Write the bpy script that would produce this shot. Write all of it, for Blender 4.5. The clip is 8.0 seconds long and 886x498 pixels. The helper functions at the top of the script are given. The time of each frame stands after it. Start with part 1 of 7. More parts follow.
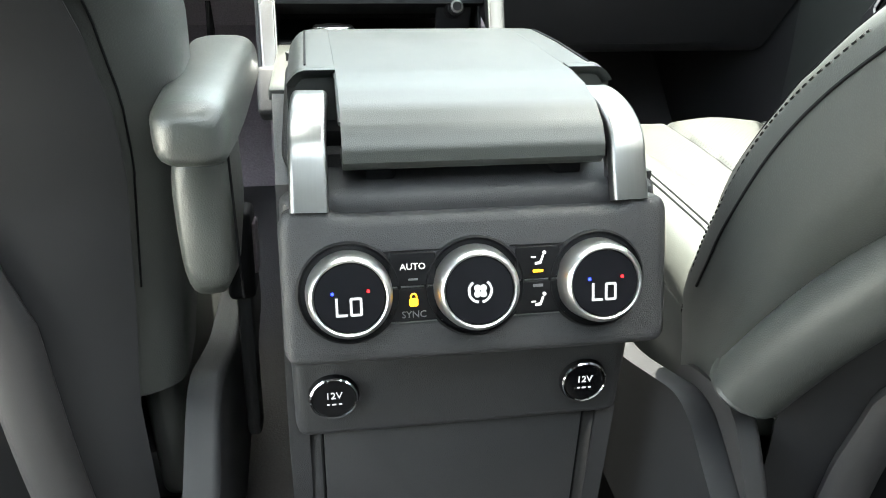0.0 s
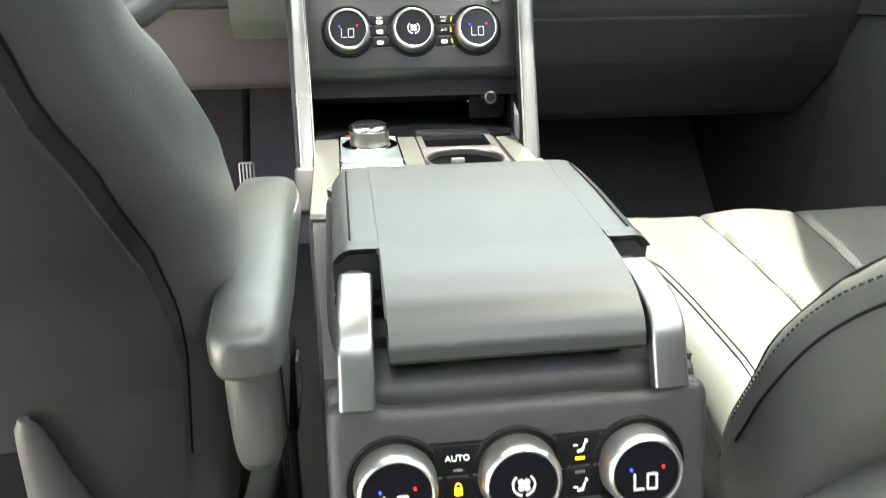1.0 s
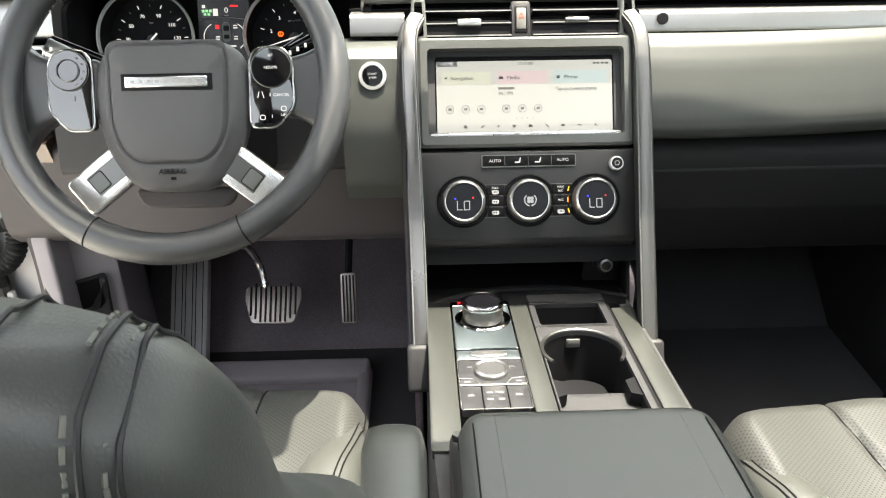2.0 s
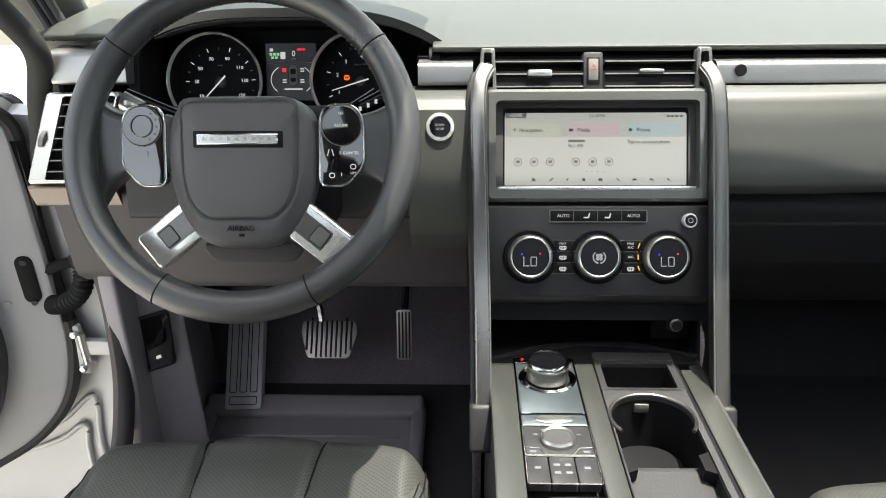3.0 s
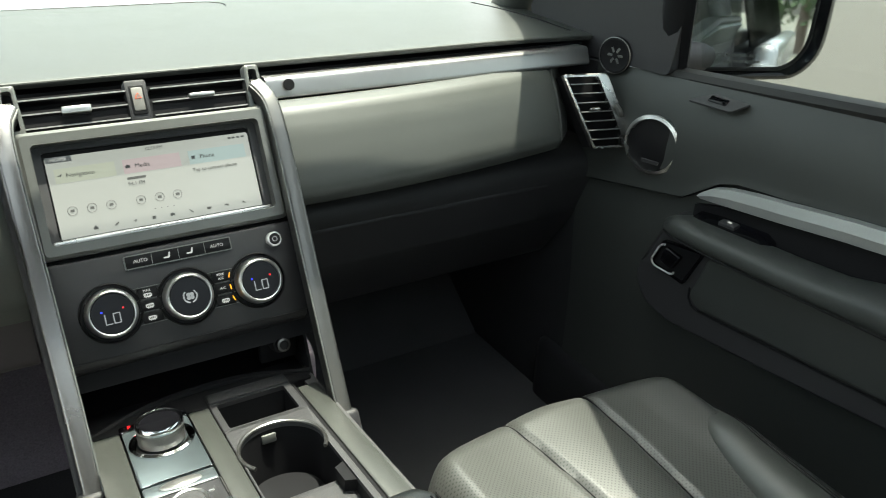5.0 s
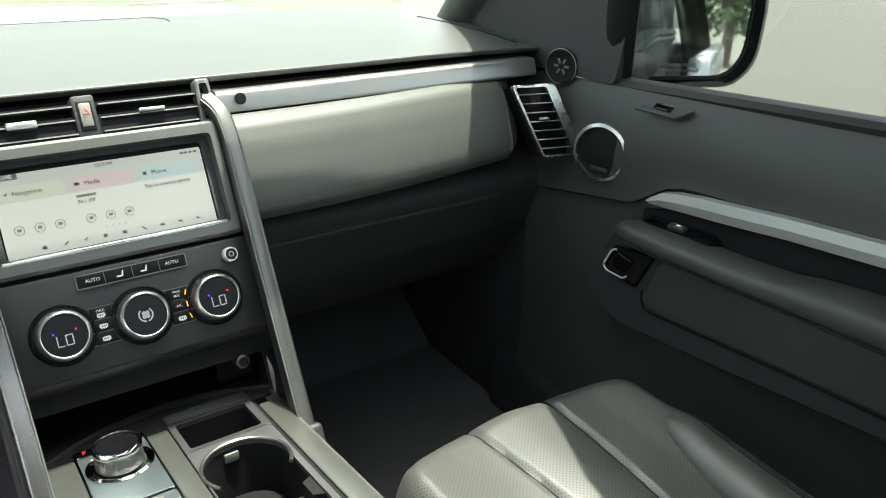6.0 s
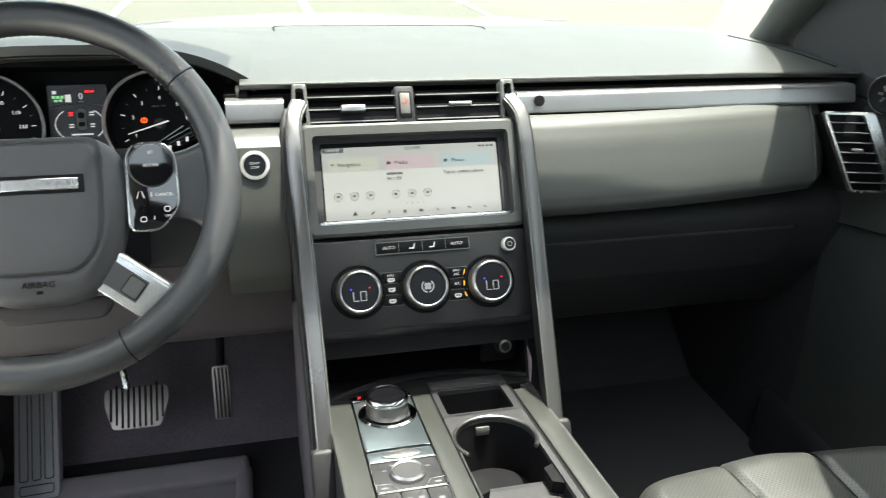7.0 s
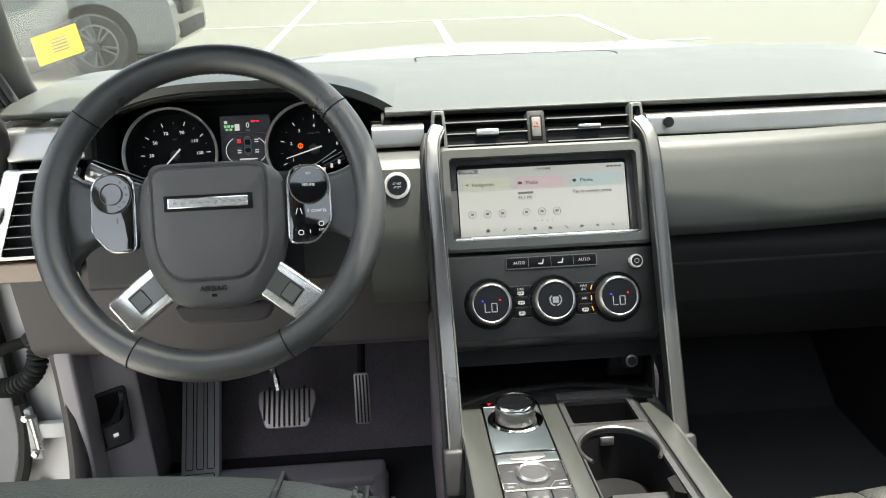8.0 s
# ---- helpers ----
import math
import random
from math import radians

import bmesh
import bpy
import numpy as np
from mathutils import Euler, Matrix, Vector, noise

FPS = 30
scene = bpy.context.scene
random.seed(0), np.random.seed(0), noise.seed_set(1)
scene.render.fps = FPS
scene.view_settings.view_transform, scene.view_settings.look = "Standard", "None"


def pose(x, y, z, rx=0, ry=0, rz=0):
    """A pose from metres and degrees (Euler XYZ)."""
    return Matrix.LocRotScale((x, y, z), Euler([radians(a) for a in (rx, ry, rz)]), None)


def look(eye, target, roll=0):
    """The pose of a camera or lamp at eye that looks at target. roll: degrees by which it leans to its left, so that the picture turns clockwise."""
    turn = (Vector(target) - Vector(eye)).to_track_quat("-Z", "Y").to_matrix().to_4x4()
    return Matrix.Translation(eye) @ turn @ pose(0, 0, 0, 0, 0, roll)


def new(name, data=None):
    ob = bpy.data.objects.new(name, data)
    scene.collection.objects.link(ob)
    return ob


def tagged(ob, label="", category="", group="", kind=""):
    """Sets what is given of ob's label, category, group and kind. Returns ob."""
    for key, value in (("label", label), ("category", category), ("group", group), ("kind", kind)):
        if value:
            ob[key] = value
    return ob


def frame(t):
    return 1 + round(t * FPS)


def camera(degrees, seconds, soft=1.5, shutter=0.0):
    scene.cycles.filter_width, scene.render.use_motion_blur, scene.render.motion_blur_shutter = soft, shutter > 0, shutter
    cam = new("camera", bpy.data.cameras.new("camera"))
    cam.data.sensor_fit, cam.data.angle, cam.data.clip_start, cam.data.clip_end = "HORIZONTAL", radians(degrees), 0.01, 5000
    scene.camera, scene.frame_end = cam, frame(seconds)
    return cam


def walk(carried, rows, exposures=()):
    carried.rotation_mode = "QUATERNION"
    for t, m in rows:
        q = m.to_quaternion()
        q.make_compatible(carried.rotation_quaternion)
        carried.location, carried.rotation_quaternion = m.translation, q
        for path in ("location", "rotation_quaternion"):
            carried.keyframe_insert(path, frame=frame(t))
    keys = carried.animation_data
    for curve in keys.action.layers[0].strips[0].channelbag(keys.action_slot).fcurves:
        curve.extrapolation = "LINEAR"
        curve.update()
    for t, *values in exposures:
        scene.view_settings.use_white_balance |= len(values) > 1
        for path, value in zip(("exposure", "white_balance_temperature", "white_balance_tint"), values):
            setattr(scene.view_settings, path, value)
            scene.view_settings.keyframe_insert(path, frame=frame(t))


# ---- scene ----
cam = camera(60.0, 8.0, 1.0, 0.12)
PATH = [
    (0, (-0.095, 0.059, 1.238), (0.218, 1.77, 0.252), 2.2),
    (0.5, (-0.091, 0.061, 1.243), (0.185, 1.782, 0.261), 1.5),
    (0.7, (-0.0877, 0.0675, 1.2687), (0.1619, 1.8025, 0.3055), 0.93),
    (1, (-0.102, 0.11, 1.349), (0.145, 1.834, 0.365), 1.0),
    (1.2, (-0.1071, 0.1428, 1.4044), (0.0930, 1.8734, 0.4221), 0.19),
    (1.5, (-0.115, 0.181, 1.471), (0.008, 1.918, 0.487), -0.7),
    (1.7, (-0.1259, 0.2040, 1.4962), (-0.0322, 1.9563, 0.5367), -0.60),
    (2, (-0.14, 0.234, 1.532), (-0.09, 1.985, 0.566), -0.5),
    (2.2, (-0.147, 0.249, 1.546), (-0.132, 2.001, 0.582), -0.7),
    (3.3, (-0.166, 0.283, 1.578), (-0.241, 2.06, 0.662), -0.9),
    (3.5, (-0.166, 0.285, 1.568), (-0.235, 2.074, 0.67), -0.7),
    (4, (-0.164, 0.302, 1.588), (-0.048, 2.065, 0.651), -1.2),
    (4.2, (-0.1792, 0.3072, 1.5716), (0.1803, 2.0500, 0.6587), 0.73),
    (4.5, (-0.165, 0.314, 1.575), (0.469, 1.974, 0.656), 2.2),
    (4.7, (-0.1817, 0.3232, 1.5662), (0.6051, 1.9270, 0.6671), 2.54),
    (5, (-0.162, 0.317, 1.572), (0.785, 1.835, 0.676), 2.4),
    (5.2, (-0.162, 0.317, 1.572), (0.854, 1.797, 0.69), 2.5),
    (5.7, (-0.175, 0.322, 1.568), (0.912, 1.767, 0.713), 2.7),
    (6.3, (-0.1855, 0.3219, 1.5638), (0.8366, 1.8185, 0.7179), 2.61),
    (6.5, (-0.188, 0.318, 1.566), (0.714, 1.89, 0.72), 2.6),
    (6.7, (-0.2040, 0.3055, 1.5592), (0.5685, 1.9510, 0.7252), 2.90),
    (7, (-0.201, 0.289, 1.552), (0.255, 2.052, 0.726), 1.8),
    (7.2, (-0.2112, 0.2841, 1.5605), (0.0951, 2.0715, 0.7172), 0.60),
    (7.5, (-0.205, 0.271, 1.557), (-0.084, 2.087, 0.728), -1.2),
    (8, (-0.205, 0.229, 1.566), (-0.091, 2.072, 0.796), -1.8),
]
walk(cam, [(t, look(eye, target, roll)) for t, eye, target, roll in PATH], [(0, 4.2, 6750, 0), (0.9, 4.2, 7150, 2), (1.2, 4.2, 7150, 3), (1.5, 3.6, 7250, 4), (2, 3.05, 7250, 7), (3.3, 2.3, 6850, 5), (5, 2.45, 6900, -3), (6.5, 2.65, 6850, 0), (7, 2.62, 6800, 3), (8, 2.45, 6900, 5)])

# ---- world and sun ----
SUN_FROM = Vector((0.16, 0.09, 1.0)).normalized()
world = bpy.data.worlds.new("world")
scene.world = world
world.use_nodes = True
wn = world.node_tree.nodes
sky = wn.new("ShaderNodeTexSky")
sky.sky_type, sky.sun_disc = "NISHITA", False
sky.sun_elevation = math.asin(SUN_FROM.z)
sky.sun_rotation = math.atan2(SUN_FROM.x, SUN_FROM.y)
wn["Background"].inputs[1].default_value = 0.15
sky.dust_density = 4.0
haze = wn.new("ShaderNodeHueSaturation")
haze.inputs["Saturation"].default_value = 0.45
world.node_tree.links.new(sky.outputs[0], haze.inputs["Color"])
world.node_tree.links.new(haze.outputs[0], wn["Background"].inputs[0])
sun = new("sun", bpy.data.lights.new("sun", "SUN"))
sun.data.energy, sun.data.angle, sun.data.color = 2.8, radians(0.6), (1.0, 0.96, 0.9)
sun.matrix_basis = look(SUN_FROM * 20, (0, 0, 0))

# ---- materials ----
def mat(name, rgb, rough=0.5, metal=0.0, grain=0.0, scale=400.0, var=0.12, spec=0.5, kind="noise", coat=0.0, dots=0.0, wear=0.06):
    """A surface with two scales of colour variation, uneven gloss and a fine relief. kind: noise, leather, carpet, brushed, flake."""
    m = bpy.data.materials.new(name)
    m.use_nodes = True
    n, l = m.node_tree.nodes, m.node_tree.links
    b = n["Principled BSDF"]
    b.inputs["Metallic"].default_value = metal
    b.inputs["Specular IOR Level"].default_value = spec
    b.inputs["Coat Weight"].default_value = coat
    b.inputs["Coat Roughness"].default_value = 0.06
    co = n.new("ShaderNodeTexCoord")
    big = n.new("ShaderNodeTexNoise")
    big.inputs["Scale"].default_value, big.inputs["Detail"].default_value = 9.0, 5.0
    l.new(co.outputs["Object"], big.inputs["Vector"])
    if kind == "leather" or kind == "flake":
        fine = n.new("ShaderNodeTexVoronoi")
        fine.feature = "F1" if kind == "flake" else "DISTANCE_TO_EDGE"
        fine.inputs["Scale"].default_value = scale
        out = fine.outputs["Distance"]
    else:
        fine = n.new("ShaderNodeTexNoise")
        fine.inputs["Scale"].default_value, fine.inputs["Detail"].default_value = scale, 3.0
        out = fine.outputs[0]
    vec = co.outputs["Object"]
    if kind == "brushed":
        mp = n.new("ShaderNodeMapping")
        mp.inputs["Scale"].default_value = (1.0, 0.03, 0.03)
        l.new(vec, mp.inputs["Vector"])
        vec = mp.outputs[0]
    elif kind == "leather":
        warp = n.new("ShaderNodeTexNoise")
        warp.inputs["Scale"].default_value = scale * 0.4
        l.new(vec, warp.inputs["Vector"])
        add = n.new("ShaderNodeVectorMath")
        add.operation = "MULTIPLY_ADD"
        add.inputs[1].default_value = (1.2 / scale,) * 3
        l.new(warp.outputs["Color"], add.inputs[0])
        l.new(vec, add.inputs[2])
        vec = add.outputs[0]
    l.new(vec, fine.inputs["Vector"])
    # colour: slow stains, then fine grain
    mix = n.new("ShaderNodeMix")
    mix.data_type = "RGBA"
    mix.inputs[6].default_value = (*[c * (1 - var) for c in rgb], 1)
    mix.inputs[7].default_value = (*[min(1, c * (1 + var)) for c in rgb], 1)
    l.new(big.outputs[0], mix.inputs[0])
    col = mix.outputs[2]
    mul = n.new("ShaderNodeMix")
    mul.data_type, mul.blend_type = "RGBA", "MULTIPLY"
    mul.inputs[0].default_value = 0.8 if kind == "carpet" else 0.12
    l.new(col, mul.inputs[6])
    ramp = n.new("ShaderNodeValToRGB")
    ramp.color_ramp.elements[0].color = (0.25, 0.25, 0.25, 1)
    ramp.color_ramp.elements[1].position = 0.18 if kind == "leather" else 0.75
    l.new(out, ramp.inputs[0])
    l.new(ramp.outputs[0], mul.inputs[7])
    col = mul.outputs[2]
    height = out
    if dots:
        # punched holes in rows
        vm = n.new("ShaderNodeVectorMath")
        vm.operation = "MULTIPLY"
        vm.inputs[1].default_value = (dots, dots, 0)
        l.new(co.outputs["Object"], vm.inputs[0])
        rot = n.new("ShaderNodeMapping")
        rot.inputs["Rotation"].default_value = (0, 0, radians(45))
        l.new(vm.outputs[0], rot.inputs["Vector"])
        fr = n.new("ShaderNodeVectorMath")
        fr.operation = "FRACTION"
        l.new(rot.outputs[0], fr.inputs[0])
        sub = n.new("ShaderNodeVectorMath")
        sub.operation = "SUBTRACT"
        sub.inputs[1].default_value = (0.5, 0.5, 0)
        l.new(fr.outputs[0], sub.inputs[0])
        ln = n.new("ShaderNodeVectorMath")
        ln.operation = "LENGTH"
        l.new(sub.outputs[0], ln.inputs[0])
        hole = n.new("ShaderNodeMath")
        hole.operation = "GREATER_THAN"
        hole.inputs[1].default_value = 0.24
        l.new(ln.outputs["Value"], hole.inputs[0])
        dm = n.new("ShaderNodeMix")
        dm.data_type = "RGBA"
        dm.inputs[6].default_value = (*[c * 0.3 for c in rgb], 1)
        l.new(hole.outputs[0], dm.inputs[0])
        l.new(col, dm.inputs[7])
        col = dm.outputs[2]
    l.new(col, b.inputs["Base Color"])
    rr = n.new("ShaderNodeMapRange")
    rr.inputs["To Min"].default_value, rr.inputs["To Max"].default_value = max(0.02, rough - wear), min(1, rough + wear)
    l.new(big.outputs[0], rr.inputs["Value"])
    l.new(rr.outputs[0], b.inputs["Roughness"])
    if grain:
        bp = n.new("ShaderNodeBump")
        bp.inputs["Strength"].default_value, bp.inputs["Distance"].default_value = grain, 0.0006
        l.new(height, bp.inputs["Height"])
        l.new(bp.outputs[0], b.inputs["Normal"])
    return m


def glow(name, rgb, power):
    m = bpy.data.materials.new(name)
    m.use_nodes = True
    b = m.node_tree.nodes["Principled BSDF"]
    b.inputs["Base Color"].default_value = (*[c * 0.1 for c in rgb], 1)
    b.inputs["Roughness"].default_value = 0.25
    b.inputs["Emission Color"].default_value = (*rgb, 1)
    b.inputs["Emission Strength"].default_value = power
    return m


def glass(name, rgb, rough=0.0):
    m = bpy.data.materials.new(name)
    m.use_nodes = True
    n, l = m.node_tree.nodes, m.node_tree.links
    tr, gl, mx = n.new("ShaderNodeBsdfTransparent"), n.new("ShaderNodeBsdfGlossy"), n.new("ShaderNodeMixShader")
    tr.inputs[0].default_value = (*rgb, 1)
    gl.inputs["Roughness"].default_value = rough
    mx.inputs[0].default_value = 0.045
    l.new(tr.outputs[0], mx.inputs[1])
    l.new(gl.outputs[0], mx.inputs[2])
    l.new(mx.outputs[0], n["Material Output"].inputs[0])
    n.remove(n["Principled BSDF"])
    return m


LEATHER = mat("dash_leather", (0.06, 0.064, 0.059), 0.48, spec=0.5, grain=0.22, scale=900, kind="leather")
LID = mat("lid_leather", (0.043, 0.046, 0.043), 0.4, spec=0.6, grain=0.3, scale=1000, kind="leather")
SEAT = mat("seat_leather", (0.06, 0.063, 0.058), 0.34, spec=0.6, grain=0.35, scale=600, kind="leather", wear=0.1)
SEAT_PERF = mat("perforated_leather", (0.056, 0.058, 0.055), 0.38, spec=0.6, grain=0.2, scale=600, kind="leather", dots=230)
SEAT_SIDE = mat("seat_side_leather", (0.054, 0.057, 0.054), 0.42, grain=0.32, scale=560, kind="leather")
PLASTIC = mat("dark_plastic", (0.023, 0.023, 0.025), 0.5, spec=0.35, grain=0.25, scale=1400, kind="leather")
PANEL = mat("panel_plastic", (0.04, 0.04, 0.042), 0.5, spec=0.35, grain=0.6, scale=750, kind="leather")
EDGETRIM = mat("console_edge_trim", (0.03, 0.032, 0.029), 0.42, grain=0.3, scale=900, kind="leather", var=0.12)
BRACKET = mat("bracket_metal", (0.27, 0.27, 0.265), 0.34, metal=0.95, kind="brushed", grain=0.04, scale=900, var=0.06)
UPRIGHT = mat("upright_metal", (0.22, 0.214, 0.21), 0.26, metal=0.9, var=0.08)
# Dark surface that carries the shade of the passenger foot well in its colour.
FOOTSHADE = mat("foot_well_shade", (0.065, 0.064, 0.068), 0.8, grain=0.4, scale=300, var=0.25)
# Toned lighter than the rear shell's plastic, for the light on the pocket lip.
SHELLGREY = mat("seat_shell_plastic", (0.042, 0.04, 0.041), 0.5, grain=0.3, scale=1000, kind="leather")
PILLAR = mat("pillar_trim", (0.06, 0.064, 0.06), 0.6, grain=0.25, scale=900, kind="leather", var=0.15)
DOORSTRIP = mat("door_strip", (0.36, 0.37, 0.36), 0.32, metal=0.5, var=0.06)
KNOBFACE = mat("knob_face", (0.006, 0.006, 0.008), 0.3, spec=0.25, var=0.03)
RING = mat("knob_ring", (0.53, 0.53, 0.525), 0.33, metal=0.95, var=0.06)
SLATEDGE = mat("slat_edge", (0.24, 0.24, 0.235), 0.35, metal=0.3, var=0.05)
PADTOP = mat("pad_leather", (0.043, 0.046, 0.042), 0.44, spec=0.5, grain=0.25, scale=900, kind="leather", var=0.14)
SPOKE = mat("spoke_metal", (0.72, 0.72, 0.71), 0.24, metal=0.8, kind="brushed", grain=0.02, scale=900, var=0.08)
POD = mat("pod_black", (0.004, 0.004, 0.005), 0.04, spec=1.0, coat=1.0, var=0.05, wear=0.02)
DIALRING = mat("dial_ring", (0.8, 0.8, 0.78), 0.22, metal=0.5, var=0.05)
PAVING = mat("pale_paving", (0.48, 0.47, 0.44), 0.85, grain=0.5, scale=60, var=0.12)
STACKFACE = mat("stack_face", (0.021, 0.021, 0.023), 0.42, spec=0.4, grain=0.35, scale=900, kind="leather", var=0.3, wear=0.1)
DOORSKIN = mat("door_panel_skin", (0.032, 0.035, 0.033), 0.48, spec=0.4, grain=0.3, scale=800, kind="leather", var=0.18)
# Lighter than such plastic is, in place of light from the open door.
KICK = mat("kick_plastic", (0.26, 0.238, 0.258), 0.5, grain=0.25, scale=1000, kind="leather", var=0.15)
SOFT = mat("soft_plastic", (0.026, 0.026, 0.028), 0.55, spec=0.35, grain=0.2, scale=1100, kind="leather")
BROWN = mat("knee_plastic", (0.045, 0.039, 0.041), 0.6, grain=0.25, scale=1000, kind="leather")
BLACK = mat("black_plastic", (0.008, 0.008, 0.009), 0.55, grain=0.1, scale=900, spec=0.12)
GLOSS = mat("gloss_black", (0.004, 0.004, 0.005), 0.06, coat=0.0, spec=0.16, var=0.05, wear=0.04)
RUBBER = mat("rubber", (0.015, 0.015, 0.015), 0.75, grain=0.3, scale=500)
SATIN = mat("satin_silver", (0.5, 0.5, 0.49), 0.27, metal=0.95, kind="brushed", grain=0.015, scale=900, var=0.05)
STRIP = mat("brushed_strip", (0.36, 0.36, 0.36), 0.4, metal=0.95, kind="brushed", grain=0.015, scale=1200, var=0.05)
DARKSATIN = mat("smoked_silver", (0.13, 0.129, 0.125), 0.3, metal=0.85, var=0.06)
BEZEL = mat("bezel_satin", (0.11, 0.113, 0.107), 0.32, metal=0.4, var=0.06)
GREYTRIM = mat("grey_satin_trim", (0.115, 0.119, 0.112), 0.36, metal=0.3, var=0.06)
CHROME = mat("chrome", (0.72, 0.73, 0.74), 0.08, metal=1.0, var=0.03, wear=0.04)
# Floor carpet stays dark; foot-well carpet and mat are lightened for missing door light.
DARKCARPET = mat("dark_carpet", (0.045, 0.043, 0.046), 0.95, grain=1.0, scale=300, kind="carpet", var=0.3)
LITCARPET = mat("carpet", (0.215, 0.186, 0.208), 0.95, grain=1.0, scale=300, kind="carpet", var=0.3)
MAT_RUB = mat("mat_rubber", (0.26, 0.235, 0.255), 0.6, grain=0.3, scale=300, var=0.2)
PAINT = mat("silver_paint", (0.24, 0.25, 0.265), 0.25, metal=0.5, coat=0.7, var=0.04, scale=2500, grain=0.02)
JAMB = mat("jamb_paint", (0.38, 0.38, 0.385), 0.42, metal=0.1, coat=0.25, var=0.08, scale=1800, grain=0.03)
PEDAL = mat("pedal_steel", (0.42, 0.38, 0.365), 0.45, metal=0.8, var=0.15, scale=500, grain=0.1)
WOOD = mat("wood_trim", (0.13, 0.085, 0.06), 0.2, kind="brushed", coat=0.5, var=0.35, scale=300, grain=0.05)
CONCRETE = mat("pale_lot_surface", (0.076, 0.0745, 0.058), 0.9, grain=0.6, scale=50, var=0.15)
ASPHALT = mat("old_asphalt", (0.03, 0.027, 0.022), 0.9, grain=0.6, scale=60, var=0.22)
LINE = mat("line_paint", (0.22, 0.218, 0.2), 0.7, grain=0.3, scale=120, var=0.12)
DARKCAR = mat("dark_car_paint", (0.04, 0.052, 0.06), 0.2, metal=0.4, coat=0.8, var=0.06)
TYRE = mat("tyre_rubber", (0.02, 0.02, 0.02), 0.8, grain=0.3, scale=120)
LEAF = mat("leaves", (0.05, 0.085, 0.03), 0.6, var=0.5, scale=6)
BARK = mat("bark", (0.13, 0.1, 0.08), 0.9, grain=0.8, scale=30, var=0.3)
YELLOW = mat("yellow_card", (0.85, 0.68, 0.05), 0.6, var=0.05)
PLAST_CLEAR = glass("clear_sleeve", (0.8, 0.8, 0.78), 0.15)
GLASS = glass("window_glass", (0.9, 0.93, 0.92))
GLASSROOF = glass("roof_glass", (0.88, 0.9, 0.9))
TINT = glass("tinted_glass", (0.4, 0.42, 0.42))
PRIVACY = glass("privacy_glass", (0.16, 0.17, 0.17))
def dusty_glass(name, rgb, film):
    """Clear glass with a thin dust-like film that catches the sun, put in for glare haze."""
    m = glass(name, rgb)
    n, l = m.node_tree.nodes, m.node_tree.links
    last = n["Material Output"].inputs[0].links[0].from_socket
    tr, df, both, mx = n.new("ShaderNodeBsdfTranslucent"), n.new("ShaderNodeBsdfDiffuse"), n.new("ShaderNodeMixShader"), n.new("ShaderNodeMixShader")
    for s in (tr, df):
        s.inputs[0].default_value = (0.8, 0.8, 0.74, 1)
    mx.inputs[0].default_value = film
    l.new(tr.outputs[0], both.inputs[1])
    l.new(df.outputs[0], both.inputs[2])
    l.new(last, mx.inputs[1])
    l.new(both.outputs[0], mx.inputs[2])
    l.new(mx.outputs[0], n["Material Output"].inputs[0])
    return m


SCREENGLASS = dusty_glass("windscreen_glass", (0.9, 0.93, 0.92), 0.009)
MIRROR = mat("mirror_glass", (0.8, 0.82, 0.84), 0.02, metal=1.0, var=0.01, wear=0.01)
# White print is given a glow, even unlit marks on sockets, stalks and levers.
WHITE = glow("white_glow_print", (0.9, 0.9, 0.92), 0.12)
DIMWHITE = glow("dim_glow_print", (0.85, 0.88, 0.95), 0.06)
AMBER = glow("amber_light", (1.0, 0.4, 0.02), 0.34)
BLUE = glow("blue_light", (0.02, 0.04, 1.0), 0.5)
RED = glow("red_light", (1.0, 0.02, 0.03), 0.3)
REDORANGE = glow("amber_red_light", (1.0, 0.12, 0.02), 0.4)
GREENLAMP = glow("green_light", (0.25, 0.6, 0.3), 0.2)
SCREEN = glow("screen_glow", (0.78, 0.79, 0.77), 0.092)
PINK = glow("pink_tile", (0.78, 0.64, 0.68), 0.11)
GREEN = glow("green_tile", (0.74, 0.76, 0.66), 0.11)
TEAL = glow("teal_tile", (0.6, 0.72, 0.74), 0.11)
INK = mat("screen_ink", (0.05, 0.05, 0.05), 0.5)
GREYPRINT = mat("grey_print", (0.16, 0.16, 0.16), 0.5)
STITCH = mat("thread", (0.16, 0.16, 0.14), 0.8, grain=0.3, scale=2000)
THREAD = mat("light_thread", (0.45, 0.43, 0.33), 0.8)


# ---- making things ----
def wm(ob):
    return ob.matrix_basis.copy() if ob.parent is None else wm(ob.parent) @ ob.matrix_basis


def mesh_of(name, bm, material, sharp=38):
    bmesh.ops.recalc_face_normals(bm, faces=bm.faces)
    for f in bm.faces:
        f.smooth = True
    for e in bm.edges:
        if len(e.link_faces) == 2 and e.calc_face_angle(0) > radians(sharp):
            e.smooth = False
    me = bpy.data.meshes.new(name)
    bm.to_mesh(me)
    bm.free()
    me.materials.append(material)
    return me


def part(name, bm, material, parent, label="", sharp=38):
    bm.transform(wm(parent).inverted())
    ob = new(name, mesh_of(name, bm, material, sharp))
    ob.parent = parent
    if label:
        tagged(ob, label)
    return ob


def thing(name, at, label, category, group="", kind=""):
    ob = new(name)
    ob.empty_display_size = 0.02
    ob.matrix_basis = Matrix.Translation(at)
    return tagged(ob, label, category, group, kind)


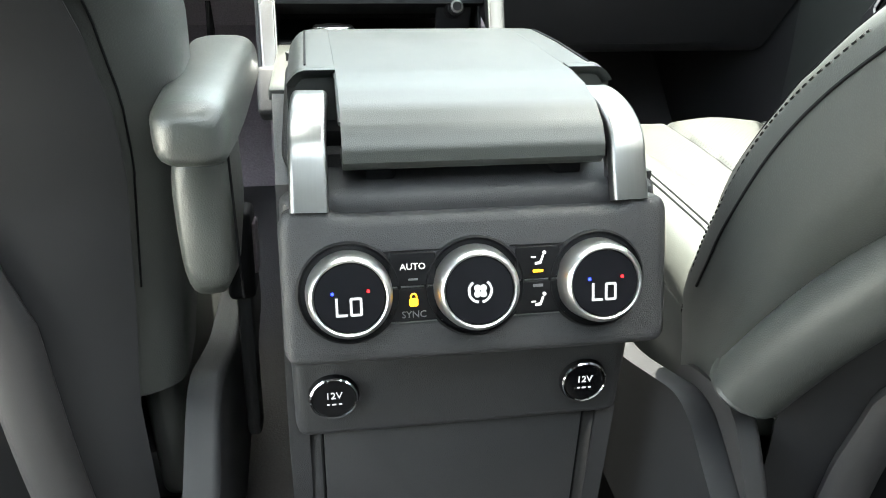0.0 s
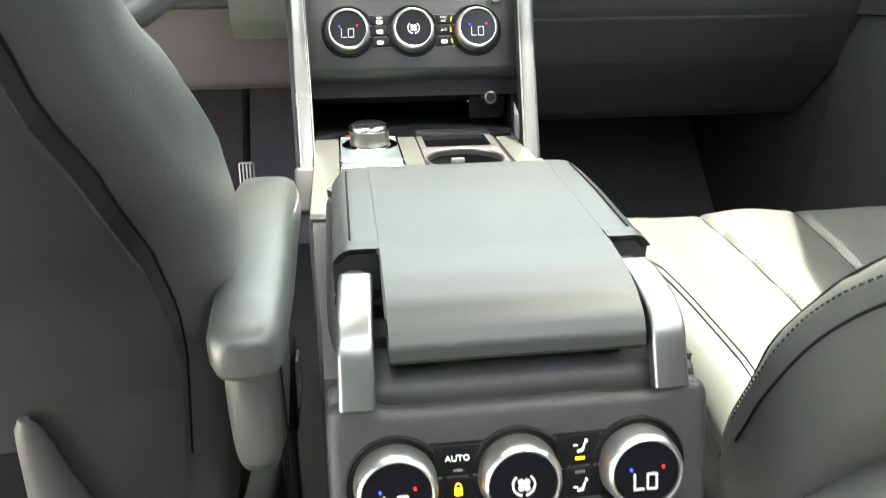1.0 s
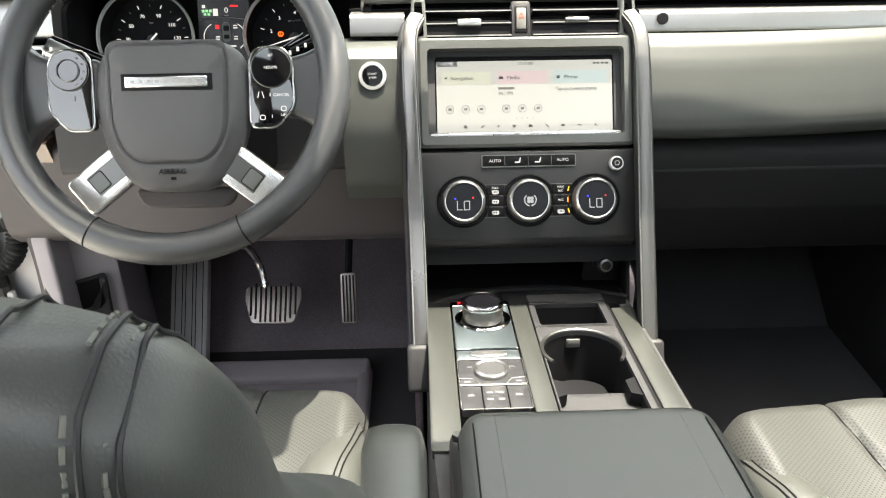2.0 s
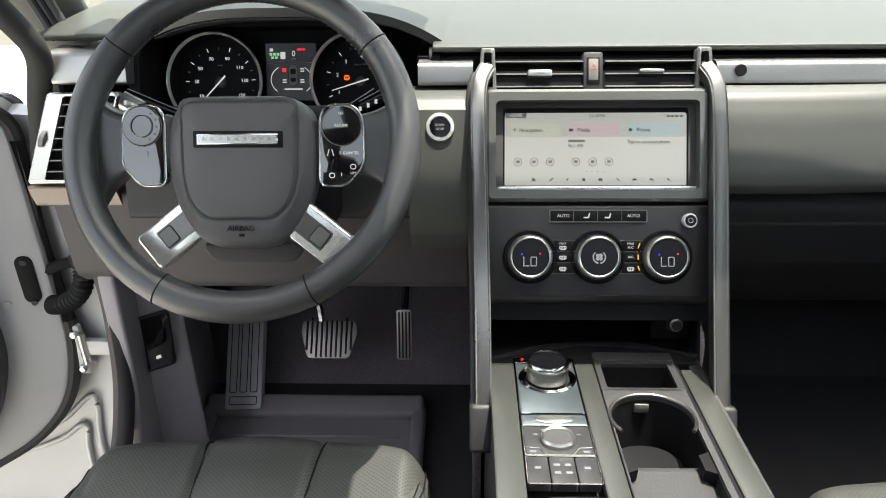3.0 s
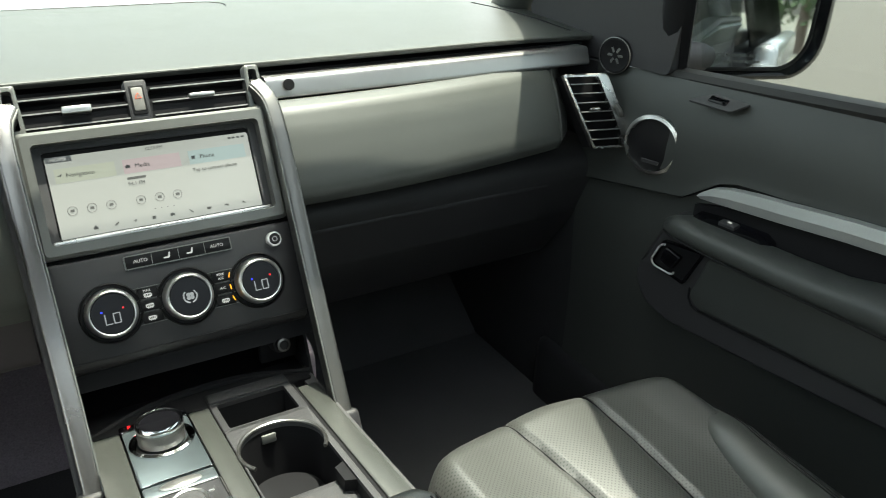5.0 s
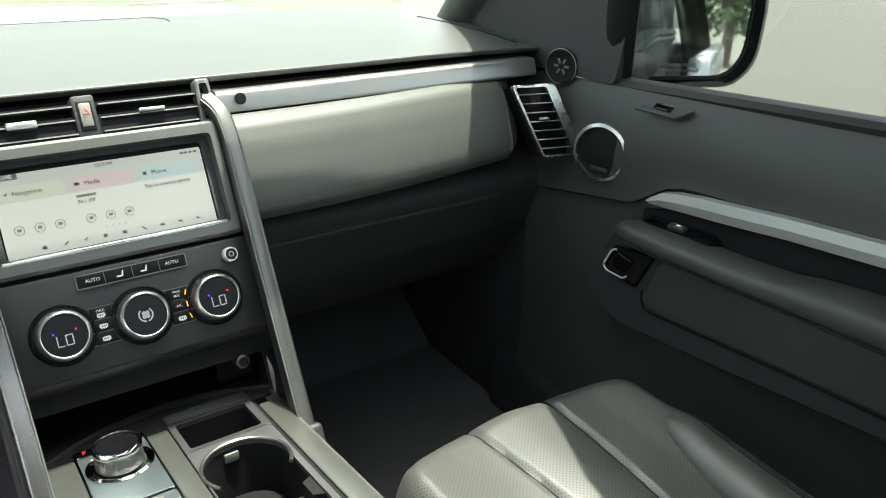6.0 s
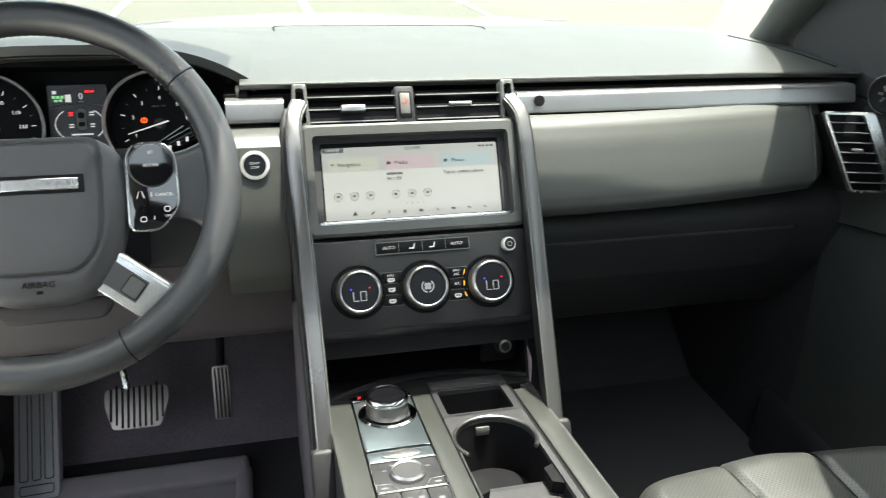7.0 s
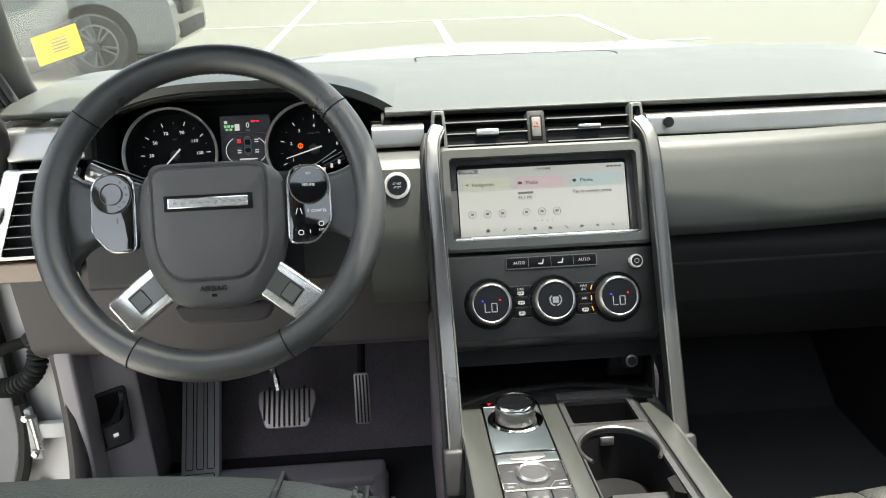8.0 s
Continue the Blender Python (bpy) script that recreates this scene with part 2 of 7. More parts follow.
def solo(name, bm, material, label, category, kind="", group="", sharp=38):
    vs = [v.co for v in bm.verts]
    lo = Vector([min(v[i] for v in vs) for i in range(3)])
    hi = Vector([max(v[i] for v in vs) for i in range(3)])
    at = Vector(((lo.x + hi.x) / 2, (lo.y + hi.y) / 2, lo.z))
    bm.transform(Matrix.Translation(-at))
    ob = new(name, mesh_of(name, bm, material, sharp))
    ob.matrix_basis = Matrix.Translation(at)
    return tagged(ob, label, category, group, kind)


def tilt(at, lean, turn=0.0):
    """A frame on a leaning face: local x to the right, y up the face, z out of it towards the seats."""
    s, c = math.sin(radians(lean)), math.cos(radians(lean))
    m = Matrix(((1, 0, 0, 0), (0, s, -c, 0), (0, c, s, 0), (0, 0, 0, 1)))
    return Matrix.Translation(at) @ Matrix.Rotation(radians(turn), 4, "Z") @ m


def T(x, y, z=0.0):
    return Matrix.Translation((x, y, z))


def join(*bms):
    out = bmesh.new()
    for b in bms:
        me = bpy.data.meshes.new("tmp")
        b.to_mesh(me)
        b.free()
        out.from_mesh(me)
        bpy.data.meshes.remove(me)
    return out


def rbox(sx, sy, sz, b=0.003, seg=2, m=Matrix()):
    bm = bmesh.new()
    bmesh.ops.create_cube(bm, size=1, matrix=Matrix.Diagonal((sx, sy, sz, 1)))
    if b > 0:
        bmesh.ops.bevel(bm, geom=bm.edges[:], offset=min(b, 0.49 * min(sx, sy, sz)), segments=seg, profile=0.5, affect="EDGES")
    bm.transform(m)
    return bm


def prism(pts, h, b=0.0, seg=2, m=Matrix()):
    """A plate: the outline pts in local x and y, from local z 0 to h."""
    bm = bmesh.new()
    f = bm.faces.new([bm.verts.new((x, y, 0)) for x, y in pts])
    r = bmesh.ops.extrude_face_region(bm, geom=[f])
    bmesh.ops.translate(bm, verts=[v for v in r["geom"] if isinstance(v, bmesh.types.BMVert)], vec=(0, 0, h))
    if b > 0:
        es = [e for e in bm.edges if all(abs(v.co.z - h) < 1e-7 for v in e.verts)]
        bmesh.ops.bevel(bm, geom=es, offset=b, segments=seg, profile=0.5, affect="EDGES")
    bm.transform(m)
    return bm


ALONG_X = Matrix(((0, 0, 1, 0), (1, 0, 0, 0), (0, 1, 0, 0), (0, 0, 0, 1)))


def rail(pts, x0, x1, b=0.0, seg=2):
    """A profile of (y, z) pulled along x."""
    return prism(pts, x1 - x0, b, seg, Matrix.Translation((x0, 0, 0)) @ ALONG_X)


def lathe(prof, n=40, m=Matrix(), ends=True):
    bm = bmesh.new()
    rings = [[bm.verts.new((r * math.cos(2 * math.pi * i / n), r * math.sin(2 * math.pi * i / n), z)) for i in range(n)] for r, z in prof]
    for a, b in zip(rings, rings[1:]):
        for i in range(n):
            bm.faces.new((a[i], a[(i + 1) % n], b[(i + 1) % n], b[i]))
    if ends:
        bm.faces.new(rings[0])
        bm.faces.new(rings[-1])
    bm.transform(m)
    return bm


def loft(rings, caps=True, closed=False):
    bm = bmesh.new()
    vs = [[bm.verts.new(p) for p in r] for r in rings]
    n = len(vs[0])
    pairs = list(zip(vs, vs[1:])) + ([(vs[-1], vs[0])] if closed else [])
    for a, b in pairs:
        for i in range(n):
            bm.faces.new((a[i], a[(i + 1) % n], b[(i + 1) % n], b[i]))
    if caps and not closed:
        bm.faces.new(vs[0])
        bm.faces.new(vs[-1])
    return bm


def tube(pts, r, n=12, closed=False, wide=1.0, side=None, caps=True):
    """A bar along pts; r a radius or one for each point; wide stretches it along the direction side."""
    pts = [Vector(p) for p in pts]
    k = len(pts)
    rings = []
    ref = Vector(side) if side else Vector((0, 0, 1))
    for i, p in enumerate(pts):
        a = pts[(i - 1) % k] if closed or i else p
        b = pts[(i + 1) % k] if closed or i < k - 1 else p
        d = (b - a).normalized()
        u = ref - d * ref.dot(d)
        if u.length < 1e-4:
            u = d.orthogonal()
        u.normalize()
        v = d.cross(u)
        q = r[i] if isinstance(r, (list, tuple)) else r
        rings.append([p + u * (q * wide * math.cos(2 * math.pi * j / n)) + v * (q * math.sin(2 * math.pi * j / n)) for j in range(n)])
    return loft(rings, caps, closed)


def strap(pts, w, t, r, side, n=4):
    """A flat bar with rounded edges along pts: w across, along the direction side, and t thick."""
    pts = [Vector(p) for p in pts]
    rings, s = [], Vector(side).normalized()
    for i, p in enumerate(pts):
        d = (pts[min(i + 1, len(pts) - 1)] - pts[max(i - 1, 0)]).normalized()
        u = (s - d * s.dot(d)).normalized()
        v = d.cross(u)
        rings.append([p + u * x + v * y for x, y in rrect(w, t, r, n)])
    return loft(rings)


def smooth_path(pts, k=6):
    """More points on a smooth line through pts."""
    pts = [Vector(p) for p in pts]
    out = []
    for i in range(len(pts) - 1):
        p0, p1, p2, p3 = pts[max(0, i - 1)], pts[i], pts[i + 1], pts[min(len(pts) - 1, i + 2)]
        for j in range(k):
            t = j / k
            out.append(0.5 * (2 * p1 + (p2 - p0) * t + (2 * p0 - 5 * p1 + 4 * p2 - p3) * t * t + (3 * p1 - p0 - 3 * p2 + p3) * t ** 3))
    return out + [pts[-1]]


def sheet(f, nu, nv, th):
    """A curved sheet f(u, v), u and v from 0 to 1, with a thickness th against its normal."""
    top = [[Vector(f(i / nu, j / nv)) for j in range(nv + 1)] for i in range(nu + 1)]
    bm = bmesh.new()
    nor = [[None] * (nv + 1) for _ in range(nu + 1)]
    for i in range(nu + 1):
        for j in range(nv + 1):
            du = top[min(i + 1, nu)][j] - top[max(i - 1, 0)][j]
            dv = top[i][min(j + 1, nv)] - top[i][max(j - 1, 0)]
            nor[i][j] = du.cross(dv).normalized()
    a = [[bm.verts.new(p) for p in r] for r in top]
    b = [[bm.verts.new(top[i][j] - nor[i][j] * th) for j in range(nv + 1)] for i in range(nu + 1)]
    for i in range(nu):
        for j in range(nv):
            bm.faces.new((a[i][j], a[i + 1][j], a[i + 1][j + 1], a[i][j + 1]))
            bm.faces.new((b[i][j + 1], b[i + 1][j + 1], b[i + 1][j], b[i][j]))
    for i in range(nu):
        bm.faces.new((a[i + 1][0], a[i][0], b[i][0], b[i + 1][0]))
        bm.faces.new((a[i][nv], a[i + 1][nv], b[i + 1][nv], b[i][nv]))
    for j in range(nv):
        bm.faces.new((a[0][j], a[0][j + 1], b[0][j + 1], b[0][j]))
        bm.faces.new((a[nu][j + 1], a[nu][j], b[nu][j], b[nu][j + 1]))
    return bm


def rrect(w, h, r, n=5, cx=0.0, cy=0.0):
    """The outline of a rectangle with round corners."""
    r = min(r, w / 2 - 1e-5, h / 2 - 1e-5)
    out = []
    for k, (sx, sy) in enumerate(((1, 1), (-1, 1), (-1, -1), (1, -1))):
        for i in range(n + 1):
            a = math.pi / 2 * (k + i / n)
            out.append((cx + sx * (w / 2 - r) + r * math.cos(a), cy + sy * (h / 2 - r) + r * math.sin(a)))
    return out


def round_poly(pts, r, n=4):
    """The outline pts with its corners rounded by about r."""
    pts = [Vector((x, y)) for x, y in pts]
    out = []
    for i, p in enumerate(pts):
        a, b = pts[i - 1], pts[(i + 1) % len(pts)]
        da, db = (a - p), (b - p)
        ra, rb = min(r, da.length * 0.45), min(r, db.length * 0.45)
        s, e = p + da.normalized() * ra, p + db.normalized() * rb
        for k in range(n + 1):
            t = k / n
            q = s * (1 - t) ** 2 + p * 2 * t * (1 - t) + e * t * t
            out.append((q.x, q.y))
    return out


def ring_plate(outer, inner, h, m=Matrix(), b=0.0):
    """A frame between two outlines with the same number of points, from local z 0 to h."""
    k = len(outer)
    rings = [[(x, y, 0) for x, y in inner], [(x, y, 0) for x, y in outer], [(x, y, h - b) for x, y in outer]]
    if b:
        rings.append([(x + (u - x) * 0.0 + (0 if abs(u - x) < 1e-9 else math.copysign(b, u - x)), y + (0 if abs(v - y) < 1e-9 else math.copysign(b, v - y)), h) for (x, y), (u, v) in zip(outer, inner)])
    rings.append([(x, y, h) for x, y in inner])
    bm = loft(rings, False, True)
    bm.transform(m)
    return bm


def words(body, size, material, parent, m, name="lettering", depth=0.0004, align="CENTER"):
    cu = bpy.data.curves.new("tmp", "FONT")
    cu.body, cu.size, cu.extrude, cu.align_x, cu.align_y = body, size, depth, align, "CENTER"
    cu.resolution_u = 2
    ob = bpy.data.objects.new("tmp", cu)
    me = bpy.data.meshes.new_from_object(ob)
    bpy.data.objects.remove(ob)
    bm = bmesh.new()
    bm.from_mesh(me)
    bpy.data.meshes.remove(me)
    bm.transform(m)
    return part(name, bm, material, parent)


def bar(w, h, m, d=0.0006):
    return rbox(w, h, d, 0, 1, m)


def disc(r, h, m, n=32, b=0.0):
    return lathe([(r, 0), (r, h - b), (r - b, h)] if b else [(r, 0), (r, h)], n, m)

# ---- outside ----
bm = bmesh.new()
bmesh.ops.create_grid(bm, x_segments=40, y_segments=40, size=300)
solo("ground", bm, CONCRETE, "pale sun-bleached surface of a parking lot", "ground", "structure")
solo("pavement", rbox(14, 16, 0.008, 0, 1, T(-8.05, -1.0, 0.004)), PAVING, "pale sunlit concrete paving beside the open door", "pavement", "structure")
solo("road", prism([(1.6, -52), (62, -52), (62, 44), (46, 44), (1.6, 1.9)], 0.006), ASPHALT, "grey-brown asphalt lane beside the car", "road", "structure")
for x0, x1, y0, y1 in ((-2.02, -1.9, 11.3, 21.0), (0.65, 0.77, 11.3, 15.0), (3.3, 3.42, 11.3, 15.0), (-7.5, 3.4, 14.9, 15.02), (-7.5, 9.5, 24.9, 25.02),
                       (2.6, 4.4, 11.2, 11.3)):
    solo("parking_line", rbox(x1 - x0, y1 - y0, 0.008, 0, 1, T((x0 + x1) / 2, (y0 + y1) / 2, 0.004)), LINE, "worn white painted line on the asphalt", "parking line", "structure", "parking lines")


def wheel_part(car, at, r):
    m = Matrix.Translation(at) @ Matrix.Rotation(radians(90), 4, "X")
    w = part("wheel", lathe([(r * 0.62, -0.1), (r * 0.93, -0.115), (r, -0.08), (r, 0.08), (r * 0.93, 0.115), (r * 0.62, 0.1)], 40, m), TYRE, car)
    part("rim", lathe([(r * 0.66, 0.06), (r * 0.68, 0.108), (r * 0.62, 0.11), (r * 0.58, 0.05), (0.02, 0.04)], 40, m), DARKSATIN, w)
    for k in range(10):
        a = 2 * math.pi * k / 10 + (0.13 if k % 2 else -0.13)
        part("spoke", tube([(m @ Vector((0.05 * math.cos(a), 0.05 * math.sin(a), 0.1))), m @ Vector((r * 0.62 * math.cos(a), r * 0.62 * math.sin(a), 0.1))], 0.018, 8), DARKSATIN, w)
    part("hub_cap", disc(0.06, 0.03, m @ T(0, 0, 0.09), 20, 0.008), BLACK, w)
    return w


def parked_car(at, paint, label):
    """A tall estate car, nose along local +x."""
    car = thing("parked_car", at, label, "car")
    ox, oy, oz = at
    prof = [(-2.4, 0.35), (-2.45, 0.9), (-2.3, 1.15), (-1.9, 1.72), (0.35, 1.75), (1.1, 1.2), (2.2, 1.08), (2.42, 0.9), (2.45, 0.4), (2.3, 0.28), (-2.3, 0.28)]
    body = prism(round_poly(prof, 0.12), 1.86, 0.12, 4, Matrix(((1, 0, 0, ox), (0, 0, 1, oy - 0.93), (0, 1, 0, oz), (0, 0, 0, 1))))
    part("body", body, paint, car)
    for side in (-1, 1):
        y = oy + side * 0.935
        for x in (1.5, -1.45):
            part("wheel_arch", lathe([(0.3, -0.012), (0.47, -0.012), (0.47, 0.012), (0.3, 0.012)], 40, Matrix.Translation((ox + x, y, oz + 0.4)) @ Matrix.Rotation(radians(90), 4, "X")), BLACK, car)
            wheel_part(car, (ox + x, oy + side * 0.86, oz + 0.38), 0.38)
        part("side_glass", prism(round_poly([(-1.8, 1.2), (-1.6, 1.6), (0.25, 1.63), (0.85, 1.2)], 0.06), 0.01, 0, 1, Matrix(((1, 0, 0, ox), (0, 0, 1, y - 0.005), (0, 1, 0, oz), (0, 0, 0, 1)))), GLOSS, car)
        part("headlight", rbox(0.22, 0.34, 0.15, 0.03, 2, T(ox + 2.3, oy + side * 0.7, oz + 0.88)), CHROME, car)
    part("grille", rbox(0.06, 1.0, 0.28, 0.02, 2, T(ox + 2.44, oy, oz + 0.82)), GLOSS, car)
    part("lower_intake", rbox(0.06, 1.3, 0.2, 0.02, 2, T(ox + 2.43, oy, oz + 0.5)), BLACK, car)
    for side in (-1, 1):
        part("fog_surround", rbox(0.1, 0.3, 0.22, 0.03, 2, T(ox + 2.38, oy + side * 0.72, oz + 0.55)), BLACK, car)
        part("bumper_blade", rbox(0.3, 0.05, 0.06, 0.02, 2, T(ox + 2.28, oy + side * 0.9, oz + 0.44)), SATIN, car)
    return car


parked_car((-5.2, 10.95, 0.0), DARKCAR, "dark blue-grey car parked across the bay ahead")
parked_car((-4.6, 24.0, 0.0), BLACK, "black car parked at the far side of the lot")


def tree(at, h, seed):
    rnd = random.Random(seed)
    t = thing("tree", at, "broad green tree beyond the parking lot", "tree", "trees behind the lot")
    base = Vector(at)
    trunk = smooth_path([base, base + Vector((0.1, 0.05, h * 0.25)), base + Vector((-0.05, 0.1, h * 0.55))], 4)
    limbs = [tube(trunk, [0.22 - 0.013 * i for i in range(len(trunk))], 9)]
    for k in range(7):
        a = k * 0.9 + rnd.random()
        s = base + Vector((0, 0, h * (0.28 + 0.035 * k)))
        limbs.append(tube([s, s + Vector((math.cos(a) * 0.8, math.sin(a) * 0.8, 0.7)), s + Vector((math.cos(a) * 1.7, math.sin(a) * 1.7, 1.9))], [0.09, 0.06, 0.02], 6))
    part("trunk", join(*limbs), BARK, t)
    bm = bmesh.new()
    for k in range(2600):
        a, b, r = rnd.random() * 6.283, math.asin(rnd.uniform(-0.8, 1)), rnd.random() ** 0.4
        c = base + Vector((math.cos(a) * math.cos(b) * r * h * 0.36, math.sin(a) * math.cos(b) * r * h * 0.36, h * 0.54 + math.sin(b) * r * h * 0.5))
        c += Vector((noise.noise(c * 0.6), noise.noise(c * 0.6 + Vector((9, 0, 0))), 0)) * 1.1
        m = Matrix.Translation(c) @ Euler((rnd.random() * 6, rnd.random() * 6, rnd.random() * 6)).to_matrix().to_4x4() @ Matrix.Scale(rnd.uniform(0.1, 0.22), 4)
        q = [bm.verts.new(m @ Vector(p)) for p in ((-1, 0, 0), (0, -0.55, 0.15), (1, 0, 0), (0, 0.55, 0.15))]
        bm.faces.new(q)
    part("crown", bm, LEAF, t)


for i, (x, y, h) in enumerate(((4.5, -23, 5), (8.5, -25, 6), (13, -23, 5.5), (0.5, -27, 6), (18, -21, 6), (24, -19, 6), (6.5, -31, 8), (12, -32, 8))):
    tree((x, y, 0), h, i)

# ---- the vehicle's shell ----
def shell(name, bm, material, label, category="car body"):
    return solo(name, bm, material, label, category, "structure")


shell("floor_front", rbox(1.6, 1.5, 0.04, 0, 1, T(0, 1.25, 0.5)), DARKCARPET, "dark carpeted cabin floor", "floor")
# The rear floor is made near black so that it bounces little light.
shell("floor_rear", rbox(1.6, 2.7, 0.04, 0, 1, T(0, -0.85, 0.5)), RUBBER, "dark rear cabin floor", "floor")
# toe board rising ahead of the pedals, left half toned lighter, right half for shade
for n, x0, x1, mt in (("left", -0.78, 0.0, LITCARPET), ("right", 0.0, 0.78, FOOTSHADE)):
    shell("firewall_" + n, rail([(1.62, 0.52), (1.98, 0.78), (1.98, 1.26), (2.02, 1.26), (2.02, 0.75), (1.64, 0.48)], x0, x1), mt, "lined toe board under the dashboard, its halves toned for light and shade", "firewall")
shell("sill_left", rbox(0.1, 3.0, 0.2, 0.03, 3, T(-0.8, -0.5, 0.56)), JAMB, "silver painted door sill", "sill")
shell("sill_right", rbox(0.1, 3.4, 0.2, 0.03, 3, T(0.8, -0.3, 0.58)), PLASTIC, "dark trimmed door sill", "sill")
# roof with the long glass opening
shell("roof_front", rbox(1.24, 0.1, 0.05, 0.02, 3, T(0, 1.22, 1.735)), SOFT, "roof header above the windscreen", "roof")
# Unseen slab added to block direct sun from the steering wheel.
shell("wheel_shade", rbox(0.46, 0.2, 0.03, 0.01, 3, T(-0.4, 1.08, 1.74)), SOFT, "unseen slab above the driver, added to shade the wheel", "roof")
# Never in view; its length is set to cut light on the seat backs.
shell("roof_rear", rbox(1.3, 2.0, 0.06, 0.02, 3, T(0, -1.3, 1.76)), SOFT, "unseen solid roof behind the seats, sized to darken the rear", "roof")
for s, n in ((-1, "left"), (1, "right")):
    # Unseen rails, outlined and widened so their shade falls on seat and door.
    inner = [(0.625, 1.24), (0.6, 1.04), (0.53, 0.89), (0.49, 0.7), (0.48, 0.4), (0.48, -1.8)]
    inner = [(x + (0.03 if s > 0 else 0.0), y) for x, y in inner]
    outline = [(s * x, y) for x, y in inner + [(x + (0.3 if s < 0 else 0.45), y) for x, y in reversed(inner)]]
    shell("roof_rail_" + n, prism(outline if s < 0 else outline[::-1], 0.05, 0.01, 2, T(0, 0, 1.72)), SOFT, "unseen dark roof rail, widened for the shade it casts", "roof rail")
    shell("b_pillar_" + n, tube([(s * 0.76, -0.22, 0.6), (s * 0.74, -0.24, 1.28), (s * 0.6, -0.28, 1.76)], 0.06, 10, wide=1.3, side=(0, 1, 0)), SOFT, "dark centre pillar", "pillar")
    shell("rear_side_" + n, rbox(0.1, 1.9, 0.7, 0.03, 2, T(s * 0.8, -1.2, 0.9)), SOFT, "rear door panel", "door panel")
# Unseen rear end, added to close the cabin and keep sky out of reflections.
shell("tailgate", rbox(1.6, 0.1, 0.75, 0.03, 2, T(0, -2.2, 0.9)), SOFT, "inside of the tailgate", "tailgate")
g = shell("rear_window", rbox(1.3, 0.02, 0.5, 0.005, 1, pose(0, -2.17, 1.52, 14, 0, 0)), TINT, "tinted rear window", "window")
g.visible_shadow = False
shell("rear_bench", rbox(1.3, 0.35, 0.75, 0.08, 4, T(0, -1.15, 0.9)), SEAT_SIDE, "dark rear bench behind the front seats", "bench seat")
# Unseen panel, outlined so that its shadow covers the armrest lid and driver's shoulder.
shell("console_shade", prism(round_poly([(-0.5, 0.25), (0.27, 0.25), (0.27, 0.86), (-0.1, 0.88), (-0.16, 0.6), (-0.5, 0.56)], 0.03), 0.012, 0.003, 2, T(0, 0, 1.775)), SOFT, "unseen panel under the glass roof, added to shade the console", "roof blind")
# Out of view; added to keep the sun off the instrument hood.
shell("hood_shade", rbox(0.48, 0.27, 0.02, 0.008, 3, pose(-0.42, 1.33, 1.675, -24, 0, 0)), SOFT, "unseen panel above the driver, added to shade the dash hood", "sun visor")
g = shell("roof_glass", rbox(1.1, 2.9, 0.006, 0, 1, T(0, -0.3, 1.79)), GLASSROOF, "tinted glass roof panel", "glass roof")
g.visible_shadow = False

WS = [(-0.96, 1.88, 1.27), (0.8, 1.88, 1.27), (0.62, 1.24, 1.73), (-0.76, 1.24, 1.73)]


def screen_at(u, v):
    a, b = Vector(WS[0]).lerp(Vector(WS[1]), u), Vector(WS[3]).lerp(Vector(WS[2]), u)
    p = a.lerp(b, v)
    p.y += 0.12 * (1 - (2 * u - 1) ** 2)
    p.z += 0.05 * math.sin(math.pi * v) ** 1
    return p


g = shell("windscreen", sheet(screen_at, 24, 12, 0.005), SCREENGLASS, "clear windscreen", "windscreen")
g.visible_shadow = False
# front pillars with soft trim
def pillar(s, n, material, label):
    path = smooth_path([(s * 0.84, 1.78, 1.2), (s * 0.80, 1.6, 1.34), (s * 0.745, 1.42, 1.53), (s * 0.65, 1.22, 1.74)], 5)
    if s < 0:
        path = smooth_path([(-0.9, 1.72, 1.2), (-0.86, 1.58, 1.3), (-0.825, 1.45, 1.42), (-0.74, 1.22, 1.66), (-0.7, 1.1, 1.76)], 5)
    return shell("a_pillar_" + n, tube(path, 0.045 if s > 0 else 0.05, 14, wide=1.25, side=(1, 0, 0)), material, label, "pillar")


pillar(1, "right", PILLAR, "dark windscreen pillar")
pillar(-1, "left", PILLAR, "grey trimmed windscreen pillar")

# bonnet seen over the dash
def bonnet(u, v):
    x = -0.85 + 1.7 * u
    return Vector((x, 2.02 + 1.0 * v - 0.2 * (2 * u - 1) ** 2, 1.262 + 0.02 * math.sin(math.pi * v) - 0.05 * (2 * u - 1) ** 2 - 0.1 * v * v + 0.02 * (abs(2 * u - 1) > 0.6) * (1 - abs(v - 0.5))))


shell("bonnet", sheet(bonnet, 40, 16, 0.01), PAINT, "silver bonnet in strong sun", "bonnet")
for s, n in ((-1, "left"), (1, "right")):
    shell("cowl_side_" + n, rbox(0.03, 0.62 if s < 0 else 0.86, 0.8, 0.005, 1, T(s * 0.785, 1.69 if s < 0 else 1.6, 0.88)), SOFT, "dark side wall of the foot well", "foot well wall")
# Hidden block added to stop sun leaking past the pad into the foot wells.
shell("dash_core", rbox(1.55, 0.4, 0.12, 0.01, 2, T(0, 1.7, 1.23)), BLACK, "unseen dark block inside the dashboard that stops sun leaks", "dashboard body")
shell("cowl", rail([(1.86, 1.22), (1.86, 1.262), (2.05, 1.25), (2.05, 1.2)], -0.78, 0.78), BLACK, "black cowl under the windscreen", "cowl")
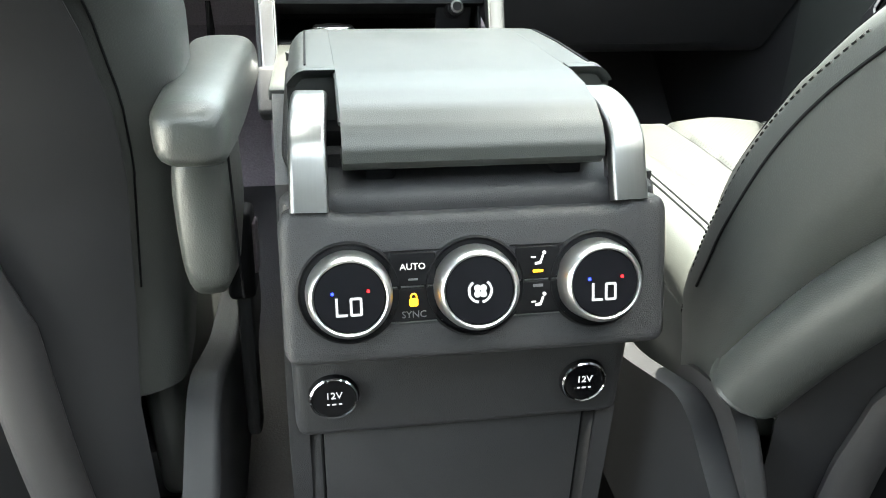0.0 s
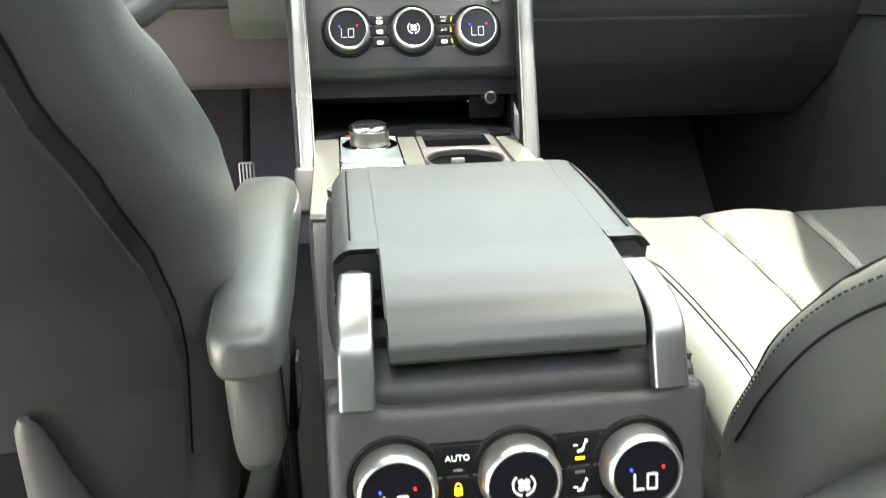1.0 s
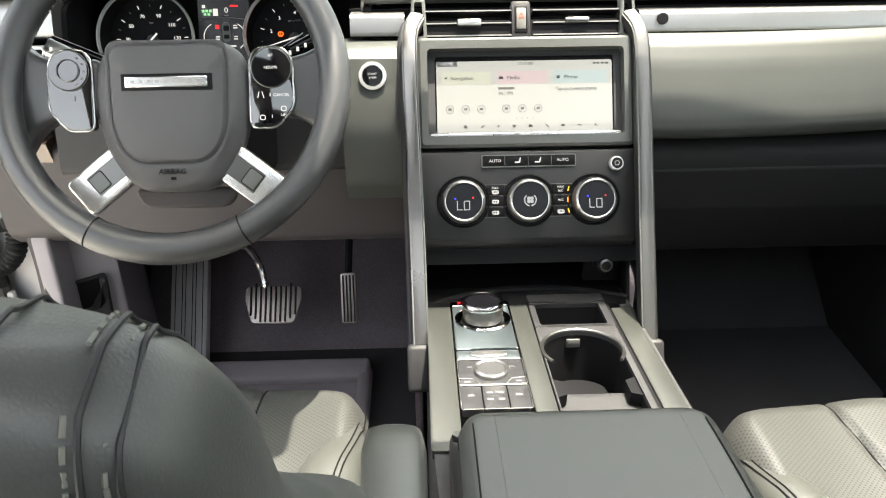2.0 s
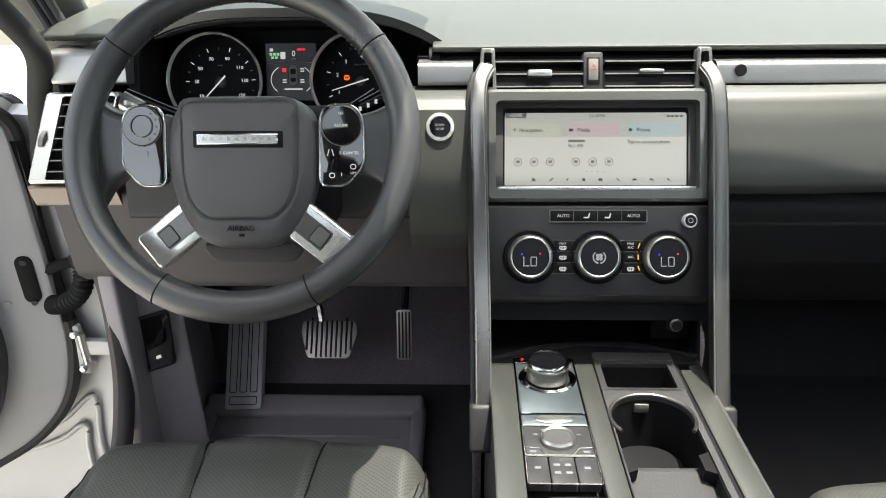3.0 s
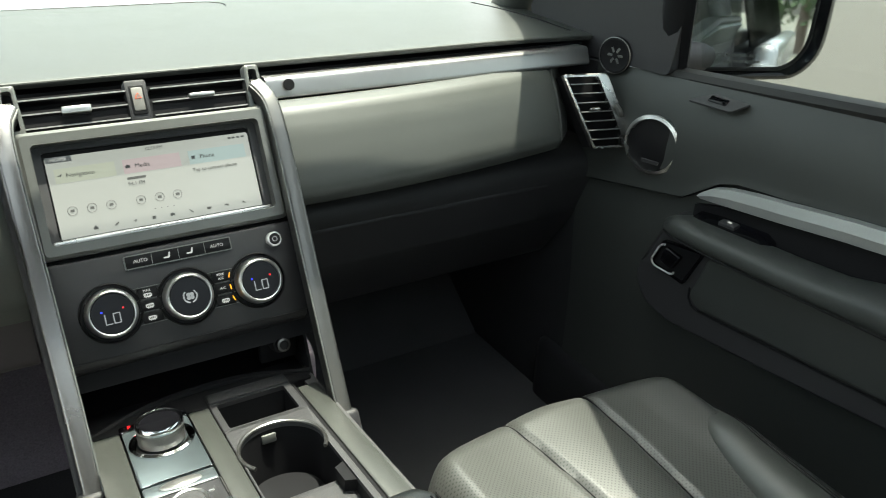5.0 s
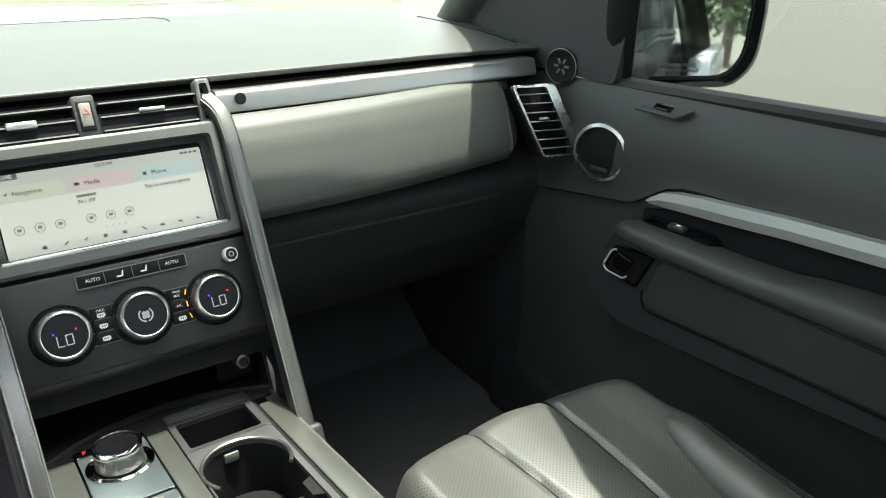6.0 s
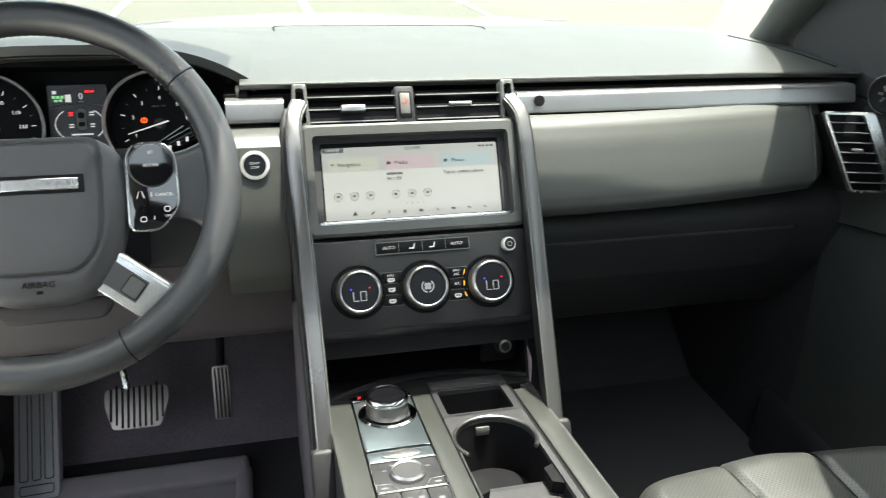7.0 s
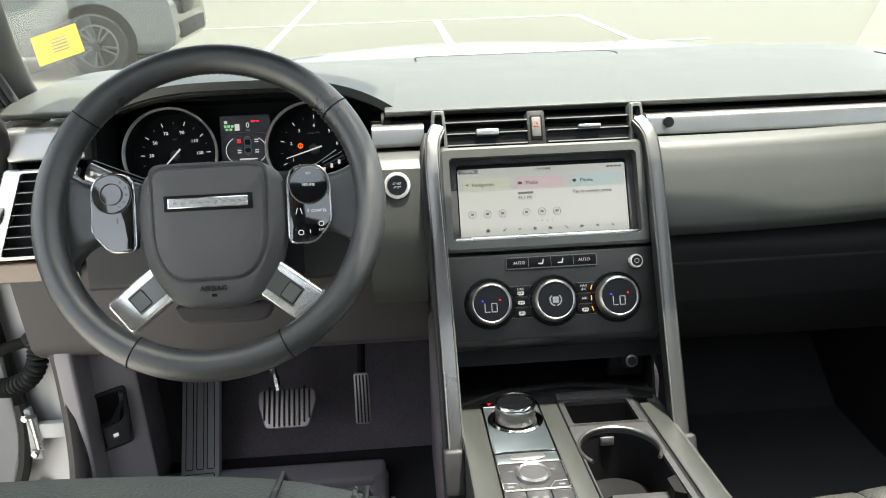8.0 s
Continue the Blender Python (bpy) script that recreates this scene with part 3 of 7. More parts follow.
shell("pillar_seal", tube(smooth_path([(-0.8, 1.33, 1.15), (-0.775, 1.32, 1.25), (-0.748, 1.3, 1.325), (-0.765, 1.28, 1.38), (-0.79, 1.25, 1.44), (-0.79, 1.15, 1.56), (-0.73, 1.0, 1.72)], 6), 0.017, 10), RUBBER, "black rubber seal along the windscreen pillar", "door seal")

# ---- dashboard ----
dash = thing("dashboard", (0, 1.4, 0.9), "grey leather-trimmed dashboard with satin metal strips", "dashboard")


def w0(v):
    return 0.0 if v < 0.2 else (v - 0.2) / 0.8


def pad(u, v, x0=-0.785, x1=0.78):
    """The upper pad from its rounded rear edge to the windscreen."""
    x = x0 + (x1 - x0) * u
    if v < 0.2:
        a = math.pi / 2 * (v / 0.2)
        z = 1.309 + 0.01 * math.sin(a)
        y = 1.343 - 0.014 * math.cos(math.pi / 2 - a) + 0.014 * (1 - math.cos(a))
    else:
        w = (v - 0.2) / 0.8
        y, z = 1.343 + 0.56 * w, 1.319 + 0.012 * math.sin(math.pi * w) - 0.01 * w * w
    bend = max(0.0, x - 0.5) ** 2
    k = min(1.0, max(0.0, (-0.55 - x) / 0.08))
    z += 0.02 * k * k * (3 - 2 * k) * max(0.0, 1 - w0(v))
    return Vector((x, y + 0.12 * bend * (1 - v), z + 0.005 - 0.1 * bend))


part("top_pad", sheet(lambda u, v: pad(u, v, -0.215, 0.78), 44, 30, 0.01), PADTOP, dash, "soft grey leather top pad")
part("top_pad", sheet(lambda u, v: pad(u, v, -0.765, -0.645), 12, 30, 0.01), PADTOP, dash)
part("top_pad", sheet(lambda u, v: pad(u, 0.42 + 0.58 * v, -0.6455, -0.2145), 20, 16, 0.02), PADTOP, dash)
# sunk lid in the pad near the glass
part("pad_lid", prism(round_poly([(-0.15, 1.725), (0.235, 1.715), (0.255, 1.79), (0.23, 1.82), (-0.15, 1.83)], 0.02), 0.003, 0.001, 2, T(0, 0, 1.3245) @ Matrix.Rotation(radians(-1.5), 4, "X") @ T(0, 0, 0.0455)), PADTOP, dash, "flush speaker lid set into the pad")
part("pad_lid_gap", tube([(x, y, 1.3272 - (y - 1.72) * 0.026) for x, y in round_poly([(-0.152, 1.723), (0.237, 1.713), (0.257, 1.79), (0.232, 1.822), (-0.152, 1.832)], 0.02)], 0.0018, 6, True), BLACK, dash)
# black block that draws the shade under the pad's edge, and the metal strips
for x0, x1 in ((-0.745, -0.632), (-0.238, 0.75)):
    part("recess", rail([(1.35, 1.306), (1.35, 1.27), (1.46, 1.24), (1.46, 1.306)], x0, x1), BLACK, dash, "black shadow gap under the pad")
part("strip", rail(round_poly([(1.318, 1.305), (1.308, 1.277), (1.345, 1.268), (1.352, 1.303)], 0.006), 0.168, 0.735, 0.0), STRIP, dash, "brushed aluminium strip", 30)
part("strip", rail(round_poly([(1.318, 1.305), (1.308, 1.277), (1.345, 1.268), (1.352, 1.303)], 0.006), -0.235, -0.16, 0.0), STRIP, dash, "brushed aluminium strip", 30)
part("strip", rail(round_poly([(1.318, 1.325), (1.304, 1.282), (1.36, 1.27), (1.36, 1.325)], 0.008), -0.742, -0.637, 0.0), STRIP, dash, "brushed aluminium strip", 30)
part("sensor", disc(0.008, 0.002, tilt((0.1985, 1.3105, 1.2955), 20), 20, 0.0008), BLACK, dash)

# passenger side: the upper glove box lid
def glove(u, v):
    x = 0.168 + u * 0.48
    prof = [(1.33, 1.27), (1.28, 1.283), (1.259, 1.277), (1.241, 1.253), (1.224, 1.215), (1.213, 1.185), (1.211, 1.17), (1.219, 1.155), (1.245, 1.143), (1.29, 1.135)]
    k = v * (len(prof) - 1)
    i = min(int(k), len(prof) - 2)
    t = k - i
    y = prof[i][0] * (1 - t) + prof[i + 1][0] * t
    z = prof[i][1] * (1 - t) + prof[i + 1][1] * t
    return Vector((x, y + 0.05 * u * u, z - 0.004 * u))


part("glove_lid", sheet(lambda u, v: glove(u, 1 - v), 30, 27, 0.02), LEATHER, dash, "padded grey leather upper glove box lid")
part("end_pad", sheet(lambda u, v: glove(1.012 + u * 0.09, 1 - v) + Vector((0, 0.03 * u, 0)), 6, 27, 0.03), LEATHER, dash)
lower = [(1.34, 1.14), (1.285, 1.1), (1.32, 1.0), (1.42, 0.86), (1.5, 0.84), (1.75, 0.9), (1.75, 1.12)]
part("lower_dash", rail(round_poly(lower, 0.03), 0.168, 0.76), SOFT, dash, "dark lower dash and glove box")
part("lower_glove_lid", rail(round_poly([(1.291, 1.075), (1.316, 0.998), (1.395, 0.88), (1.41, 0.89), (1.33, 1.01), (1.305, 1.085)], 0.006), 0.2, 0.66), SOFT, dash, "dark lower glove box lid")

# driver side: face beside the stack, knee panel
def face(u, v):
    x = -0.245 + u * 0.078
    prof = [(1.33, 1.27), (1.268, 1.272), (1.25, 1.262), (1.23, 1.21), (1.212, 1.15), (1.21, 1.1), (1.225, 1.07)]
    k = v * (len(prof) - 1)
    i = min(int(k), len(prof) - 2)
    t = k - i
    return Vector((x, prof[i][0] * (1 - t) + prof[i + 1][0] * t, prof[i][1] * (1 - t) + prof[i + 1][1] * t))


part("side_face", sheet(lambda u, v: face(u, 1 - v), 8, 24, 0.02), LEATHER, dash, "grey leather panel beside the stack")
part("knee_panel", rail(round_poly([(1.244, 1.118), (1.24, 1.0), (1.26, 0.985), (1.5, 1.05), (1.5, 1.2), (1.3, 1.2)], 0.012), -0.62, -0.168), BROWN, dash, "dark knee panel under the wheel")
part("driver_face", rail(round_poly([(1.27, 1.265), (1.232, 1.11), (1.3, 1.1), (1.36, 1.2)], 0.012), -0.64, -0.246), SOFT, dash, "dark panel behind the wheel")
part("knee_panel_end", rail(round_poly([(1.26, 1.14), (1.27, 1.0), (1.3, 0.97), (1.5, 1.0), (1.5, 1.15)], 0.015), -0.76, -0.622), BROWN, dash)
start = part("start_button", lathe([(0.0165, 0), (0.0185, 0.004), (0.018, 0.0055), (0.0145, 0.006), (0.014, 0.003)], 36, tilt((-0.203, 1.2435, 1.2405), 20)), DIALRING, dash, "bright-ringed start button")
part("cap", disc(0.0136, 0.005, tilt((-0.203, 1.2435, 1.2405), 20), 32, 0.0008), GLOSS, start)
for i, w in enumerate(("START", "STOP")):
    words(w, 0.0042, WHITE, start, tilt((-0.203, 1.2435, 1.2405), 20) @ T(0, 0.0025 - 0.005 * i, 0.0052))

# side air vents
def side_vent(m, w, h, n, wheel_side):
    v = part("air_vent", ring_plate(rrect(w, h, 0.006), rrect(w * 0.72, h * 0.92, 0.004, 5, -wheel_side * w * 0.1, 0), 0.012, m, 0.002), SATIN, dash, "bright framed side air vent")
    part("duct", rbox(w * 0.9, h * 0.95, 0.03, 0, 1, m @ T(0, 0, -0.022)), BLACK, v)
    m0, m = m, m @ T(-wheel_side * w * 0.1, 0)
    w = w * 0.96
    for k in range(n):
        part("slat", rbox(w * 0.74, 0.0025, 0.012, 0.0008, 1, m @ T(0, (k - (n - 1) / 2) * h * 0.86 / n, 0.003)), PLASTIC, v)
        part("slat_edge", rbox(w * 0.74, 0.0012, 0.001, 0, 1, m @ T(0, (k - (n - 1) / 2) * h * 0.86 / n, 0.0095)), SLATEDGE, v)
    part("tab", rbox(0.018, 0.005, 0.012, 0.0015, 2, m @ T(0, 0.004, 0.008)), SATIN, v)
    part("thumb_wheel", lathe([(0.012, -0.004), (0.013, -0.003), (0.013, 0.003), (0.012, 0.004)], 24, m0 @ T(wheel_side * w * 0.42, 0.0, 0.006) @ Matrix.Rotation(radians(90), 4, "Y")), GREYTRIM, v)
    return v


side_vent(tilt((0.712, 1.249, 1.213), 18, -14) @ Matrix(((1, -0.42, 0, 0), (0, 1, 0, 0), (0, 0, 1, 0), (0, 0, 0, 1))), 0.08, 0.124, 7, 1)
SHEAR = Matrix(((1, 0.36, 0, 0), (0, 1, 0, 0), (0, 0, 1, 0), (0, 0, 0, 1)))
side_vent(tilt((-0.71, 1.275, 1.216), 14, 2) @ SHEAR, 0.1, 0.124, 7, -1)
part("vent_wood", rail(round_poly([(1.25, 1.152), (1.262, 1.116), (1.34, 1.116), (1.34, 1.152)], 0.006), -0.785, -0.66), WOOD, dash, "wood inlay under the vent")

# ---- instrument hood and gauges ----
hood = thing("instrument_binnacle", (-0.435, 1.42, 1.2), "hooded instrument binnacle behind the steering wheel", "instrument cluster")


def hood_top(u, v):
    s = 2 * u - 1
    x = -0.425 + s * 0.235
    arch = (1 - abs(s) ** 3.2)
    lip = 1.316 + 0.058 * arch
    y = 1.352 + 0.01 * s * s + v * 0.4
    return Vector((x, y, lip * (1 - v) + 1.325 * v + 0.012 * math.sin(math.pi * v)))


part("hood", sheet(hood_top, 40, 16, 0.012), PADTOP, hood, "grey leather hood over the gauges")
part("hood_lining", sheet(lambda u, v: hood_top(1 - u, v * 0.24) + Vector((0, 0.004, -0.0135 - 0.02 * v)), 30, 8, 0.003), BLACK, hood, "ribbed black lining under the hood")
for k in range(6):
    part("rib", tube([hood_top(0.1 + 0.8 * i / 20, 0.03 + 0.03 * k) + Vector((0, 0.004, -0.0145 - 0.083 * (0.03 + 0.03 * k))) for i in range(21)], 0.0016, 6), PLASTIC, hood)
for s in (-1, 1):
    part("cheek", prism(round_poly([(1.345, 1.315), (1.32, 1.25), (1.33, 1.2), (1.45, 1.17), (1.45, 1.33)], 0.015), 0.016, 0.004, 2, Matrix.Translation((-0.425 + s * 0.212 - 0.008, 0, 0)) @ ALONG_X), BLACK, hood)
GA = tilt((-0.435, 1.405, 1.252), 20)
DIALBLACK = mat("dial_black", (0.008, 0.008, 0.009), 0.7, spec=0.15)
part("dial_plate", prism(rrect(0.44, 0.19, 0.02), 0.004, 0, 1, GA @ T(-0.004, 0, -0.05)), DIALBLACK, hood)
part("cluster_mask", ring_plate(rrect(0.432, 0.178, 0.03, 8, -0.005, 0.006), rrect(0.41, 0.158, 0.03, 8, -0.005, 0.006), 0.05, GA @ T(0, 0, -0.048)), BLACK, hood)


def gauge(cx, marks, needle, label):
    """A deep dial: a bright ring in front, a dark cone and the face 35 mm behind it."""
    m = GA @ T(cx, 0.006, -0.035)
    g = part("gauge", disc(0.0655, 0.002, m, 48), DIALBLACK, hood, label)
    part("cone", lathe([(0.0655, 0.002), (0.069, 0.033)], 56, m, False), DIALBLACK, g)
    part("ring", lathe([(0.0685, 0.032), (0.0725, 0.03), (0.073, 0.036), (0.0715, 0.039), (0.0695, 0.037), (0.0685, 0.032)], 64, m, False), DIALRING, g)
    for ang, body in marks:
        a = radians(ang)
        if body:
            words(body, 0.0076, WHITE, g, m @ T(0.0375 * math.cos(a), 0.0375 * math.sin(a), 0.003))
        part("tick", rbox(0.006 if body else 0.0035, 0.0011, 0.0008, 0, 1, m @ Matrix.Rotation(a, 4, "Z") @ T(0.0515, 0, 0.003)), WHITE if body else GREYPRINT, g)
    a = radians(needle)
    part("needle", prism([(-0.013, -0.0013), (0.046, -0.0006), (0.046, 0.0006), (-0.013, 0.0013)], 0.001, 0, 1, m @ Matrix.Rotation(a, 4, "Z") @ T(0, 0, 0.0085)), WHITE, g)
    part("hub", disc(0.0085, 0.006, m @ T(0, 0, 0.002), 24, 0.002), PANEL, g)


gauge(-0.1145, [(214, "10"), (196, ""), (178, "30"), (162, ""), (146, "50"), (128, ""), (111, "70"), (91, ""), (72, "90"), (54, ""), (36, "110"), (20, ""), (4, "130"), (-14, ""), (-32, "150")], 226, "speedometer with white numbers")
gauge(0.1035, [(250, "0"), (228, ""), (205, "1"), (185, ""), (164, "2"), (146, ""), (127, "3"), (107, ""), (88, "4"), (68, ""), (48, "5"), (30, ""), (12, "6"), (-8, ""), (-28, "7")], 197, "rev counter with white numbers")
for nm, x in (("mph", -0.1145), ("rpm x 1000", 0.1035)):
    words(nm, 0.004, GREYPRINT, hood, GA @ T(x, 0.032, -0.032))
part("warning_light", ring_plate(rrect(0.0085, 0.0075, 0.0035), rrect(0.006, 0.005, 0.002), 0.001, GA @ T(0.082, 0.012, -0.031)), REDORANGE, hood)
part("warning_light", bar(0.001, 0.004, GA @ T(0.082, 0.012, -0.031)), REDORANGE, hood)
ID = GA @ T(-0.003, 0.021, -0.03)
info = part("info_display", prism(rrect(0.078, 0.086, 0.003), 0.001, 0, 1, ID), glow("display_back", (0.2, 0.21, 0.25), 0.012), hood, "colour trip display between the dials")
for x, y, w, h, mt in ((-0.03, 0.033, 0.005, 0.0045, WHITE), (-0.031, 0.0265, 0.004, 0.004, GREENLAMP), (-0.0255, 0.0265, 0.004, 0.004, GREENLAMP), (-0.02, 0.0265, 0.004, 0.004, GREENLAMP), (-0.0285, 0.0215, 0.004, 0.0035, GREENLAMP), (-0.0225, 0.0215, 0.004, 0.0035, GREENLAMP),
                       (-0.0125, 0.0245, 0.0075, 0.0105, WHITE), (0.004, 0.0195, 0.007, 0.0016, GREYPRINT), (0.013, 0.0335, 0.006, 0.0028, RED), (0.0195, 0.0335, 0.005, 0.002, RED),
                       (-0.011, 0.0045, 0.006, 0.0018, RED), (-0.011, 0.001, 0.006, 0.0018, RED), (0.0165, 0.0045, 0.006, 0.0018, WHITE), (0.0165, 0.001, 0.006, 0.0018, WHITE), (-0.011, -0.012, 0.006, 0.0018, WHITE), (-0.011, -0.0155, 0.006, 0.0018, WHITE), (0.0165, -0.012, 0.006, 0.0018, WHITE), (0.0165, -0.0155, 0.006, 0.0018, WHITE), (0.0025, -0.026, 0.028, 0.0022, WHITE)):
    part("icon", bar(w, h, ID @ T(x, y, 0.0014)), mt, info)
part("car_icon", prism(rrect(0.012, 0.03, 0.005, 4), 0.0005, 0, 1, ID @ T(0.0025, -0.005, 0.0012)), GREYTRIM, info)
part("car_icon", prism(rrect(0.0085, 0.008, 0.002, 4), 0.0005, 0, 1, ID @ T(0.0025, 0.0005, 0.0017)), BLACK, info)
part("car_icon", prism(rrect(0.0085, 0.006, 0.002, 4), 0.0005, 0, 1, ID @ T(0.0025, -0.012, 0.0017)), BLACK, info)
words("0", 0.012, WHITE, info, ID @ T(0.004, 0.027, 0.0014))
part("divider_arc", tube([ID @ Vector((-0.037 + 0.074 * i / 24, 0.0125 + 0.004 * math.sin(math.pi * i / 24), 0.0014)) for i in range(25)], 0.0005, 5), GREYTRIM, info)
for k in (-1, 1):
    part("side_arc", tube([ID @ Vector((k * 0.032 * math.cos(a), -0.012 + 0.024 * math.sin(a), 0.0014)) for a in [-0.8 + 1.7 * i / 16 for i in range(17)]], 0.0007, 5), WHITE, info)

# ---- centre stack ----
stack = thing("centre_stack", (0, 1.2, 0.95), "centre stack with touchscreen, vents and climate controls", "centre console")
ST = tilt((0.001, 1.2405, 1.209), 28)
part("housing", prism(rrect(0.305, 0.33, 0.01), 0.05, 0, 1, ST @ T(0, -0.06, -0.052)), BLACK, stack)
# screen and its deep frame
part("bezel", ring_plate(rrect(0.288, 0.146, 0.006), rrect(0.262, 0.116, 0.006), 0.024, ST @ T(0, 0.004, -0.002), 0.004), BEZEL, stack, "satin grey frame round the screen", 30)
part("bezel_inner", ring_plate(rrect(0.262, 0.116, 0.006), rrect(0.242, 0.102, 0.004), 0.004, ST @ T(0, 0.004, 0.0)), PANEL, stack)
part("bezel_sill", rbox(0.258, 0.008, 0.016, 0.003, 2, ST @ T(0, -0.0525, 0.01)), SATIN, stack, "bright lower edge of the frame")
scr = part("touchscreen", prism(rrect(0.238, 0.0975, 0.003), 0.002, 0, 1, ST @ T(0, 0, 0.001)), SCREEN, stack, "lit touchscreen showing the home page")
SC = ST @ T(0, 0, 0.0032)


def px(x, y):
    """A spot on the screen from the home page's layout, 325 wide and 132 high."""
    return (x - 162.5) * 0.238 / 325, (66 - y) * 0.0975 / 132


def scr_bar(x, y, w, h, mt, name="tile", z=0.0):
    a, b = px(x + w / 2, y + h / 2)
    part(name, bar(w * 0.000732, h * 0.000739, SC @ T(a, b, z), 0.0003), mt, scr)


scr_bar(1, 0, 38, 9, GREYPRINT)
for x, w, mt in ((10, 90, GREEN), (112, 92, PINK), (218, 97, TEAL)):
    scr_bar(x, 19, w, 23, mt)
for body, x, y, s, mt, al in (("HOME", 20, 4.5, 0.0062, WHITE, "CENTER"), ("12:13 PM", 165, 6, 0.0056, INK, "CENTER"), ("Navigation", 26, 31, 0.0072, INK, "LEFT"), ("Media", 130, 31, 0.0072, INK, "LEFT"), ("Phone", 236, 31, 0.0072, INK, "LEFT"),
                              ("Tap to connect phone", 220, 52, 0.0062, INK, "LEFT"), ("94.1 FM", 114, 59, 0.006, INK, "LEFT")):
    a, b = px(x, y)
    words(body, s, mt, scr, SC @ T(a, b, 0.0004), align=al)
scr_bar(114, 48, 30, 4, INK, "line")
for x in (24, 53, 82, 128, 158, 187):
    a, b = px(x, 87)
    part("icon_ring", tube([SC @ Vector((a + 0.0052 * math.cos(t), b + 0.0052 * math.sin(t), 0.0003)) for t in [2 * math.pi * i / 24 for i in range(24)]], 0.0003, 5, True), INK, scr)
    part("icon", bar(0.0045, 0.003, SC @ T(a, b, 0.0003), 0.0003), INK, scr)
GLYPHS = (((-3, -2.6), (3, -2.6), (3, 0.3), (0, 3), (-3, 0.3)), ((-3, -2), (-1, -2), (3, 1.4), (3, 2.6), (1, 2), (-3, -0.8)), ((-3, -0.4), (3, 2.6), (0.4, -2.8), (0.2, -0.2)), ((-3.4, 0.6), (-2, 2), (2, 2), (3.4, 0.6), (2, 0.4), (2.4, -2.4), (-2.4, -2.4), (-2, 0.4)),
          ((-3, -2.2), (3, -2.2), (3, 1.4), (0.8, 1.4), (0.2, 2.4), (-3, 1.4)), ((-3, 2.6), (-2, 2.8), (2.8, -1.6), (2.4, -2.8), (0.4, -1.4)), ((-3, -1.6), (1.2, -1.6), (3.2, -1), (3.2, 1), (1.2, 1.6), (-3, 1.6)), ((-3, -0.6), (-1, -0.6), (3, -2), (3, 0.6), (-1, 1.8), (-3, 0.8)), ((-3, -1), (-1.4, 2.2), (0, 1), (3, -2.4), (0.4, -1.2)))
for x, glyph in zip((52, 84, 112, 142, 172, 203, 233, 263, 294), GLYPHS):
    a, b = px(x, 119)
    part("icon", prism([(a + gx * 0.00085, b + gy * 0.00085) for gx, gy in (glyph if sum(p[0] * q[1] - q[0] * p[1] for p, q in zip(glyph, glyph[1:] + glyph[:1])) > 0 else glyph[::-1])], 0.0003, 0, 1, SC), INK, scr)
for x, g in ((16, 2), (118, 4), (224, 3)):
    a, b = px(x + 1, 30.5)
    part("icon", prism([(a + gx * 0.0009, b + gy * 0.0009) for gx, gy in (GLYPHS[g] if g != 2 else GLYPHS[g][::-1])], 0.0003, 0, 1, SC @ T(0, 0, 0.0004)), INK, scr)
for k in range(4):
    a, b = px(147 + 10 * k, 105)
    part("page_dot", disc(0.0007, 0.0003, SC @ T(a, b), 10), INK, scr)
for x in (290, 297, 305, 313):
    scr_bar(x, 5, 5, 3, INK, "status_icon")

# centre vents
VM = ST @ T(0, 0.1, -0.004)
vent = part("centre_vent", rbox(0.268, 0.05, 0.03, 0, 1, VM @ T(0, 0, -0.03)), BLACK, stack, "pair of centre air vents")
for s in (-1, 1):
    for k in range(3):
        part("slat", rbox(0.118, 0.0035, 0.022, 0.001, 1, VM @ T(s * 0.0725, (k - 1) * 0.0165, -0.006)), BLACK, vent)
        part("slat_edge", rbox(0.118, 0.0016, 0.001, 0, 1, VM @ T(s * 0.0725, (k - 1) * 0.0165 + 0.0005, 0.0056)), SLATEDGE, vent)
    part("tab", rbox(0.032, 0.009 if s < 0 else 0.005, 0.016, 0.0015, 2, VM @ T(s * 0.073, 0.0005 if s < 0 else 0.003, 0.004)), SATIN, vent)
    part("end_frame", ring_plate(round_poly([(-0.012, -0.028), (0.012, -0.028), (0.009, 0.03), (-0.009, 0.03)], 0.003), round_poly([(-0.007, -0.022), (0.007, -0.022), (0.005, 0.024), (-0.005, 0.024)], 0.003), 0.02, VM @ T(s * 0.1415, 0.004, -0.008), 0.002), GREYTRIM, vent, "satin end frame")
    part("thumb_wheel", lathe([(0.011, -0.0035), (0.012, -0.0025), (0.012, 0.0025), (0.011, 0.0035)], 24, VM @ T(s * 0.1415, 0.005, 0.001) @ Matrix.Rotation(radians(90), 4, "Y")), SATIN, vent)
hz = part("hazard_button", rbox(0.026, 0.054, 0.028, 0.003, 2, VM @ T(-0.003, 0.002, -0.006)), PLASTIC, vent, "hazard switch between the vents")
part("key_frame", rbox(0.0175, 0.036, 0.003, 0.003, 2, VM @ T(-0.003, 0.004, 0.008)), BLACK, hz)
part("key", rbox(0.0135, 0.029, 0.004, 0.003, 2, VM @ T(-0.003, 0.005, 0.0085)), mat("hazard_key", (0.16, 0.156, 0.145), 0.35), hz)
part("triangle", tube([VM @ Vector((-0.003 + 0.0042 * math.cos(a), 0.008 + 0.0042 * math.sin(a), 0.0108)) for a in (math.pi / 2, math.pi * 7 / 6, math.pi * 11 / 6)], 0.0004, 5, True), REDORANGE, hz)

# climate panel
CM = ST @ T(0, -0.141, 0.02)
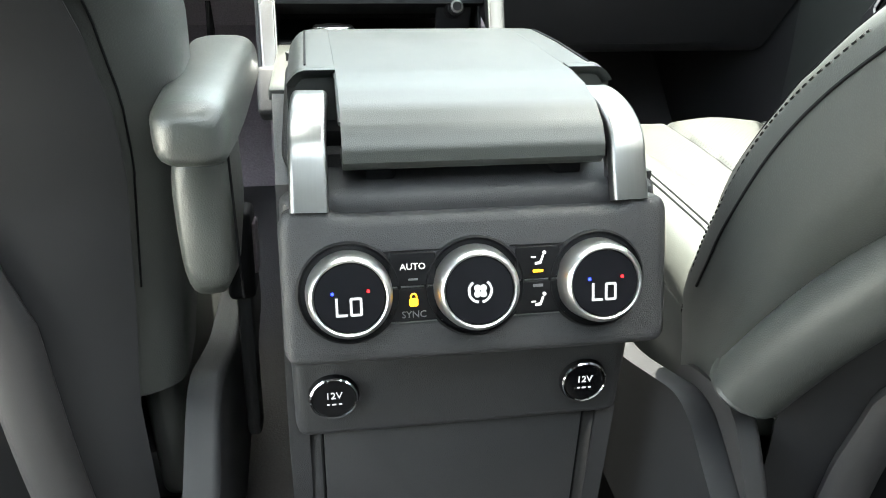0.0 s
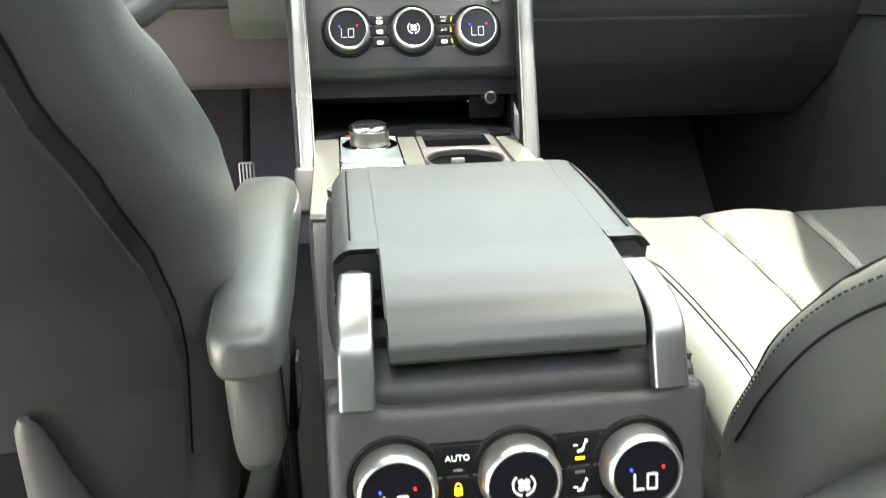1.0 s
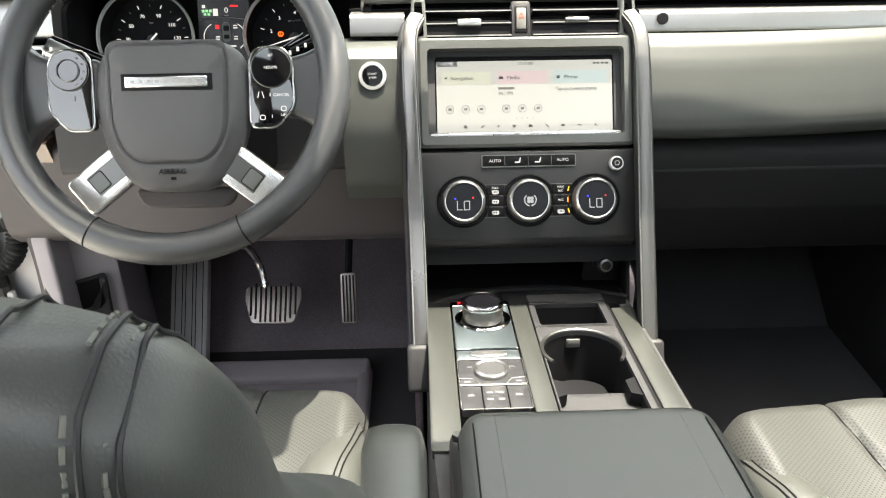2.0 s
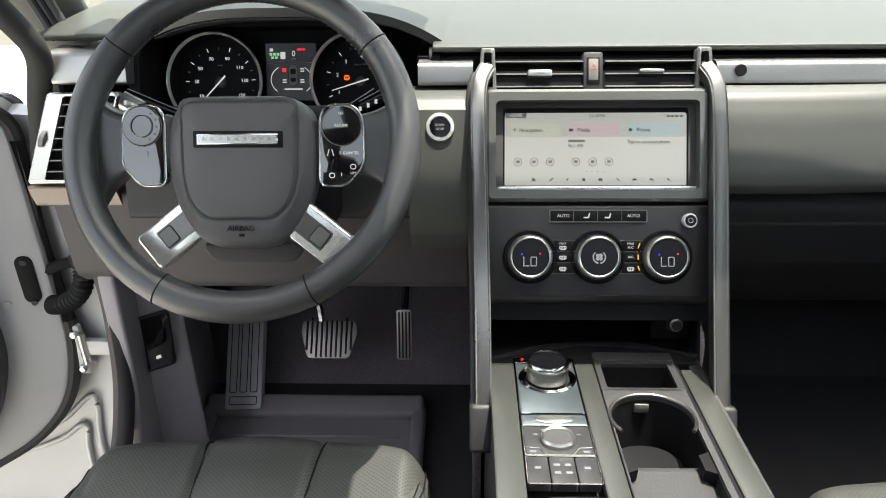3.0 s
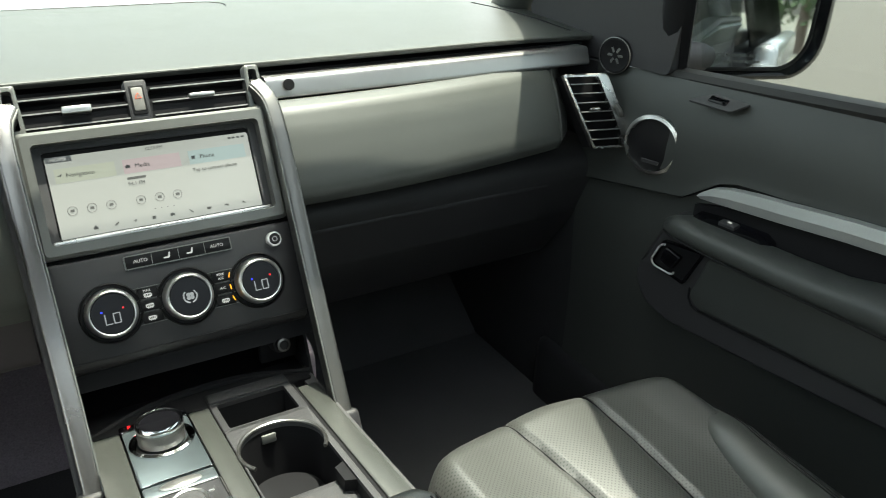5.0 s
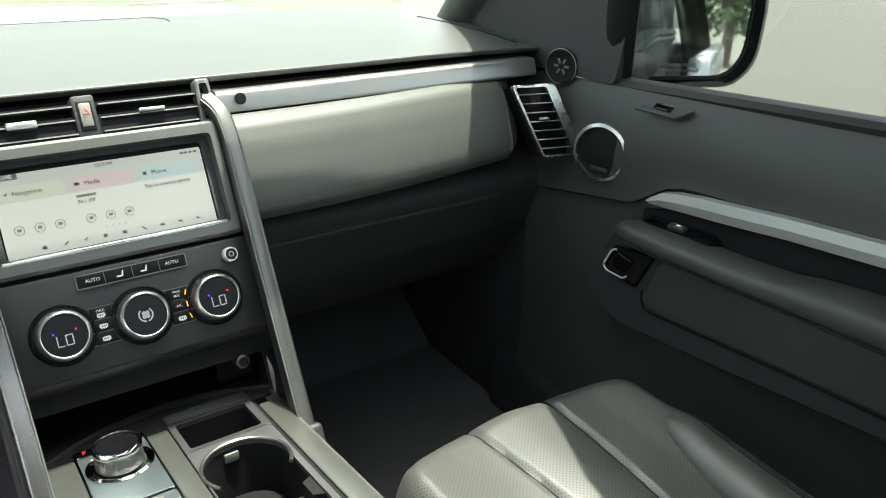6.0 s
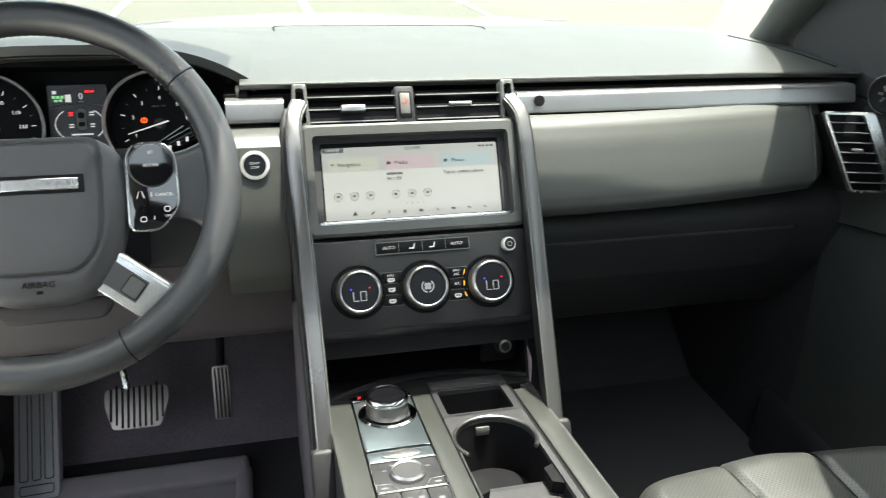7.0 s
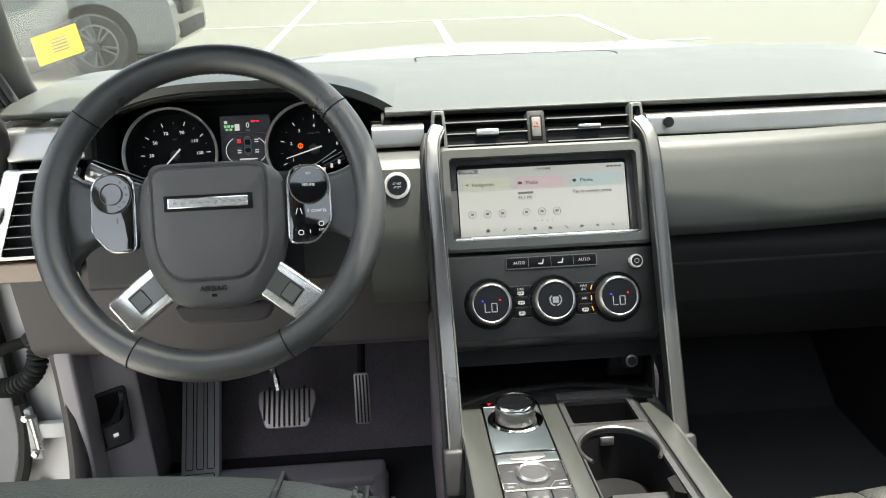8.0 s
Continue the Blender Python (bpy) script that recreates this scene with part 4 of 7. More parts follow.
part("climate_panel", rbox(0.292, 0.118, 0.02, 0.004, 2, CM @ T(0, 0.008, -0.01)), STACKFACE, stack, "matt dark climate panel")
part("panel_lip", loft([[CM @ Vector((x, y, z)) for y, z in ((-0.05, 0.0), (-0.056, -0.004), (-0.066, -0.03), (-0.06, -0.05), (-0.046, -0.03))] for x in (-0.142, 0.142)]), STACKFACE, stack)


def knob(parent, m, r, body, icon, name="control_knob", label="climate knob with a bright ring and dark face"):
    k = part(name, lathe([(r * 1.24, 0.0), (r * 1.24, 0.0014), (r * 1.19, 0.0026), (r * 1.13, 0.0005), (r * 1.05, 0.0005)], 48, m), BLACK, parent, label)
    part("ring", lathe([(r * 1.03, 0.0), (r * 1.0, 0.0115), (r * 0.975, 0.0152), (r * 0.93, 0.0176), (r * 0.875, 0.0188), (r * 0.835, 0.0182), (r * 0.825, 0.016)], 56, m, False), RING, k, "satin metal ring")
    part("face", disc(r * 0.83, 0.0168, m, 48, 0.001), KNOBFACE, k)
    z = 0.0176
    if body:
        h, w, q = r * 0.44, r * 0.29, r * (0.045 if r > 0.027 else 0.06)
        for name, cx, cy, sx, sy in (("stroke", -0.3, 0, q, h), ("stroke", -0.18, -0.5 * h / r + 0.5 * q / r, w * 0.85, q)):
            part(name, rbox(sx, sy, 0.0005, 0, 1, m @ T(cx * r - 0.01 * r, cy * r - 0.2 * r, z)), DIMWHITE, k)
        part("stroke", ring_plate(rrect(w, h, q * 0.8, 3), rrect(w - 2 * q, h - 2 * q, q * 0.3, 3), 0.0005, m @ T(0.13 * r, -0.2 * r, z)), DIMWHITE, k)
        part("dot", rbox(r * 0.065, r * 0.065, 0.0005, 0, 1, m @ T(-r * 0.4, r * 0.12, z)), BLUE, k)
        part("dot", rbox(r * 0.065, r * 0.065, 0.0005, 0, 1, m @ T(r * 0.42, r * 0.15, z)), RED, k)
    if icon:
        for a in range(4):
            t = radians(45 + 90 * a)
            part("fan_blade", disc(r * 0.085, 0.0005, m @ T(r * 0.1 * math.cos(t), r * 0.1 * math.sin(t), z), 14), DIMWHITE, k)
        for s in (0, 1):
            a0, a1 = (radians(130), radians(260)) if s else (radians(50), radians(-80))
            part("arc", tube([m @ Vector((r * 0.27 * math.cos(a0 + (a1 - a0) * i / 12), r * 0.27 * math.sin(a0 + (a1 - a0) * i / 12), z)) for i in range(13)], r * 0.035, 5), DIMWHITE, k)
    return k


for i, x in enumerate((-0.087, 0.0, 0.087)):
    knob(stack, CM @ T(x, 0.0, 0.0), 0.0285, "LO" if i != 1 else "", i == 1)
for s, x in ((-1, -0.0435), (1, 0.0435)):
    for k in range(3):
        key = part("button", rbox(0.023, 0.0125, 0.004, 0.0012, 2, CM @ T(x, 0.0145 - 0.0145 * k, 0.001)), BLACK, stack)
        if s > 0 and k < 2:
            words("A/C", 0.0046, WHITE, key, CM @ T(x - 0.001, 0.0145 - 0.0145 * k - 0.0022 * (k == 0), 0.0032))
            if k == 0:
                words("MAX", 0.0042, WHITE, key, CM @ T(x - 0.001, 0.0172, 0.0032))
        else:
            if s < 0 and k == 0:
                words("MAX", 0.0042, WHITE, key, CM @ T(x - 0.001, 0.0172, 0.0032))
            part("icon", ring_plate(rrect(0.009, 0.0046, 0.0014), rrect(0.007, 0.0026, 0.0008), 0.0006, CM @ T(x - 0.001, 0.0137 - 0.0145 * k - 0.0018 * (k == 0), 0.0032)), WHITE, key)
            for d in (-0.0022, 0.0, 0.0022):
                part("icon", bar(0.0009, 0.0046, CM @ T(x - 0.001 + d, 0.0127 - 0.0145 * k - 0.0018 * (k == 0), 0.0032)), WHITE, key)
        if s > 0:
            part("lamp", bar(0.0011, 0.0065, CM @ T(x + 0.0085 + 0.001 * (k != 1), 0.0145 - 0.0145 * k, 0.0032) @ Matrix.Rotation(radians((-18, 0, 18)[k]), 4, "Z")), AMBER, key)
    for y in (-0.0217, -0.0073, 0.0073, 0.0217):
        part("button_edge", rbox(0.03, 0.0008, 0.0012, 0, 1, CM @ T(x, y, 0.0006)), GREYTRIM, stack)
row = part("button_bank", rbox(0.124, 0.0145, 0.005, 0.0015, 2, CM @ T(0.001, 0.053, 0.001)), BLACK, stack, "row of seat and auto buttons")
part("edge", ring_plate(rrect(0.126, 0.0165, 0.002), rrect(0.123, 0.0135, 0.002), 0.003, CM @ T(0.001, 0.053, 0.0)), GREYTRIM, row)
for x in (-0.031, 0.0, 0.031):
    part("divider", bar(0.0006, 0.012, CM @ T(x, 0.053, 0.0037)), GREYTRIM, row)
for x in (-0.044, 0.046):
    words("AUTO", 0.0058, WHITE, row, CM @ T(x, 0.053, 0.0037))
for x in (-0.014, 0.013):
    part("seat_icon", prism(round_poly([(x - 0.004, -0.003), (x + 0.003, -0.003), (x + 0.0045, 0.004), (x + 0.003, 0.004), (x + 0.0015, -0.0012), (x - 0.004, -0.0012)], 0.0006, 2), 0.0006, 0, 1, CM @ T(0, 0.053, 0.0035)), WHITE, row)
vol = part("volume_knob", lathe([(0.0095, 0), (0.0095, 0.007), (0.0085, 0.009), (0.0072, 0.0092)], 32, CM @ T(0.1175, 0.047, 0), False), DIALRING, stack, "small bright-ringed volume knob")
part("cap", disc(0.0073, 0.0088, CM @ T(0.1175, 0.047, 0), 28, 0.0008), BLACK, vol)
part("power_icon", tube([CM @ Vector((0.1175 + 0.003 * math.cos(a), 0.047 + 0.003 * math.sin(a), 0.0092)) for a in [2 * math.pi * i / 16 for i in range(16)]], 0.0004, 5, True), WHITE, vol)

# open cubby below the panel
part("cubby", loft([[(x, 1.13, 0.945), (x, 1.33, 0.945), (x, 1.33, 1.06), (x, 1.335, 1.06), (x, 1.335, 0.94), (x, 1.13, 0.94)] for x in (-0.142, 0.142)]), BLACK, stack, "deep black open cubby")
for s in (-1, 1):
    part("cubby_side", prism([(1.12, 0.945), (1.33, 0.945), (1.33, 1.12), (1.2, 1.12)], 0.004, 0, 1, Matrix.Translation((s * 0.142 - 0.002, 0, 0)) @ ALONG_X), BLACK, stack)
part("cubby_lip", tube(smooth_path([(-0.14, 1.115, 0.956), (-0.07, 1.145, 0.957), (0.0, 1.155, 0.957), (0.07, 1.15, 0.957), (0.14, 1.125, 0.957)]), 0.005, 8, wide=1.2, side=(0, 1, 0)), BLACK, stack)
sk = part("power_socket", rbox(0.05, 0.012, 0.055, 0.003, 2, T(0.108, 1.16, 0.995)), BLACK, stack, "power socket in the cubby")
part("socket_cap", lathe([(0.013, 0), (0.013, 0.012), (0.011, 0.018), (0.0085, 0.018), (0.0085, 0.026), (0.007, 0.028)], 28, tilt((0.107, 1.154, 0.998), 20)), BLACK, sk)
part("cap_ring", lathe([(0.0085, 0.0262), (0.0088, 0.0282), (0.006, 0.029)], 28, tilt((0.107, 1.154, 0.998), 20), False), DARKSATIN, sk)

# metal uprights on both sides of the stack, left toned as lit, right as shaded
def upright(s, label, mt):
    pts = smooth_path([(s * 0.1465, 1.035, 0.945), (s * 0.148, 1.10, 1.05), (s * 0.151, 1.172, 1.16), (s * 0.1535, 1.232, 1.25), (s * 0.152, 1.262, 1.288), (s * 0.142, 1.285, 1.304)], 6)
    u = part("upright", strap(pts, 0.0205, 0.024, 0.004, (1, 0, 0)), mt, stack, label, 40)
    part("bright_edge", tube([p + Vector((-s * 0.0095, -0.0105, 0.0055)) for p in pts], 0.0011, 6), GREYTRIM, u)
    part("outer_skin", strap([p + Vector((s * 0.006, 0.016, -0.01)) for p in pts[:-3]], 0.02, 0.03, 0.005, (1, 0, 0)), PLASTIC, u)
    part("foot", rbox(0.03, 0.05, 0.06, 0.006, 3, pose(s * 0.149, 1.03, 0.92, -30, 0, 0)), PLASTIC, u)
    return u


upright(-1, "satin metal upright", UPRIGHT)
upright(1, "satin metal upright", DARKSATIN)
# demister slot at the foot of the left pillar
dem = part("demister_vent", strap([(-0.81, 1.43, 1.402), (-0.79, 1.424, 1.365), (-0.77, 1.418, 1.322)], 0.036, 0.012, 0.005, (1, 0, 0)), PLASTIC, dash, "narrow side window demister")
for s in (-1, 1):
    part("slot", strap([(-0.806 + s * 0.006, 1.4235, 1.396), (-0.788 + s * 0.006, 1.4175, 1.36), (-0.772 + s * 0.006, 1.412, 1.328)], 0.007, 0.004, 0.0015, (1, 0, 0)), BLACK, dem)
part("end_seam", tube([pad(u, v, -0.215, 0.78) + Vector((0, 0, 0.0003)) for u, v in ((0.962, 0.24), (0.955, 0.36), (0.94, 0.5), (0.925, 0.62))], 0.0016, 6), BLACK, dash)

# ---- centre console between the seats ----
con = thing("floor_console", (0, 0.8, 0.52), "dark floor console with gear selector and cup holders", "centre console")
CT = Matrix.Translation((0, 1.15, 0.957)) @ Matrix.Rotation(radians(-7.2), 4, "X")


def ct(x0, x1, y0, y1, z=0.0, h=0.01, b=0.0015, r=0.003):
    """A slab on the sloping console top, from world y0 to y1."""
    return prism(rrect(x1 - x0, (y1 - y0) / 0.992, r, 3, (x0 + x1) / 2, ((y0 + y1) / 2 - 1.15) / 0.992), h, b, 2, CT @ T(0, 0, z - h))


def side(u, v, s):
    y = 0.5 + 0.66 * u
    zt = 0.957 + (1.15 - y) * 0.127 - 0.004
    return Vector((s * (0.123 + 0.015 * min(1.0, max(0.0, (y - 0.52) / 0.3)) + 0.005 * math.sin(math.pi * v)) + 0.002, y + 0.0, 0.5 + (zt - 0.5) * v))


part("side_panel", sheet(lambda u, v: side(u, v, 1), 10, 14, 0.015), PANEL, con, "dark grey console flank")
part("side_panel", sheet(lambda u, v: side(1 - u, v, -1), 10, 14, 0.015), PANEL, con, "dark grey console flank")
for s in (-1, 1):
    part("front_flank", prism(round_poly([(1.12, 0.5), (1.6, 0.5), (1.5, 0.9), (1.33, 1.0), (1.15, 0.97)], 0.02), 0.012, 0.003, 2, Matrix.Translation((s * 0.152 - 0.006, 0, 0)) @ ALONG_X), LITCARPET, con, "carpeted tunnel side")
part("side_strip", ct(-0.1375, -0.106, 0.79, 1.105), EDGETRIM, con, "satin grey edge strip")
part("side_strip", ct(0.1085, 0.135, 0.79, 1.09), EDGETRIM, con, "satin grey edge strip")
part("mid_strip", ct(-0.0265, -0.002, 0.79, 1.105), EDGETRIM, con, "satin grey middle strip")
part("front_shelf", ct(-0.138, 0.135, 1.108, 1.165, -0.001), BLACK, con)
part("strip_gap", ct(0.104, 0.109, 0.79, 1.11, -0.003, 0.006, 0), BLACK, con)
base = part("selector_base", ct(-0.104, -0.0285, 0.985, 1.103, 0.0005), mat("dark_mirror_plate", (0.12, 0.145, 0.157), 0.36, metal=0.8, var=0.15, scale=60), con, "polished gear selector plate")
part("lamp_bar", ct(-0.106, -0.027, 1.1035, 1.117, 0.001), GLOSS, con)
words("P", 0.009, RED, con, CT @ T(-0.094, -0.04, 0.0015))
part("plate_edge", tube([CT @ Vector((x, (y - 1.15) / 0.992, 0.001)) for x, y in rrect(0.077, 0.118, 0.003, 3, -0.066, 1.044)], 0.0006, 5, True), CHROME, con)
KM = CT @ T(-0.0655, (1.063 - 1.15) / 0.992, 0) @ Matrix.Diagonal((1, 1, 0.8, 1))
kn = part("gear_selector", lathe([(0.026, 0.004), (0.0258, 0.012), (0.0262, 0.0125), (0.0255, 0.024), (0.0265, 0.026), (0.026, 0.032), (0.0235, 0.0345)], 56, KM, False), DARKSATIN, con, "rotary gear selector with a polished rim")
part("collar", lathe([(0.036, 0.0), (0.0362, 0.003), (0.033, 0.005), (0.028, 0.003), (0.027, 0.0)], 56, KM), CHROME, kn)
part("rim", lathe([(0.0262, 0.026), (0.0268, 0.029), (0.0262, 0.0335), (0.0245, 0.036), (0.0225, 0.0352)], 56, KM, False), CHROME, kn)
part("cap", disc(0.0232, 0.0335, KM, 48, 0.001), GLOSS, kn)
for k in range(48):
    a = 2 * math.pi * k / 48
    part("groove", rbox(0.0008, 0.0008, 0.008, 0, 1, KM @ Matrix.Rotation(a, 4, "Z") @ T(0.0256, 0, 0.018)), DARKSATIN, kn)
badge = part("badge_plate", ct(-0.104, -0.0285, 0.962, 0.983, 0.0005), mat("badge_plate", (0.14, 0.165, 0.177), 0.36, metal=0.8, var=0.1), con)
part("oval", prism([(0.022 * math.cos(2 * math.pi * i / 32) - 0.066, 0.0085 * math.sin(2 * math.pi * i / 32) + (0.972 - 1.15) / 0.992) for i in range(32)], 0.002, 0.0006, 2, CT), SATIN, badge, "plain oval emblem")
dp = part("dial_panel", ct(-0.104, -0.0285, 0.905, 0.96, 0.0005), STACKFACE, con, "panel with the terrain dial")
part("panel_edge", tube([CT @ Vector((x, (y - 1.15) / 0.992, 0.0012)) for x, y in rrect(0.0765, 0.055, 0.003, 3, -0.066, 0.9325)], 0.0006, 5, True), SATIN, dp)
DM = CT @ T(-0.066, (0.932 - 1.15) / 0.992, 0)
dl = part("terrain_dial", lathe([(0.0195, 0.0), (0.0195, 0.005), (0.0175, 0.0075), (0.0155, 0.0062)], 48, DM, False), SATIN, dp, "round dial with a bright rim")
part("cap", disc(0.0157, 0.006, DM, 40, 0.0006), PANEL, dl)
for k in range(5):
    a = radians(30 + 30 * k)
    part("icon", bar(0.005, 0.002, DM @ T(0.028 * math.cos(a), 0.022 * math.sin(a), 0.001)), GREYPRINT if k % 2 else DIMWHITE, dp)
for s in (-1, 1):
    part("icon", bar(0.007, 0.0035, DM @ T(s * 0.029, -0.021, 0.001)), DIMWHITE, dp)
    part("corner_line", tube([DM @ Vector((s * 0.038, -0.013, 0.001)), DM @ Vector((s * 0.022, -0.0145, 0.001)), DM @ Vector((s * 0.014, -0.027, 0.001))], 0.0005, 5), SATIN, dp)
for k, (x0, x1) in enumerate(((-0.104, -0.0805), (-0.0795, -0.0525), (-0.0515, -0.0285))):
    key = part("console_button", ct(x0, x1, 0.858, 0.902, 0.001, 0.01, 0.001, 0.002), STACKFACE, con)
    for j in range(2 if k == 1 else 1):
        xm = (x0 + x1) / 2
        for i in range(2 if k == 1 else 1):
            part("icon", bar(0.0065, 0.004, CT @ T(xm + (-0.006 + 0.012 * i if k == 1 else 0), (0.882 - 1.15) / 0.992 + (0.006 - 0.013 * j if k == 1 else 0.001), 0.0013)), DIMWHITE, key)
part("button_edge", tube([CT @ Vector((x, (y - 1.15) / 0.992, 0.0012)) for x, y in rrect(0.0765, 0.046, 0.003, 3, -0.066, 0.88)], 0.0006, 5, True), SATIN, con)
# small tray
well = part("tray", ring_plate(rrect(0.105, 0.078, 0.004, 4, 0.052, (1.075 - 1.15)), rrect(0.087, 0.06, 0.004, 4, 0.051, (1.074 - 1.15)), 0.006, CT @ T(0, 0, -0.006), 0.001), PLASTIC, con, "small deep storage tray")
part("tray_wall", loft([[CT @ Vector((x, y, z)) for x, y in rrect(w, h, 0.004, 4, 0.051, -0.076)] for w, h, z in ((0.089, 0.062, 0.0), (0.083, 0.056, -0.04), (0.001, 0.001, -0.0405))], False), BLACK, well)
part("tray_cover", ct(0.0, 0.104, 1.108, 1.13, 0.003, 0.006), PLASTIC, con)
# cup holders
cw = (0.047, (0.905 - 1.15) / 0.992)
cup = part("cup_holder", ring_plate(rrect(0.104, 0.27, 0.012, 10, 0.0515, cw[1] + 0.005), rrect(0.094, 0.236, 0.046, 10, 0.0485, cw[1] + 0.004), 0.006, CT @ T(0, 0, -0.006), 0.001), PANEL, con, "open cup holder with gripping jaws")
part("cup_wall", loft([[CT @ Vector((x, y, z)) for x, y in rrect(w, h, r, 10, 0.0485, cw[1] + 0.004)] for w, h, r, z in ((0.096, 0.238, 0.047, -0.001), (0.088, 0.23, 0.043, -0.07), (0.002, 0.002, 0.0005, -0.0705))], False), BLACK, cup)
part("cup_ring", tube([CT @ Vector((0.0485 + 0.049 * math.cos(a), cw[1] + 0.075 + 0.049 * math.sin(a), 0.0005)) for a in [radians(-35 + 250 * i / 40) for i in range(41)]], 0.0024, 8), DARKSATIN, cup, "satin metal ring")
for s in (-1, 1):
    part("jaw", loft([[CT @ Vector((0.0485 + s * (0.049 - d), cw[1] + y, z)) for y, z in ((0.015 - d * 0.5, -0.003), (-0.025 + d * 0.5, -0.003), (-0.02 + d * 0.5, -0.022), (0.01 - d * 0.5, -0.022))] for d in (0.0, 0.008, 0.014)]), BLACK, cup)
part("rubber_mat", prism([(0.0485 + 0.042 * math.cos(2 * math.pi * i / 32), cw[1] + 0.07 + 0.042 * math.sin(2 * math.pi * i / 32)) for i in range(32)], 0.003, 0, 1, CT @ T(0, 0, -0.068)), BLACK, cup)
part("light_clip", rbox(0.018, 0.004, 0.012, 0.002, 2, CT @ T(0.046, cw[1] + 0.12, -0.016)), GREYTRIM, cup)

# armrest lid
lid = thing("armrest_lid", (0.003, 0.64, 1.03), "grey leather armrest lid with stitched edges", "armrest")
LP = [(0.778, 1.028), (0.783, 1.04), (0.78, 1.052), (0.768, 1.0605), (0.74, 1.065), (0.68, 1.073), (0.62, 1.079), (0.575, 1.0825), (0.545, 1.082), (0.52, 1.077), (0.504, 1.069), (0.495, 1.059), (0.493, 1.051), (0.499, 1.044), (0.53, 1.04)]


def lid_f(x, v, x0, x1, stop):
    """The lid's skin between x0 and x1: over the top and down the roll, or cut off square at stop beside a hinge."""
    k = v * (len(LP) - 1)
    i = min(int(k), len(LP) - 2)
    t = k - i
    y, z = LP[i][0] * (1 - t) + LP[i + 1][0] * t, LP[i][1] * (1 - t) + LP[i + 1][1] * t
    z += 0.03 * max(0.0, y - 0.62)
    y = max(y, stop)
    outer = min(x + 0.113, 0.122 - x)
    z -= 0.010 * max(0.0, 1 - outer / 0.014) ** 2.2 if z > 1.045 else 0.0
    y -= 0.02 * max(0.0, 1 - outer / 0.024) ** 2 * max(0.0, (y - 0.7) / 0.08)
    return Vector((x, y, z))


def lid_piece(x0, x1, n, stop):
    steps = [0.5 - 0.5 * math.cos(math.pi * k / n) for k in range(n + 1)]
    return sheet(lambda u, v: lid_f(x0 + (x1 - x0) * steps[round(u * n)], v, x0, x1, stop), n, 56, -0.006)


part("cover", join(lid_piece(-0.0795, 0.0875, 24, 0.0), lid_piece(-0.113, -0.0797, 12, 0.589), lid_piece(0.0877, 0.122, 12, 0.589)), LID, lid, "", 50)
part("edge_seam", tube([lid_f(-0.1, 0.24 + 0.22 * i / 20, -0.113, -0.0797, 0.589) + Vector((0, 0, 0.0004)) for i in range(21)], 0.0009, 6), BLACK, lid)
part("edge_seam", tube([lid_f(0.109, 0.24 + 0.22 * i / 20, 0.0877, 0.122, 0.589) + Vector((0, 0, 0.0004)) for i in range(21)], 0.0009, 6), BLACK, lid)
part("underside", rbox(0.215, 0.2, 0.02, 0.005, 2, T(0.003, 0.67, 1.034)), BLACK, lid)
for s, xc in ((-1, -0.1005), (1, 0.1035)):
    path = smooth_path([(xc - s * 0.003, 0.562, 1.069), (xc - s * 0.002, 0.545, 1.0705), (xc - s * 0.001, 0.522, 1.068), (xc, 0.504, 1.059), (xc, 0.494, 1.045), (xc + s * 0.0005, 0.4825, 1.024)], 5)
    part("hinge_bracket", strap(path, 0.0235, 0.012, 0.0035, (1, 0, 0)), BRACKET, lid, "polished metal hinge arm", 60)
    part("hinge_side", tube([p + Vector((0, 0.012, -0.006)) for p in path], 0.0075, 10, wide=1.4, side=(1, 0, 0)), PLASTIC, lid)
    inner = -0.0795 if s < 0 else 0.0875
    part("notch_edge", tube(smooth_path([(inner - s * 0.0, 0.512, 1.0695), (inner, 0.55, 1.078), (inner, 0.58, 1.079), (inner + s * 0.006, 0.5885, 1.079), (inner + s * 0.03, 0.5895, 1.0745)], 5), 0.0016, 8), LID, lid)

# rear body of the console
part("bin", rbox(0.248, 0.3, 0.2, 0.01, 3, T(0.004, 0.64, 0.932)), PANEL, con, "storage bin under the lid")
part("rear_foot", rbox(0.238, 0.4, 0.5, 0.02, 3, T(0.004, 0.72, 0.72)), PANEL, con)
rp = thing("rear_climate_panel", (0.005, 0.47, 0.92), "dark rear climate panel with three knobs", "control panel")
RM = tilt((0.005, 0.4625, 0.98), 21)
part("panel_body", prism(round_poly([(-0.126, -0.049), (0.126, -0.049), (0.126, 0.048), (0.112, 0.053), (0.1, 0.052), (0.094, 0.046), (-0.09, 0.046), (-0.096, 0.052), (-0.112, 0.053), (-0.126, 0.048)], 0.012), 0.055, 0.008, 4, RM @ T(0, 0, -0.055)), PANEL, rp, "", 30)
part("ledge", loft([[(x, y, z) for y, z in ((0.478, 1.018), (0.5, 1.014), (0.53, 1.02), (0.535, 1.04), (0.545, 1.04), (0.545, 1.0), (0.478, 1.0))] for x in (-0.088, 0.096)]), PLASTIC, rp, "dished ledge behind the lid")
for x in (-0.055, 0.07):
    part("hinge_block", rbox(0.02, 0.03, 0.018, 0.004, 2, T(x, 0.525, 1.038)), BLACK, rp)
for i, x in enumerate((-0.0845, -0.005, 0.0755)):
    knob(rp, RM @ T(x, -0.002, 0.0), 0.0262, "LO" if i != 1 else "", i == 1)
